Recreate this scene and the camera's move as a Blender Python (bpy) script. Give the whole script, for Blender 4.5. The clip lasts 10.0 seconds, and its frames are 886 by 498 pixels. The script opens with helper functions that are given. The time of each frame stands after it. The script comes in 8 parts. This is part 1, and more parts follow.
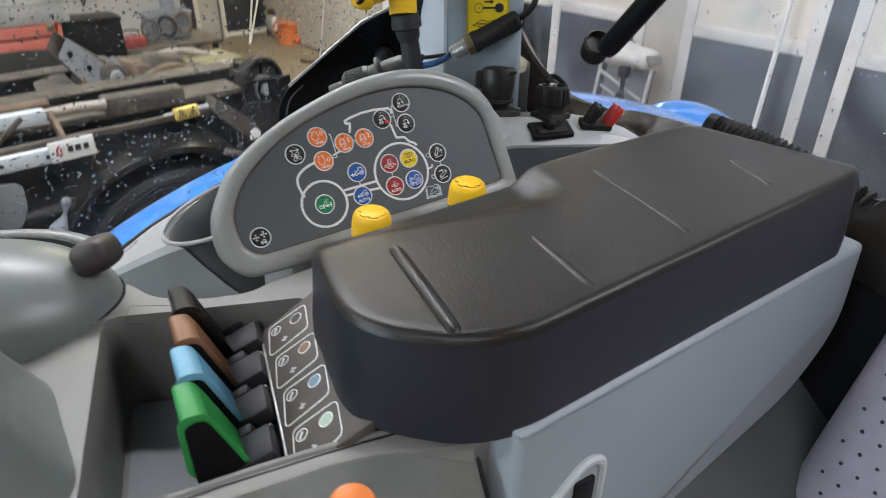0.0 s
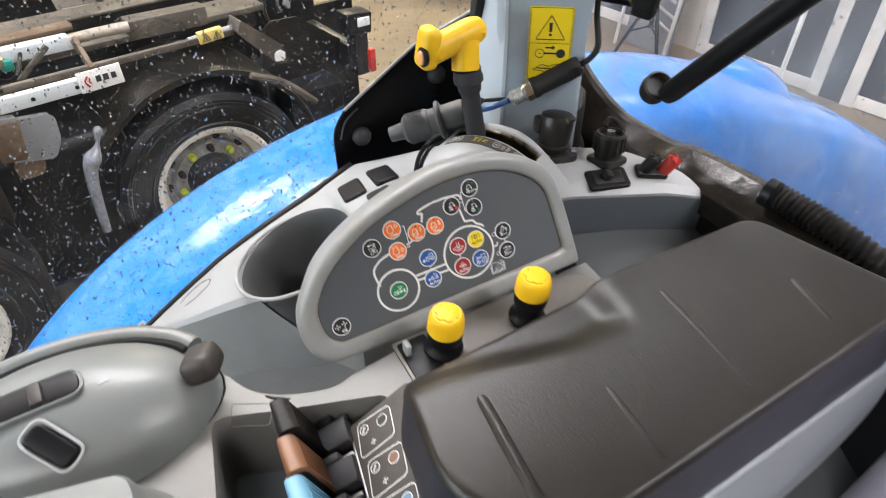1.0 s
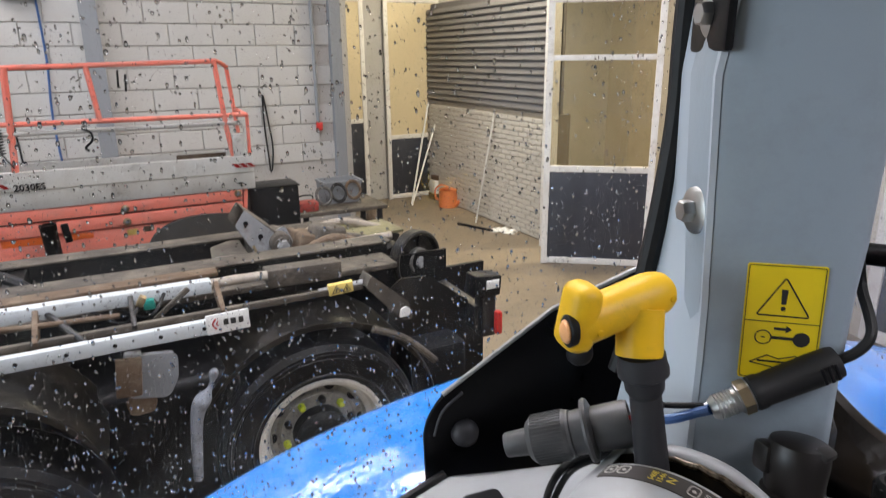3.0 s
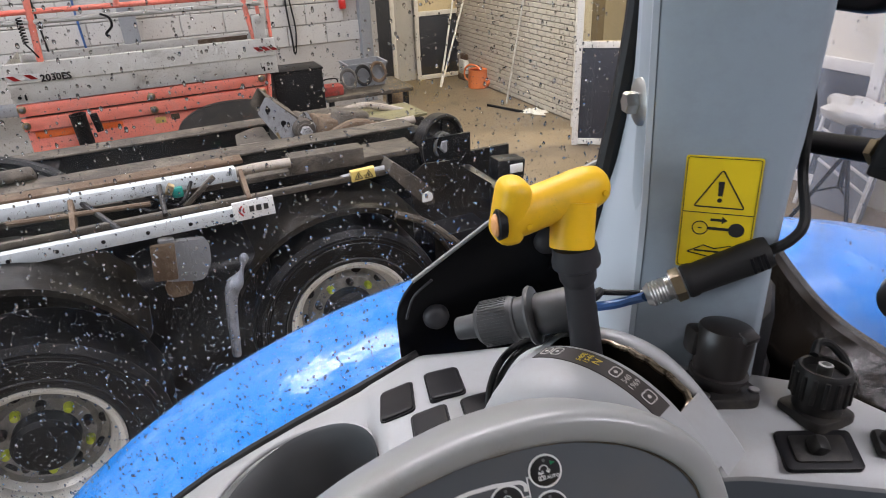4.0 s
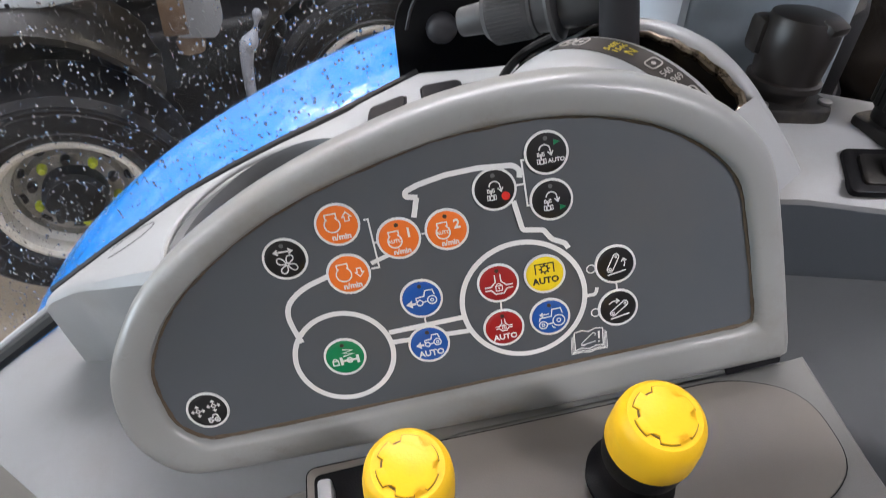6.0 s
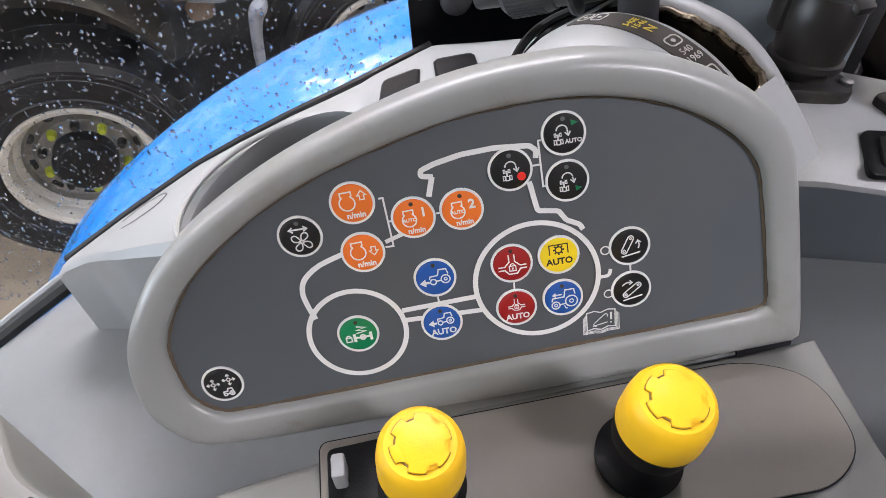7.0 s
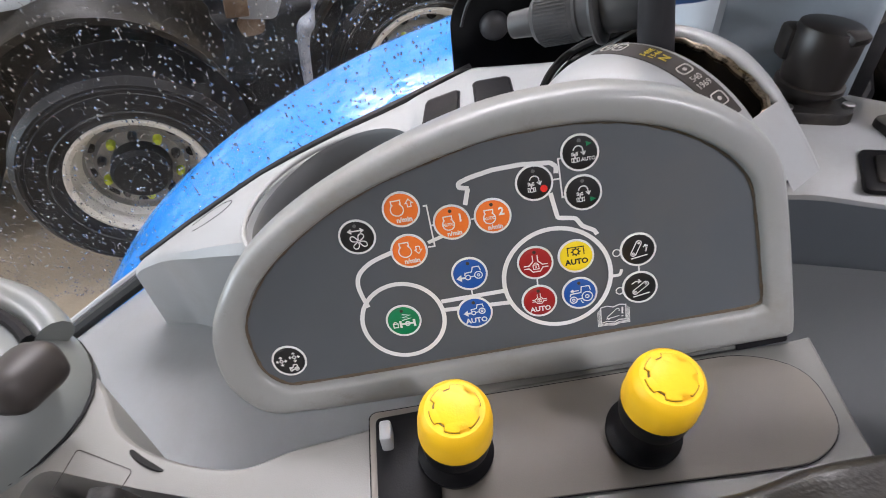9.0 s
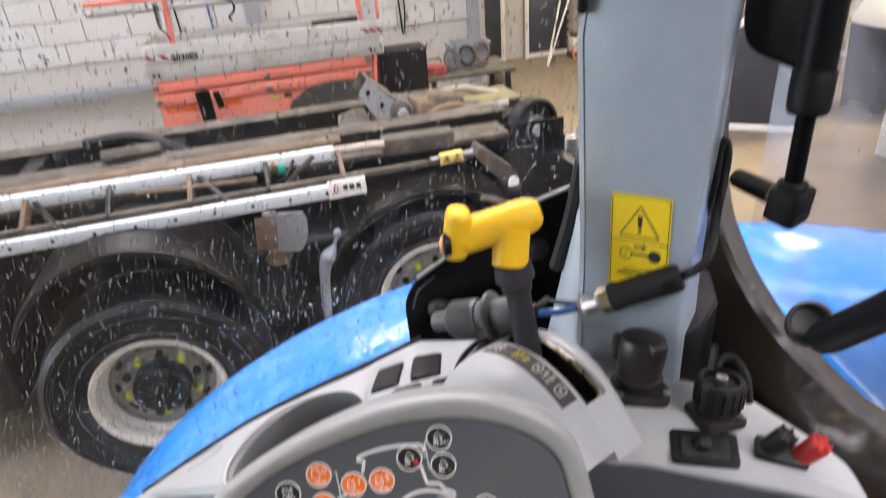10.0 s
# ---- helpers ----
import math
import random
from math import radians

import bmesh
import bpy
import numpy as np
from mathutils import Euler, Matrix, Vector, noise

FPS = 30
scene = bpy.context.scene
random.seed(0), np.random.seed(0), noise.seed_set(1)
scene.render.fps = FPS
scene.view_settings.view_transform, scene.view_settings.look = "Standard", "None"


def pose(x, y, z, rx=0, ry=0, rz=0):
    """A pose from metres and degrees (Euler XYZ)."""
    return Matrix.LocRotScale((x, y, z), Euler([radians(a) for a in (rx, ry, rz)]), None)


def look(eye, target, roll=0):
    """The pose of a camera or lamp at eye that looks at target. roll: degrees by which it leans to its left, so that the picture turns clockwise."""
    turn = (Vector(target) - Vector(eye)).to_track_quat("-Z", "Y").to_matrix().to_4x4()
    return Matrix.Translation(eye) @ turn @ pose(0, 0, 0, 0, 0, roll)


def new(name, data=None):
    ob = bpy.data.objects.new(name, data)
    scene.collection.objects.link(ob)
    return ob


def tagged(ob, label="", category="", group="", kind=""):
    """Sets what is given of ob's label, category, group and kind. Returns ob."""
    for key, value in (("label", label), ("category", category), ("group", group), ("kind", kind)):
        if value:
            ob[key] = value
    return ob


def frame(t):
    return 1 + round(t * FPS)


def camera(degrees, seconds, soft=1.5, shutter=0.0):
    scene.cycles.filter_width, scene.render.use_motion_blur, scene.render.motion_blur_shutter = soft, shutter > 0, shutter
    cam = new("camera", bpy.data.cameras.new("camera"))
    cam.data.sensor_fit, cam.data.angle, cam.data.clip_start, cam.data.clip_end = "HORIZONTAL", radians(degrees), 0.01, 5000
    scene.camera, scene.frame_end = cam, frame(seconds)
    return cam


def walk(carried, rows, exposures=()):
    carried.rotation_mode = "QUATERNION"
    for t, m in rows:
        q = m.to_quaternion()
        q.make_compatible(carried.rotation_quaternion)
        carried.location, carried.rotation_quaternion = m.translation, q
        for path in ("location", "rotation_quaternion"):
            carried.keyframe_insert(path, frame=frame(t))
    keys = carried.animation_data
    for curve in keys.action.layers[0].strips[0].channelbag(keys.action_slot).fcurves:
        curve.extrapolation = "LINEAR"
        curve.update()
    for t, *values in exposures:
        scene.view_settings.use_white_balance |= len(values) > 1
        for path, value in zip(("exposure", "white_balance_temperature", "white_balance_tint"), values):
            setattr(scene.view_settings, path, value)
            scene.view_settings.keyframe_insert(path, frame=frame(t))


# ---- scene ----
cam = camera(68.62, 10.0, soft=0.5, shutter=0.4)
PATH = [
    (0, (0.0409, -0.0058, 2.3111), (0.0235, 1.7268, 1.3122), 0.76),
    (0.5, (0.0184, 0.0169, 2.4254), (-0.0231, 1.5808, 1.1792), 1.24),
    (1, (-0.0059, 0.0597, 2.4678), (-0.0729, 1.6050, 1.1999), 0.13),
    (1.5, (-0.0486, 0.1706, 2.4096), (-0.1366, 1.7133, 1.1398), -0.59),
    (2, (-0.0557, 0.2801, 2.3993), (-0.2586, 1.9686, 1.3469), -0.82),
    (2.5, (-0.0746, 0.3199, 2.3884), (-0.4478, 2.1820, 1.7612), -1.96),
    (2.7, (-0.0630, 0.3116, 2.3624), (-0.4815, 2.2001, 1.8540), -1.04),
    (3.8, (0.0171, 0.3231, 2.3759), (-0.5335, 2.0264, 1.4840), -2.44),
    (4, (0.0250, 0.3177, 2.3764), (-0.5237, 2.0158, 1.4734), -2.59),
    (4.5, (0.0541, 0.2891, 2.4003), (-0.5048, 1.9835, 1.4964), -2.69),
    (5, (0.0588, 0.2921, 2.3805), (-0.5228, 1.9985, 1.5145), -2.28),
    (5.5, (0.0324, 0.3273, 2.3163), (-0.5441, 1.8762, 1.1900), -2.27),
    (6, (0.0310, 0.3581, 2.2845), (-0.4902, 1.6577, 0.8564), -2.44),
    (6.2, (0.0263, 0.3593, 2.2852), (-0.4753, 1.6288, 0.8234), -1.82),
    (7.3, (0.0302, 0.3596, 2.2869), (-0.5193, 1.5797, 0.8005), -3.31),
    (7.5, (0.0341, 0.3557, 2.2849), (-0.5435, 1.5914, 0.8222), -3.70),
    (8, (0.0339, 0.3524, 2.2866), (-0.5587, 1.5818, 0.8246), -3.90),
    (8.5, (0.0361, 0.3475, 2.2938), (-0.5774, 1.5653, 0.8307), -4.53),
    (9, (0.0431, 0.3292, 2.3175), (-0.5967, 1.5348, 0.8557), -5.24),
    (9.5, (0.1079, 0.2992, 2.3753), (-0.6280, 1.6466, 1.0936), -4.98),
    (10, (0.1550, 0.2834, 2.4425), (-0.6828, 1.8317, 1.4933), -4.64),
]
EXPOSURES = [(0.0, -0.30, 6350, 3), (0.5, 0.10, 6650, 6), (1.0, 0.20, 6700, 6), (1.5, 0.22, 6600, 5), (2.0, -0.10, 6550, 7), (2.5, -0.34, 6450, 8),
             (4.0, -0.28, 6450, 11), (5.0, -0.19, 6450, 11), (5.5, -0.14, 6450, 9), (6.0, 0.02, 6450, 9), (7.5, 0.12, 6500, 11), (8.0, 0.05, 6550, 11), (9.0, 0.12, 6500, 10), (9.5, 0.18, 6600, 12), (10.0, 0.20, 6600, 12)]
walk(cam, [(t, look(eye, target, roll)) for t, eye, target, roll in PATH], EXPOSURES)

# ---------------- spaces: cab (e rearwards, a outwards), yard (s, w) ----------------
CAB = pose(0, 0, 0, 0, 0, 30)
YARD = pose(-1.55, 2.62, 0, 0, 0, 41.3)
SPACE = {}

# ---------------- world and light ----------------
world = bpy.data.worlds.new("workshop_world")
scene.world = world
world.use_nodes = True
wn = world.node_tree
sky = wn.nodes.new("ShaderNodeTexSky")
sky.sky_type = "NISHITA"
sky.sun_disc = False
sky.sun_elevation, sky.sun_rotation = radians(40), radians(150)
wn.links.new(sky.outputs[0], wn.nodes["Background"].inputs[0])
wn.nodes["Background"].inputs[1].default_value = 0.1


def area_lamp(name, at, target, sx, sy, watts, colour):
    d = bpy.data.lights.new(name, "AREA")
    d.shape, d.size, d.size_y, d.energy, d.color = "RECTANGLE", sx, sy, watts, colour
    ob = new(name, d)
    ob.matrix_world = look(at, target)
    return ob


# ---------------- materials ----------------
def material(name, colour, rough=0.5, metal=0.0, vary=0.12, scale=40.0, bump=0.0, bump_scale=400.0, coat=0.0, dirt=None, dirt_amount=0.0, dirt_scale=6.0, spec=0.5, grime=None, grime_amount=0.8, grime_scale=20.0, grime_edge=0.53, streak=(1, 1, 1)):
    m = bpy.data.materials.new(name)
    m.use_nodes = True
    nt = m.node_tree
    b = nt.nodes["Principled BSDF"]
    b.inputs["Roughness"].default_value = rough
    b.inputs["Metallic"].default_value = metal
    b.inputs["Coat Weight"].default_value = coat
    b.inputs["Coat Roughness"].default_value = 0.06
    b.inputs["Specular IOR Level"].default_value = spec
    co = nt.nodes.new("ShaderNodeTexCoord")
    n1 = nt.nodes.new("ShaderNodeTexNoise")
    n1.inputs["Scale"].default_value = scale
    n1.inputs["Detail"].default_value = 6
    nt.links.new(co.outputs["Object"], n1.inputs["Vector"])
    ramp = nt.nodes.new("ShaderNodeMix")
    ramp.data_type = "RGBA"
    ramp.inputs[6].default_value = (*[v * (1 - vary) for v in colour], 1)
    ramp.inputs[7].default_value = (*[min(1, v * (1 + vary)) for v in colour], 1)
    nt.links.new(n1.outputs["Fac"], ramp.inputs[0])
    out = ramp.outputs[2]
    if dirt:
        n2 = nt.nodes.new("ShaderNodeTexNoise")
        n2.inputs["Scale"].default_value = dirt_scale
        n2.inputs["Detail"].default_value = 8
        n2.inputs["Roughness"].default_value = 0.7
        nt.links.new(co.outputs["Object"], n2.inputs["Vector"])
        mr = nt.nodes.new("ShaderNodeMapRange")
        mr.inputs[1].default_value, mr.inputs[2].default_value = 0.48, 0.72
        mr.inputs[3].default_value, mr.inputs[4].default_value = 0.0, dirt_amount
        nt.links.new(n2.outputs["Fac"], mr.inputs[0])
        mx = nt.nodes.new("ShaderNodeMix")
        mx.data_type = "RGBA"
        mx.inputs[7].default_value = (*dirt, 1)
        nt.links.new(mr.outputs[0], mx.inputs[0])
        nt.links.new(out, mx.inputs[6])
        out = mx.outputs[2]
    if grime:
        mp = nt.nodes.new("ShaderNodeMapping")
        mp.inputs["Scale"].default_value = streak
        nt.links.new(co.outputs["Object"], mp.inputs[0])
        n4 = nt.nodes.new("ShaderNodeTexNoise")
        n4.inputs["Scale"].default_value = grime_scale
        n4.inputs["Detail"].default_value = 12
        n4.inputs["Roughness"].default_value = 0.78
        n4.inputs["Distortion"].default_value = 0.6
        nt.links.new(mp.outputs[0], n4.inputs["Vector"])
        gr = nt.nodes.new("ShaderNodeMapRange")
        gr.inputs[1].default_value, gr.inputs[2].default_value = grime_edge, grime_edge + 0.10
        gr.inputs[3].default_value, gr.inputs[4].default_value = 0.0, grime_amount
        nt.links.new(n4.outputs["Fac"], gr.inputs[0])
        gx = nt.nodes.new("ShaderNodeMix")
        gx.data_type = "RGBA"
        gx.inputs[7].default_value = (*grime, 1)
        nt.links.new(gr.outputs[0], gx.inputs[0])
        nt.links.new(out, gx.inputs[6])
        out = gx.outputs[2]
    nt.links.new(out, b.inputs["Base Color"])
    rr = nt.nodes.new("ShaderNodeMapRange")
    rr.inputs[3].default_value, rr.inputs[4].default_value = max(0.02, rough - 0.08), min(1, rough + 0.08)
    nt.links.new(n1.outputs["Fac"], rr.inputs[0])
    nt.links.new(rr.outputs[0], b.inputs["Roughness"])
    if bump:
        n3 = nt.nodes.new("ShaderNodeTexNoise")
        n3.inputs["Scale"].default_value = bump_scale
        n3.inputs["Detail"].default_value = 3
        nt.links.new(co.outputs["Object"], n3.inputs["Vector"])
        bp = nt.nodes.new("ShaderNodeBump")
        bp.inputs["Strength"].default_value = bump
        bp.inputs["Distance"].default_value = 0.001 if bump_scale > 100 else 0.01
        nt.links.new(n3.outputs["Fac"], bp.inputs["Height"])
        nt.links.new(bp.outputs[0], b.inputs["Normal"])
    return m


def glass_material(name, tint, strength, haze=0.018, clear=0.50):
    m = bpy.data.materials.new(name)
    m.use_nodes = True
    nt = m.node_tree
    nt.nodes.remove(nt.nodes["Principled BSDF"])
    t = nt.nodes.new("ShaderNodeBsdfTransparent")
    t.inputs[0].default_value = (*tint, 1)
    g = nt.nodes.new("ShaderNodeBsdfGlossy")
    g.inputs["Roughness"].default_value = 0.02
    w = nt.nodes.new("ShaderNodeLayerWeight")
    w.inputs[0].default_value = 0.5
    p = nt.nodes.new("ShaderNodeMath")
    p.operation = "POWER"
    p.inputs[1].default_value = 4.0
    nt.links.new(w.outputs["Facing"], p.inputs[0])
    f = nt.nodes.new("ShaderNodeMapRange")
    f.inputs[3].default_value, f.inputs[4].default_value = strength * 0.02, 0.02 + strength * 0.5
    nt.links.new(p.outputs[0], f.inputs[0])
    mx = nt.nodes.new("ShaderNodeMixShader")
    nt.links.new(f.outputs[0], mx.inputs[0])
    nt.links.new(t.outputs[0], mx.inputs[1])
    nt.links.new(g.outputs[0], mx.inputs[2])
    # thin uneven pale film: dirt, and the glare on the glass mixed in as colour
    d = nt.nodes.new("ShaderNodeBsdfDiffuse")
    d.inputs[0].default_value = (0.62, 0.66, 0.72, 1)
    tc = nt.nodes.new("ShaderNodeTexCoord")
    n = nt.nodes.new("ShaderNodeTexNoise")
    n.inputs["Scale"].default_value, n.inputs["Detail"].default_value, n.inputs["Distortion"].default_value = 7.0, 5.0, 0.8
    nt.links.new(tc.outputs["Object"], n.inputs["Vector"])
    r = nt.nodes.new("ShaderNodeMapRange")
    r.inputs[1].default_value, r.inputs[2].default_value, r.inputs[3].default_value, r.inputs[4].default_value = clear, 0.80, 0.0, haze
    nt.links.new(n.outputs[0], r.inputs[0])
    film = nt.nodes.new("ShaderNodeMixShader")
    nt.links.new(r.outputs[0], film.inputs[0])
    nt.links.new(mx.outputs[0], film.inputs[1])
    nt.links.new(d.outputs[0], film.inputs[2])
    nt.links.new(film.outputs[0], nt.nodes["Material Output"].inputs[0])
    return m


def water_material():
    m = bpy.data.materials.new("rain_water")
    m.use_nodes = True
    b = m.node_tree.nodes["Principled BSDF"]
    b.inputs["Transmission Weight"].default_value = 1.0
    b.inputs["IOR"].default_value = 1.33
    b.inputs["Roughness"].default_value = 0.0
    return m


DUST = (0.33, 0.28, 0.21)
GREY = material("grey_cab_plastic", (0.40, 0.415, 0.42), 0.42, vary=0.05, scale=25, bump=0.12, bump_scale=1500, dirt=(0.27, 0.23, 0.18), dirt_amount=0.22, dirt_scale=9)
# deck grey taken slightly darker to allow for a shadow falling over it
DECK = material("warm_grey_deck_plastic", (0.188, 0.186, 0.175), 0.44, vary=0.06, scale=25, bump=0.14, bump_scale=1500, dirt=(0.15, 0.128, 0.10), dirt_amount=0.4, dirt_scale=9)
GREY_SMOOTH = material("smooth_grey_plastic", (0.272, 0.278, 0.268), 0.32, vary=0.06, scale=25, dirt=(0.17, 0.135, 0.095), dirt_amount=0.6, dirt_scale=11, grime=(0.10, 0.075, 0.05), grime_amount=0.35, grime_scale=45, grime_edge=0.60)
SHELF = material("grey_shelf_plastic", (0.155, 0.165, 0.17), 0.45, vary=0.05, scale=18, bump=0.1, bump_scale=1500, dirt=(0.14, 0.12, 0.10), dirt_amount=0.25)
# darker, bluer console plastic for the inner side that lies in shadow
CONSOLE_SHADE = material("blue_grey_console_shade", (0.15, 0.17, 0.19), 0.45, vary=0.05, scale=18, bump=0.1, bump_scale=1500, dirt=(0.12, 0.11, 0.10), dirt_amount=0.2)
POD = material("olive_grey_pod_plastic", (0.168, 0.182, 0.178), 0.34, vary=0.06, scale=25, bump=0.08, bump_scale=1500, dirt=(0.18, 0.16, 0.12), dirt_amount=0.3, dirt_scale=12)
SMOKED = material("smoked_brown_plastic", (0.016, 0.0135, 0.012), 0.4, vary=0.2, scale=40, dirt=(0.07, 0.055, 0.04), dirt_amount=0.15, dirt_scale=25)
# dirt is strong because it also darkens for the pillar's shadow near the sockets
GREY_LIGHT = material("light_grey_plastic", (0.312, 0.322, 0.323), 0.4, vary=0.04, scale=20, bump=0.1, bump_scale=1500, dirt=(0.23, 0.20, 0.155), dirt_amount=0.4, dirt_scale=9)
GREY_BLUE = material("blue_grey_plastic", (0.25, 0.275, 0.30), 0.5, vary=0.05, scale=18, bump=0.1, bump_scale=1500, dirt=(0.2, 0.17, 0.13), dirt_amount=0.2)
FACE = material("dark_grey_key_foil", (0.082, 0.092, 0.101), 0.5, vary=0.06, scale=60, dirt=(0.13, 0.11, 0.09), dirt_amount=0.3, dirt_scale=10)
WHITE_INK = material("white_ink", (0.78, 0.78, 0.76), 0.5, vary=0.03)
BLACK_INK = material("black_ink", (0.02, 0.02, 0.02), 0.5, vary=0.1)
ORANGE_KEY = material("orange_key", (0.85, 0.19, 0.025), 0.38, vary=0.04)
BLUE_KEY = material("blue_key", (0.012, 0.09, 0.36), 0.38, vary=0.04)
RED_KEY = material("red_key", (0.33, 0.014, 0.014), 0.38, vary=0.04)
GREEN_KEY = material("green_key", (0.004, 0.2, 0.075), 0.38, vary=0.04)
YELLOW_KEY = material("yellow_key", (0.88, 0.66, 0.02), 0.38, vary=0.04)
RED_DOT = material("bright_red_ink", (0.75, 0.03, 0.02), 0.4, vary=0.05)
LED_GREY = material("grey_indicator_lens", (0.13, 0.13, 0.13), 0.4, vary=0.1)
LED_DARK = material("dark_indicator_lens", (0.05, 0.03, 0.02), 0.4, vary=0.1)
BLACK_KEY = material("black_key", (0.012, 0.012, 0.012), 0.35, vary=0.1)
YELLOW = material("yellow_plastic", (0.84, 0.50, 0.016), 0.42, spec=0.28, vary=0.08, scale=60, bump=0.08, bump_scale=900, dirt=(0.40, 0.26, 0.06), dirt_amount=0.4, dirt_scale=22, grime=(0.25, 0.15, 0.03), grime_amount=0.4, grime_scale=90, grime_edge=0.60)
BLACK = material("black_plastic", (0.007, 0.007, 0.008), 0.42, vary=0.25, scale=50, bump=0.1, bump_scale=1200, spec=0.2)
BLACK_DUSTY = material("dusty_black_plastic", (0.012, 0.0115, 0.011), 0.5, vary=0.2, scale=50, dirt=DUST, dirt_amount=0.12, dirt_scale=25, bump=0.1, bump_scale=900, spec=0.3)
PLATE_BLACK = material("deep_black_sheet_metal", (0.0025, 0.0025, 0.003), 0.3, vary=0.3, scale=30, spec=0.12, grime=(0.02, 0.018, 0.015), grime_amount=0.4, grime_scale=25, grime_edge=0.6)
RUBBER = material("black_rubber", (0.012, 0.012, 0.012), 0.55, vary=0.2, scale=50, bump=0.1, bump_scale=700, spec=0.3)
GREY_RUBBER = material("dark_grey_rubber", (0.030, 0.030, 0.033), 0.5, vary=0.15, scale=60, bump=0.1, bump_scale=800, spec=0.3)
PLUG_GREY = material("scuffed_grey_plug_plastic", (0.055, 0.056, 0.058), 0.45, vary=0.15, scale=60, dirt=(0.12, 0.11, 0.10), dirt_amount=0.3, dirt_scale=40)
# brown patches are wear and also paint in the skin's warm sheen
ARMREST = material("worn_dark_armrest_with_sheen", (0.014, 0.0122, 0.0095), 0.33, vary=0.25, scale=30, bump=0.25, bump_scale=700, dirt=(0.026, 0.020, 0.013), dirt_amount=0.6, dirt_scale=5, spec=0.36, grime=(0.060, 0.045, 0.028), grime_amount=0.30, grime_scale=55, grime_edge=0.57, streak=(1, 0.4, 1))
ARMREST_SIDE = material("dark_armrest_side_skin", (0.017, 0.0175, 0.025), 0.42, vary=0.2, scale=20, bump=0.2, bump_scale=900, spec=0.35)
BROWN_TRIM = material("shiny_brown_rubber_trim", (0.011, 0.0085, 0.006), 0.24, vary=0.3, scale=20, dirt=(0.045, 0.032, 0.018), dirt_amount=0.25, dirt_scale=9, bump=0.12, bump_scale=60, spec=0.42)
# the dirt colour here is a paler blue, mixed in as random patches
BLUE_PAINT = material("blue_fender_paint", (0.018, 0.195, 0.60), 0.17, vary=0.12, scale=14, dirt=(0.21, 0.40, 0.72), dirt_amount=0.5, dirt_scale=17, bump=0.3, bump_scale=22, spec=0.7)
PILLAR = material("blue_grey_pillar_paint", (0.295, 0.35, 0.395), 0.38, vary=0.08, scale=9, bump=0.16, bump_scale=160, dirt=(0.17, 0.18, 0.185), dirt_amount=0.3, dirt_scale=16, grime=(0.46, 0.50, 0.52), grime_amount=0.45, grime_scale=30, grime_edge=0.64, streak=(1, 1, 0.5))
# pillar paint again, lightened for the side that catches the light
PILLAR_LIT = material("pillar_paint_lit_side", (0.42, 0.475, 0.52), 0.4, vary=0.05, scale=12, dirt=(0.2, 0.2, 0.19), dirt_amount=0.15)
STICKER = material("yellow_sticker", (0.85, 0.63, 0.015), 0.4, vary=0.03, dirt=(0.5, 0.36, 0.05), dirt_amount=0.25, dirt_scale=25)
STEEL = material("zinc_plated_steel", (0.5, 0.5, 0.48), 0.35, metal=1.0, vary=0.15, scale=60)
BRASS = material("brassy_worn_metal", (0.42, 0.34, 0.22), 0.4, metal=1.0, vary=0.3, scale=80)
SLOT_METAL = material("oily_worn_metal", (0.26, 0.215, 0.16), 0.32, metal=1.0, vary=0.4, scale=90, grime=(0.02, 0.015, 0.01), grime_amount=0.9, grime_scale=120, grime_edge=0.5)
PEACH = material("peach_button", (0.85, 0.42, 0.17), 0.4, vary=0.05)
BROWN_LEVER = material("brown_lever_plastic", (0.21, 0.10, 0.05), 0.45, vary=0.2, scale=60, bump=0.2, bump_scale=500)
BLUE_LEVER = material("pale_blue_lever_plastic", (0.16, 0.36, 0.50), 0.45, vary=0.15, scale=60, bump=0.2, bump_scale=500)
GREEN_LEVER = material("green_lever_plastic", (0.035, 0.25, 0.06), 0.45, vary=0.2, scale=60, bump=0.2, bump_scale=500)
ORANGE_KNOB = material("orange_knob_plastic", (0.75, 0.21, 0.05), 0.45, vary=0.05)
RED_PLASTIC = material("red_fuse_plastic", (0.42, 0.03, 0.025), 0.4, vary=0.15, scale=60)
BLUE_WIRE = material("blue_wire", (0.03, 0.09, 0.25), 0.4)
FABRIC = material("purple_grey_seat_fabric", (0.36, 0.325, 0.385), 0.9, vary=0.15, scale=60, bump=0.5, bump_scale=900)
FABRIC_GREY = material("warm_grey_seat_fabric", (0.24, 0.22, 0.215), 0.9, vary=0.12, scale=60, bump=0.5, bump_scale=900)
GLASS = glass_material("clear_cab_glass", (0.97, 0.98, 0.98), 0.8)
HAZY_GLASS = glass_material("hazy_rear_glass", (0.94, 0.94, 0.97), 0.8, 0.34, 0.22)
WATER = water_material()
SLOT_DARK = material("dark_brown_switch_blank", (0.032, 0.027, 0.024), 0.5, vary=0.15, scale=40)

# outdoors of the cab
CONCRETE = material("stained_concrete_floor", (0.21, 0.168, 0.118), 0.6, vary=0.18, scale=3, bump=0.3, bump_scale=30, dirt=(0.10, 0.083, 0.062), dirt_amount=0.65, dirt_scale=0.9, grime=(0.065, 0.055, 0.042), grime_amount=0.55, grime_scale=2.6, grime_edge=0.55)
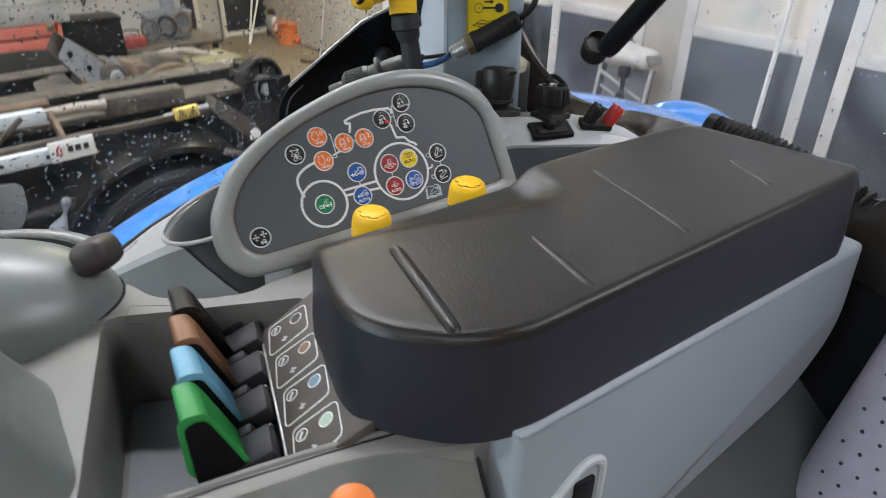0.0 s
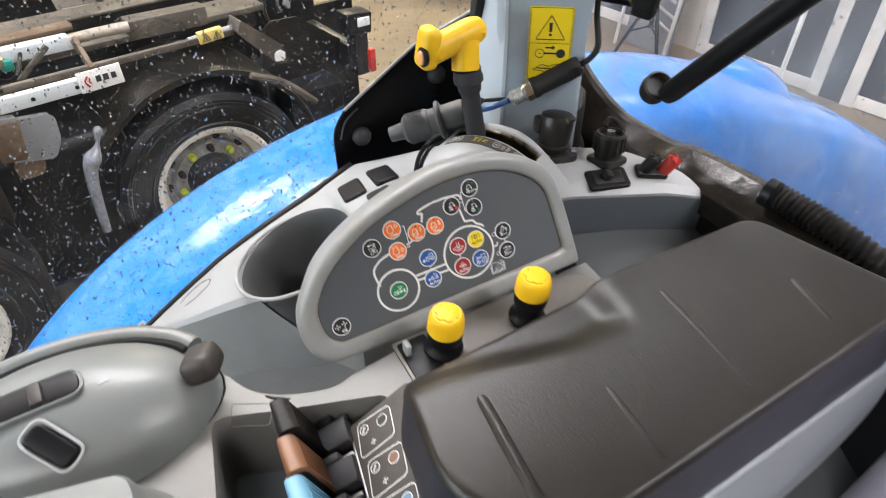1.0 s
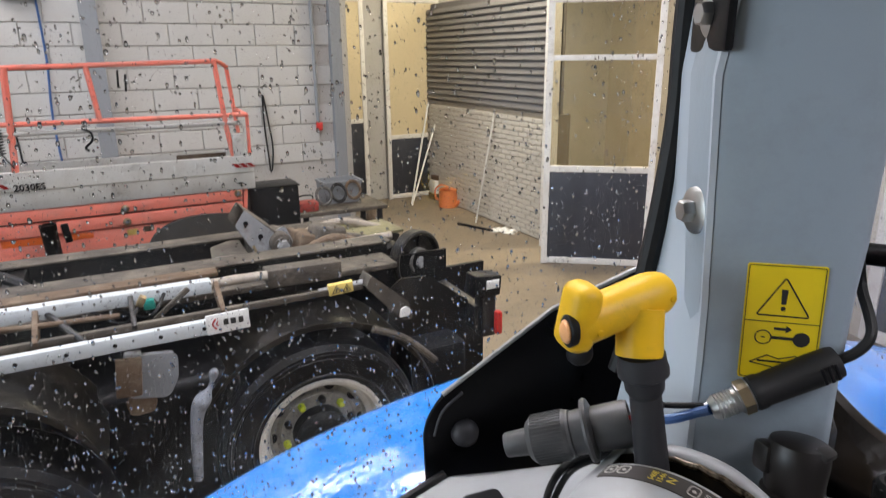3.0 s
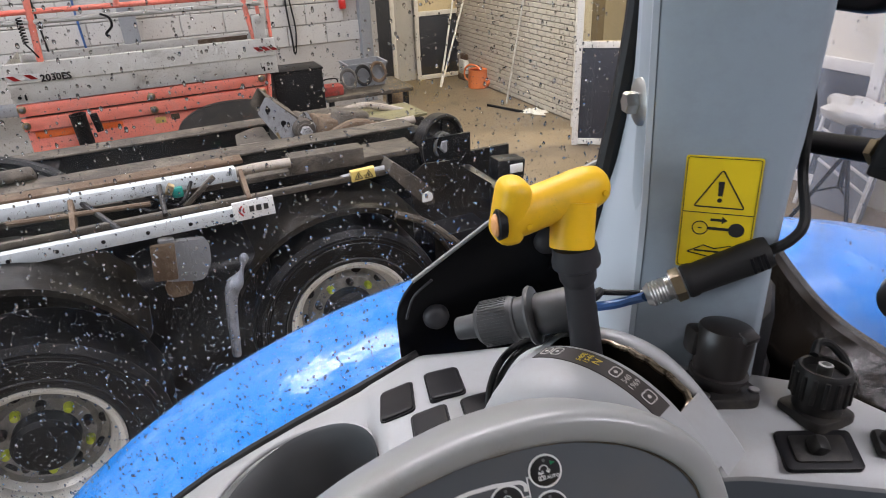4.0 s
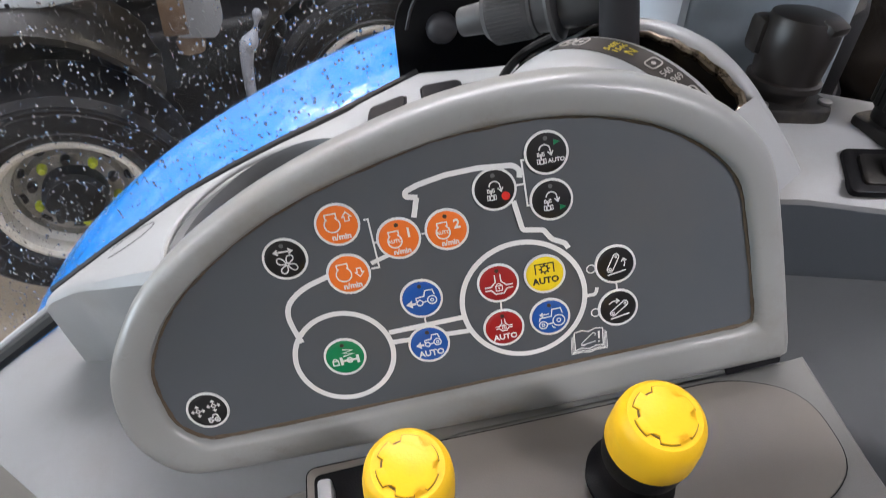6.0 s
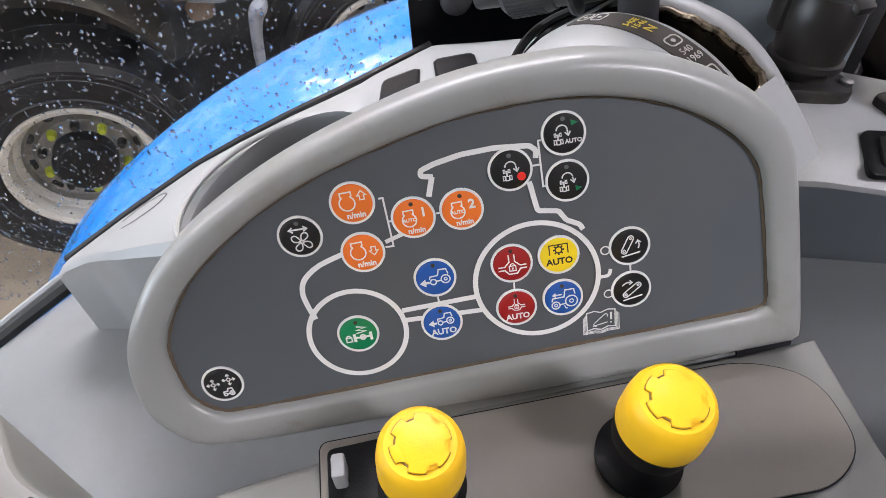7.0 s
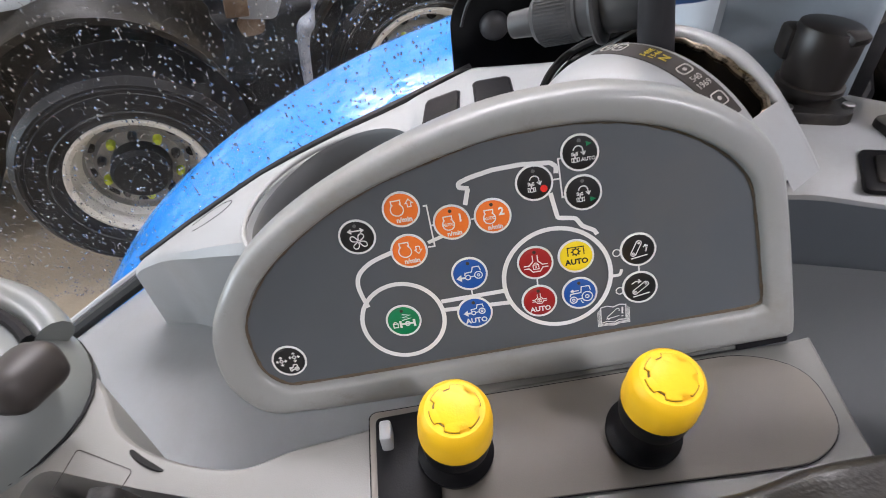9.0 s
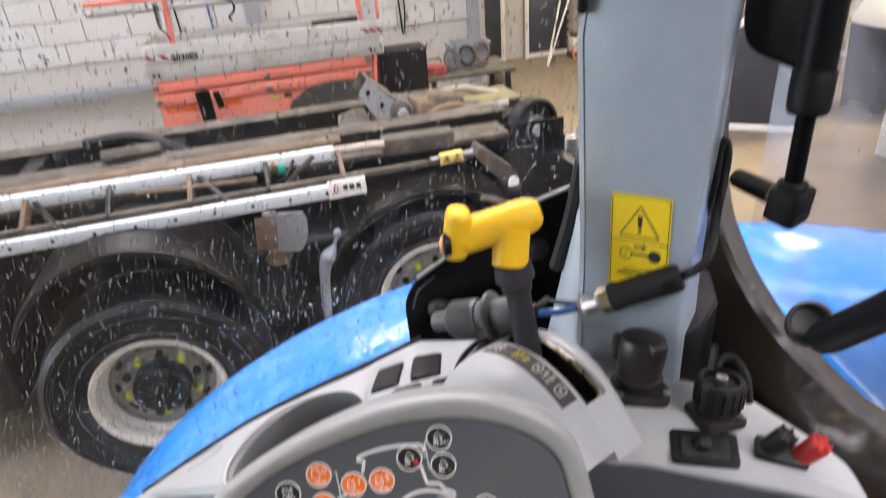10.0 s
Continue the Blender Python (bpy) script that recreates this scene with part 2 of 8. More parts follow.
BLOCK = material("white_painted_blockwork", (0.45, 0.438, 0.415), 0.8, vary=0.07, scale=5, bump=0.3, bump_scale=60, dirt=(0.34, 0.31, 0.26), dirt_amount=0.5, dirt_scale=1.2, grime=(0.22, 0.20, 0.17), grime_amount=0.5, grime_scale=5, grime_edge=0.60)
MORTAR = material("grey_mortar", (0.40, 0.38, 0.35), 0.9, vary=0.1)
JOINT = material("dirty_brick_joint", (0.20, 0.175, 0.14), 0.9, vary=0.15, scale=6)
BRICK_W = material("cream_painted_brick", (0.52, 0.485, 0.425), 0.75, vary=0.10, scale=7, bump=0.3, bump_scale=70, dirt=(0.34, 0.295, 0.225), dirt_amount=0.5, dirt_scale=1.5, grime=(0.26, 0.215, 0.16), grime_amount=0.5, grime_scale=9, grime_edge=0.58)
SHUTTER = material("grey_slat_metal", (0.20, 0.19, 0.19), 0.5, metal=0.3, vary=0.1, scale=5)
WHITE_FRAME = material("white_door_frame_paint", (0.72, 0.70, 0.66), 0.5, vary=0.05, scale=8, dirt=(0.30, 0.24, 0.17), dirt_amount=0.4, dirt_scale=5, grime=(0.16, 0.12, 0.085), grime_amount=0.7, grime_scale=9, grime_edge=0.61)
DARK_PANEL = material("dark_blue_grey_door_panel", (0.030, 0.033, 0.043), 0.45, vary=0.15, scale=5, dirt=(0.075, 0.075, 0.078), dirt_amount=0.3, dirt_scale=4, grime=(0.16, 0.155, 0.15), grime_amount=0.35, grime_scale=12, grime_edge=0.61)
CREAM_PANE = material("cream_lit_pane", (0.62, 0.52, 0.33), 0.35, vary=0.06, scale=3)
PALE_PANE = material("pale_door_pane", (0.74, 0.69, 0.60), 0.22, vary=0.05, scale=3)
COLUMN = material("blue_grey_column_paint", (0.21, 0.22, 0.235), 0.55, vary=0.08, scale=5)
ORANGE_LIFT = material("faded_salmon_orange_lift_paint", (0.86, 0.275, 0.20), 0.6, vary=0.14, scale=6, dirt=(0.62, 0.40, 0.34), dirt_amount=0.5, dirt_scale=5, grime=(0.24, 0.12, 0.085), grime_amount=0.7, grime_scale=6, grime_edge=0.58, streak=(0.5, 1, 1.6))
LIFT_GREY = material("grimy_pale_grey_lift_paint", (0.60, 0.59, 0.56), 0.6, vary=0.12, scale=6, dirt=(0.36, 0.32, 0.27), dirt_amount=0.6, dirt_scale=4, grime=(0.17, 0.15, 0.13), grime_amount=0.6, grime_scale=5, grime_edge=0.565, streak=(0.6, 1, 1.5))
CHASSIS = material("black_chassis_paint", (0.006, 0.006, 0.007), 0.4, vary=0.3, scale=9, dirt=(0.06, 0.045, 0.03), dirt_amount=0.3, dirt_scale=4, spec=0.35, grime=(0.07, 0.053, 0.038), grime_amount=0.45, grime_scale=10, grime_edge=0.585, streak=(0.4, 1, 1))
CHASSIS_DUST = material("dusty_brown_chassis", (0.060, 0.050, 0.040), 0.7, vary=0.35, scale=9, dirt=(0.20, 0.172, 0.135), dirt_amount=0.7, dirt_scale=5, grime=(0.016, 0.013, 0.011), grime_amount=0.85, grime_scale=8, grime_edge=0.53, streak=(0.35, 1, 1))
BRACKET_DARK = material("dull_dark_steel", (0.075, 0.072, 0.068), 0.6, vary=0.2, scale=8, dirt=(0.13, 0.11, 0.085), dirt_amount=0.5, dirt_scale=6)
BRACKET = material("dull_grey_bracket_steel", (0.24, 0.245, 0.255), 0.5, vary=0.2, scale=12, dirt=(0.12, 0.10, 0.08), dirt_amount=0.5, dirt_scale=9, grime=(0.05, 0.042, 0.034), grime_amount=0.7, grime_scale=16, grime_edge=0.56)
ALU = material("dull_aluminium_rail", (0.50, 0.54, 0.56), 0.42, metal=0.0, vary=0.1, scale=9, dirt=(0.30, 0.28, 0.25), dirt_amount=0.4, dirt_scale=5, grime=(0.07, 0.06, 0.05), grime_amount=0.75, grime_scale=13, grime_edge=0.585, streak=(0.35, 1, 1.2))
TYRE = material("black_truck_tyre", (0.009, 0.009, 0.010), 0.38, vary=0.2, scale=8, dirt=(0.025, 0.0225, 0.018), dirt_amount=0.3, dirt_scale=5, spec=0.22)
DISH = material("grimy_wheel_dish", (0.27, 0.26, 0.235), 0.5, metal=0.2, vary=0.3, scale=14, dirt=(0.03, 0.027, 0.022), dirt_amount=0.6, dirt_scale=9)
HUB_GREY = material("dusty_grey_hub", (0.085, 0.085, 0.082), 0.5, vary=0.3, scale=14, dirt=(0.15, 0.12, 0.09), dirt_amount=0.35, dirt_scale=9)
# mottled pale colour for a glare on a dark glossy surface
GLARE_PALE = material("pale_glare_patches", (0.24, 0.26, 0.30), 0.25, vary=0.3, scale=14, dirt=(0.05, 0.05, 0.055), dirt_amount=0.85, dirt_scale=14)
# near-black for black parts and holes, and for the shade under the truck
BLACK_DARK = material("black_with_underbody_shade", (0.005, 0.005, 0.006), 0.5, vary=0.3, scale=9, spec=0.25)
# dark grey for the shaded inside of the grey cup holder
CUP_SHADE = material("dark_grey_cup_shade", (0.065, 0.068, 0.07), 0.5, vary=0.08, scale=30, dirt=(0.05, 0.045, 0.04), dirt_amount=0.4, dirt_scale=12)
CHASSIS_BROWN = material("rusty_brown_chassis", (0.095, 0.06, 0.036), 0.75, vary=0.35, scale=12, dirt=(0.3, 0.24, 0.17), dirt_amount=0.6, dirt_scale=7)
PATCH_ORANGE = material("bright_orange_paint_patch", (0.80, 0.17, 0.03), 0.55, vary=0.15, scale=9, grime=(0.16, 0.09, 0.06), grime_amount=0.7, grime_scale=12, grime_edge=0.56)
WORN_PIPE = material("worn_beige_steel", (0.28, 0.24, 0.195), 0.45, vary=0.25, scale=10, dirt=(0.44, 0.41, 0.37), dirt_amount=0.6, dirt_scale=6, grime=(0.04, 0.03, 0.022), grime_amount=0.8, grime_scale=11, grime_edge=0.55, streak=(0.4, 1, 1))
DULL_RED = material("dull_red_paint", (0.30, 0.045, 0.035), 0.6, vary=0.25, scale=12, grime=(0.07, 0.05, 0.04), grime_amount=0.8, grime_scale=14, grime_edge=0.52)
OLIVE = material("dirty_yellow_green_board", (0.17, 0.155, 0.075), 0.75, vary=0.3, scale=7, dirt=(0.10, 0.085, 0.055), dirt_amount=0.6, dirt_scale=5, grime=(0.03, 0.025, 0.02), grime_amount=0.7, grime_scale=9, grime_edge=0.54)
MUDGUARD = material("dusty_black_mudguard", (0.014, 0.013, 0.0115), 0.38, vary=0.3, scale=9, dirt=(0.11, 0.085, 0.06), dirt_amount=0.40, dirt_scale=4, bump=0.2, bump_scale=30, grime=(0.20, 0.17, 0.13), grime_amount=0.5, grime_scale=6, grime_edge=0.60)
RIM = material("silver_wheel_paint", (0.66, 0.65, 0.61), 0.4, metal=0.2, vary=0.1, scale=12, dirt=(0.25, 0.22, 0.17), dirt_amount=0.45, dirt_scale=8)
LIME = material("lime_nut_caps", (0.42, 0.5, 0.03), 0.4, vary=0.1)
TAIL_RED = material("red_tail_lamp", (0.45, 0.02, 0.015), 0.3)
TAG_YELLOW = material("yellow_marker_lamp", (0.62, 0.47, 0.14), 0.4, vary=0.15, scale=20)
WHITE_PLASTIC = material("white_plastic", (0.7, 0.7, 0.68), 0.45, vary=0.05)
CLAY = material("orange_can_plastic", (0.68, 0.2, 0.07), 0.5, vary=0.1)


# ---------------- building tools ----------------
def thing(name, space, base, label, category, group="", kind=""):
    ob = new(name)
    ob.empty_display_size = 0.05
    ob.location = space @ Vector(base)
    SPACE[ob.name] = (space, ob.location.copy())
    return tagged(ob, label, category, group, kind)


def part(name, bm, mat, parent, label="", smooth=True, sharp=35):
    space, base = SPACE[parent.name]
    bmesh.ops.recalc_face_normals(bm, faces=bm.faces)
    me = bpy.data.meshes.new(name)
    bm.to_mesh(me)
    bm.free()
    me.transform(Matrix.Translation(-base) @ space)
    me.materials.append(mat)
    if smooth:
        me.polygons.foreach_set("use_smooth", [True] * len(me.polygons))
        me.set_sharp_from_angle(angle=radians(sharp))
    ob = new(name, me)
    ob.parent = parent
    SPACE[ob.name] = (space, base)
    return tagged(ob, label)


def single(name, bm, mat, space, label, category, group="", kind="", smooth=True, base=None):
    if base is None:
        lo = [min(v.co[i] for v in bm.verts) for i in range(3)]
        hi = [max(v.co[i] for v in bm.verts) for i in range(3)]
        base = ((lo[0] + hi[0]) / 2, (lo[1] + hi[1]) / 2, lo[2])
    at = space @ Vector(base)
    bmesh.ops.recalc_face_normals(bm, faces=bm.faces)
    me = bpy.data.meshes.new(name)
    bm.to_mesh(me)
    bm.free()
    me.transform(Matrix.Translation(-at) @ space)
    me.materials.append(mat)
    if smooth:
        me.polygons.foreach_set("use_smooth", [True] * len(me.polygons))
        me.set_sharp_from_angle(angle=radians(35))
    ob = new(name, me)
    ob.location = at
    SPACE[ob.name] = (space, at)
    return tagged(ob, label, category, group, kind)


def axes(x, y, z, o):
    m = Matrix.Identity(4)
    for i, c in enumerate((x, y, z, o)):
        m[0][i], m[1][i], m[2][i] = c
    return m


def along(a, b):
    """A frame at a whose z runs to b."""
    d = Vector(b) - Vector(a)
    return Matrix.Translation(a) @ d.to_track_quat("Z", "Y").to_matrix().to_4x4(), d.length


def box(c, s, rot=None, bevel=0.0, seg=2, bm=None):
    own = bmesh.new()
    bmesh.ops.create_cube(own, size=1, matrix=Matrix.Diagonal((*s, 1)))
    if bevel:
        bmesh.ops.bevel(own, geom=own.edges[:], offset=min(bevel, 0.45 * min(s)), segments=seg, affect="EDGES", profile=0.5)
    m = Matrix.Translation(c) @ (rot.to_4x4() if rot else Matrix.Identity(4))
    own.transform(m)
    return own if bm is None else join(bm, own)


def join(a, b):
    me = bpy.data.meshes.new("tmp")
    b.to_mesh(me)
    b.free()
    a.from_mesh(me)
    bpy.data.meshes.remove(me)
    return a


def lathe(profile, m=Matrix.Identity(4), n=32, closed=True, bm=None):
    own = bmesh.new()
    rings = []
    for r, z in profile:
        if r < 1e-6:
            rings.append([own.verts.new((0, 0, z))])
        else:
            rings.append([own.verts.new((r * math.cos(2 * math.pi * i / n), r * math.sin(2 * math.pi * i / n), z)) for i in range(n)])
    for a, b in zip(rings, rings[1:]):
        for i in range(n):
            j = (i + 1) % n
            q = [a[i % len(a)], a[j % len(a)], b[j % len(b)], b[i % len(b)]]
            q = list(dict.fromkeys(q))
            if len(q) > 2:
                own.faces.new(q)
    own.transform(m)
    return own if bm is None else join(bm, own)


def spline(pts, n=8, closed=False):
    """Catmull-Rom through the points."""
    pts = [Vector(p) for p in pts]
    out = []
    count = len(pts)
    for i in range(count if closed else count - 1):
        if closed:
            p0, p1, p2, p3 = pts[i - 1], pts[i], pts[(i + 1) % count], pts[(i + 2) % count]
        else:
            p0, p1, p2, p3 = pts[max(i - 1, 0)], pts[i], pts[i + 1], pts[min(i + 2, count - 1)]
        for k in range(n):
            t = k / n
            out.append(0.5 * (2 * p1 + (p2 - p0) * t + (2 * p0 - 5 * p1 + 4 * p2 - p3) * t * t + (3 * p1 - p0 - 3 * p2 + p3) * t ** 3))
    if not closed:
        out.append(pts[-1])
    return out


def tube(pts, r, n=10, bm=None, caps=True, closed=False):
    own = bmesh.new()
    pts = [Vector(p) for p in pts]
    rs = r if isinstance(r, (list, tuple)) else [r] * len(pts)
    rings = []
    up = Vector((0.13, 0.2, 1)).normalized()
    for i, p in enumerate(pts):
        a, b = pts[max(i - 1, 0)], pts[min(i + 1, len(pts) - 1)]
        if closed:
            a, b = pts[i - 1], pts[(i + 1) % len(pts)]
        d = (b - a).normalized()
        x = up - d * up.dot(d)
        if x.length < 1e-3:
            x = Vector((1, 0, 0)) - d * d.x
        x.normalize()
        y = d.cross(x)
        up = x
        rings.append([own.verts.new(p + rs[i] * (x * math.cos(2 * math.pi * k / n) + y * math.sin(2 * math.pi * k / n))) for k in range(n)])
    pairs = list(zip(rings, rings[1:])) + ([(rings[-1], rings[0])] if closed else [])
    for a, b in pairs:
        for k in range(n):
            own.faces.new((a[k], a[(k + 1) % n], b[(k + 1) % n], b[k]))
    if caps and not closed:
        own.faces.new(rings[0][::-1])
        own.faces.new(rings[-1])
    return own if bm is None else join(bm, own)


def loft(loops, cap_first=False, cap_last=False, closed=True, bm=None):
    own = bmesh.new()
    rows = [[own.verts.new(p) for p in loop] for loop in loops]
    n = len(rows[0])
    for a, b in zip(rows, rows[1:]):
        for i in range(n if closed else n - 1):
            j = (i + 1) % n
            own.faces.new((a[i], a[j], b[j], b[i]))
    if cap_first:
        own.faces.new(rows[0][::-1])
    if cap_last:
        own.faces.new(rows[-1])
    return own if bm is None else join(bm, own)


def round_poly(pts, r, seg=5):
    """A 2D polygon with rounded corners; r is one radius or one for each corner."""
    out = []
    n = len(pts)
    for i in range(n):
        p = Vector(pts[i][:2])
        ri = r[i] if isinstance(r, (list, tuple)) else r
        a, b = Vector(pts[i - 1][:2]) - p, Vector(pts[(i + 1) % n][:2]) - p
        t = min(ri, 0.48 * a.length, 0.48 * b.length)
        pa, pb = p + a.normalized() * t, p + b.normalized() * t
        if ri < 1e-6:
            out.append(p)
            continue
        for k in range(seg + 1):
            s = k / seg
            out.append((1 - s) ** 2 * pa + 2 * s * (1 - s) * p + s * s * pb)
    return out


def shrink(loop, d):
    """A closed 2D loop moved inwards by d (for loops that run anticlockwise)."""
    n = len(loop)
    out = []
    for i in range(n):
        a, b = Vector(loop[i - 1][:2]), Vector(loop[(i + 1) % n][:2])
        t = (b - a).normalized()
        out.append(Vector(loop[i][:2]) + d * Vector((-t.y, t.x)))
    return out


def slab(loop, z0, z1, edge=0.0, seg=3, m=Matrix.Identity(4), bm=None, height=None):
    """A closed anticlockwise 2D loop as a slab with a rounded upper edge. height(x, y) lifts it."""
    h = height or (lambda x, y: 0.0)
    loops = [[(p[0], p[1], z0 + h(p[0], p[1])) for p in loop]]
    if edge:
        for k in range(seg + 1):
            t = k / seg * math.pi / 2
            lp = shrink(loop, edge * (1 - math.cos(t))) if k else loop
            zz = z1 - edge * (1 - math.sin(t))
            loops.append([(p[0], p[1], zz + h(p[0], p[1])) for p in lp])
    else:
        loops.append([(p[0], p[1], z1 + h(p[0], p[1])) for p in loop])
    own = loft(loops, True, True)
    bmesh.ops.triangulate(own, faces=[f for f in own.faces if len(f.verts) > 4])
    own.transform(m)
    return own if bm is None else join(bm, own)


def circle(cx, cy, r, n=32, a0=0.0, a1=360.0):
    full = abs(a1 - a0) > 359.9
    k = n if full else n + 1
    return [Vector((cx + r * math.cos(radians(a0 + (a1 - a0) * i / n)), cy + r * math.sin(radians(a0 + (a1 - a0) * i / n)))) for i in range(k)]


def ribbon(pts, width, thick, m, closed=False, bm=None):
    """A flat line of ink along 2D points, lying on the plane of m."""
    own = bmesh.new()
    pts = [Vector(p[:2]) for p in pts]
    n = len(pts)
    rows = []
    for i in range(n):
        a = pts[i - 1] if (i or closed) else pts[i]
        b = pts[(i + 1) % n] if (i < n - 1 or closed) else pts[i]
        d1, d2 = (pts[i] - a), (b - pts[i])
        d1 = d1.normalized() if d1.length > 1e-9 else d2.normalized()
        d2 = d2.normalized() if d2.length > 1e-9 else d1
        t = (d1 + d2)
        t = t.normalized() if t.length > 1e-6 else d1
        k = width / 2 / max(0.5, t.dot(d1))
        nn = Vector((-t.y, t.x)) * k
        p = pts[i]
        rows.append([own.verts.new((p.x + nn.x, p.y + nn.y, 0)), own.verts.new((p.x + nn.x, p.y + nn.y, thick)), own.verts.new((p.x - nn.x, p.y - nn.y, thick)), own.verts.new((p.x - nn.x, p.y - nn.y, 0))])
    pairs = list(zip(rows, rows[1:])) + ([(rows[-1], rows[0])] if closed else [])
    for a, b in pairs:
        for i in range(4):
            j = (i + 1) % 4
            own.faces.new((a[i], a[j], b[j], b[i]))
    if not closed:
        own.faces.new(rows[0][::-1])
        own.faces.new(rows[-1])
    own.transform(m)
    return own if bm is None else join(bm, own)


def text_mesh(text, size, m, thick=0.0002, bm=None, bold=0.0):
    cu = bpy.data.curves.new("text", "FONT")
    cu.body, cu.size, cu.align_x, cu.align_y, cu.extrude = text, size, "CENTER", "CENTER", thick / 2
    cu.resolution_u, cu.offset = 2, bold * size
    ob = bpy.data.objects.new("text", cu)
    scene.collection.objects.link(ob)
    me = ob.to_mesh()
    own = bmesh.new()
    own.from_mesh(me)
    ob.to_mesh_clear()
    bpy.data.objects.remove(ob)
    bpy.data.curves.remove(cu)
    own.transform(m)
    return own if bm is None else join(bm, own)


# ================= the cab =================
def edge_z(e):
    """Height of the fender console's outer edge."""
    return float(np.interp(e, [-0.10, -0.063, -0.03, 0.0, 0.03, 0.066, 0.10, 0.142, 0.18, 0.204, 0.25, 0.33, 0.42, 0.52, 0.60], [1.871, 1.891, 1.908, 1.923, 1.937, 1.953, 1.964, 1.976, 1.985, 1.991, 2.002, 2.018, 2.036, 2.034, 2.022]))


def con_z(e, a):
    """The cup end is low, the switch end a raised plateau behind a short step."""
    k = min(1.0, max(0.0, (e - 0.201) / 0.006))
    deep = max(0.0, con_out(e) - a)
    low = 0.04 * (1 - math.exp(-deep / 0.08))
    wide = float(np.interp(e, [0.30, 0.42], [0.10, 0.035]))
    high = float(np.interp(e, [0.30, 0.42], [0.060, 0.045])) * (1 - math.exp(-deep / wide))
    high -= 0.013 * max(0.0, 1 - (a - con_in(e)) / 0.04) * min(1.0, max(0.0, (e - 0.30) / 0.10))
    return edge_z(e) + low * (1 - k) + high * k


def con_out(e):
    return float(np.interp(e, [-0.10, -0.063, 0.204, 0.26, 0.36, 0.44, 0.53, 0.56, 0.585], [0.681, 0.69, 0.755, 0.772, 0.73, 0.655, 0.60, 0.55, 0.49]))


def con_in(e):
    return float(np.interp(e, [-0.063, -0.023, 0.018, 0.065, 0.11, 0.15, 0.17, 0.38, 0.425, 0.5, 0.585], [0.676, 0.656, 0.626, 0.598, 0.575, 0.556, 0.53, 0.522, 0.508, 0.478, 0.445]))


def con_frame(e, a, lift=0.0, turn=0.0):
    """A frame standing on the console: x rearwards, y outwards, z off the surface."""
    p = Vector((e, a, con_z(e, a)))
    du = (Vector((e + 0.01, a, con_z(e + 0.01, a))) - p).normalized()
    dv = Vector((e, a + 0.01, con_z(e, a + 0.01))) - p
    nz = du.cross(dv).normalized()
    return axes(du, nz.cross(du), nz, p + nz * lift) @ pose(0, 0, 0, 0, 0, turn)


def cut(ob, cutters):
    """Takes the cutter meshes out of ob's mesh."""
    for bm in cutters:
        me = bpy.data.meshes.new("cutter")
        space, base = SPACE[ob.name]
        bmesh.ops.recalc_face_normals(bm, faces=bm.faces)
        bm.to_mesh(me)
        bm.free()
        me.transform(Matrix.Translation(-base) @ space)
        c = new("cutter", me)
        c.matrix_world = ob.matrix_world if ob.parent is None else Matrix.Translation(base)
        bpy.context.view_layer.update()
        mod = ob.modifiers.new("cut", "BOOLEAN")
        mod.object, mod.solver, mod.operation = c, "EXACT", "DIFFERENCE"
        done = bpy.data.meshes.new_from_object(ob.evaluated_get(bpy.context.evaluated_depsgraph_get()))
        ob.modifiers.clear()
        ob.data = done
        bpy.data.objects.remove(c)
    ob.data.polygons.foreach_set("use_smooth", [True] * len(ob.data.polygons))
    ob.data.set_sharp_from_angle(angle=radians(30))


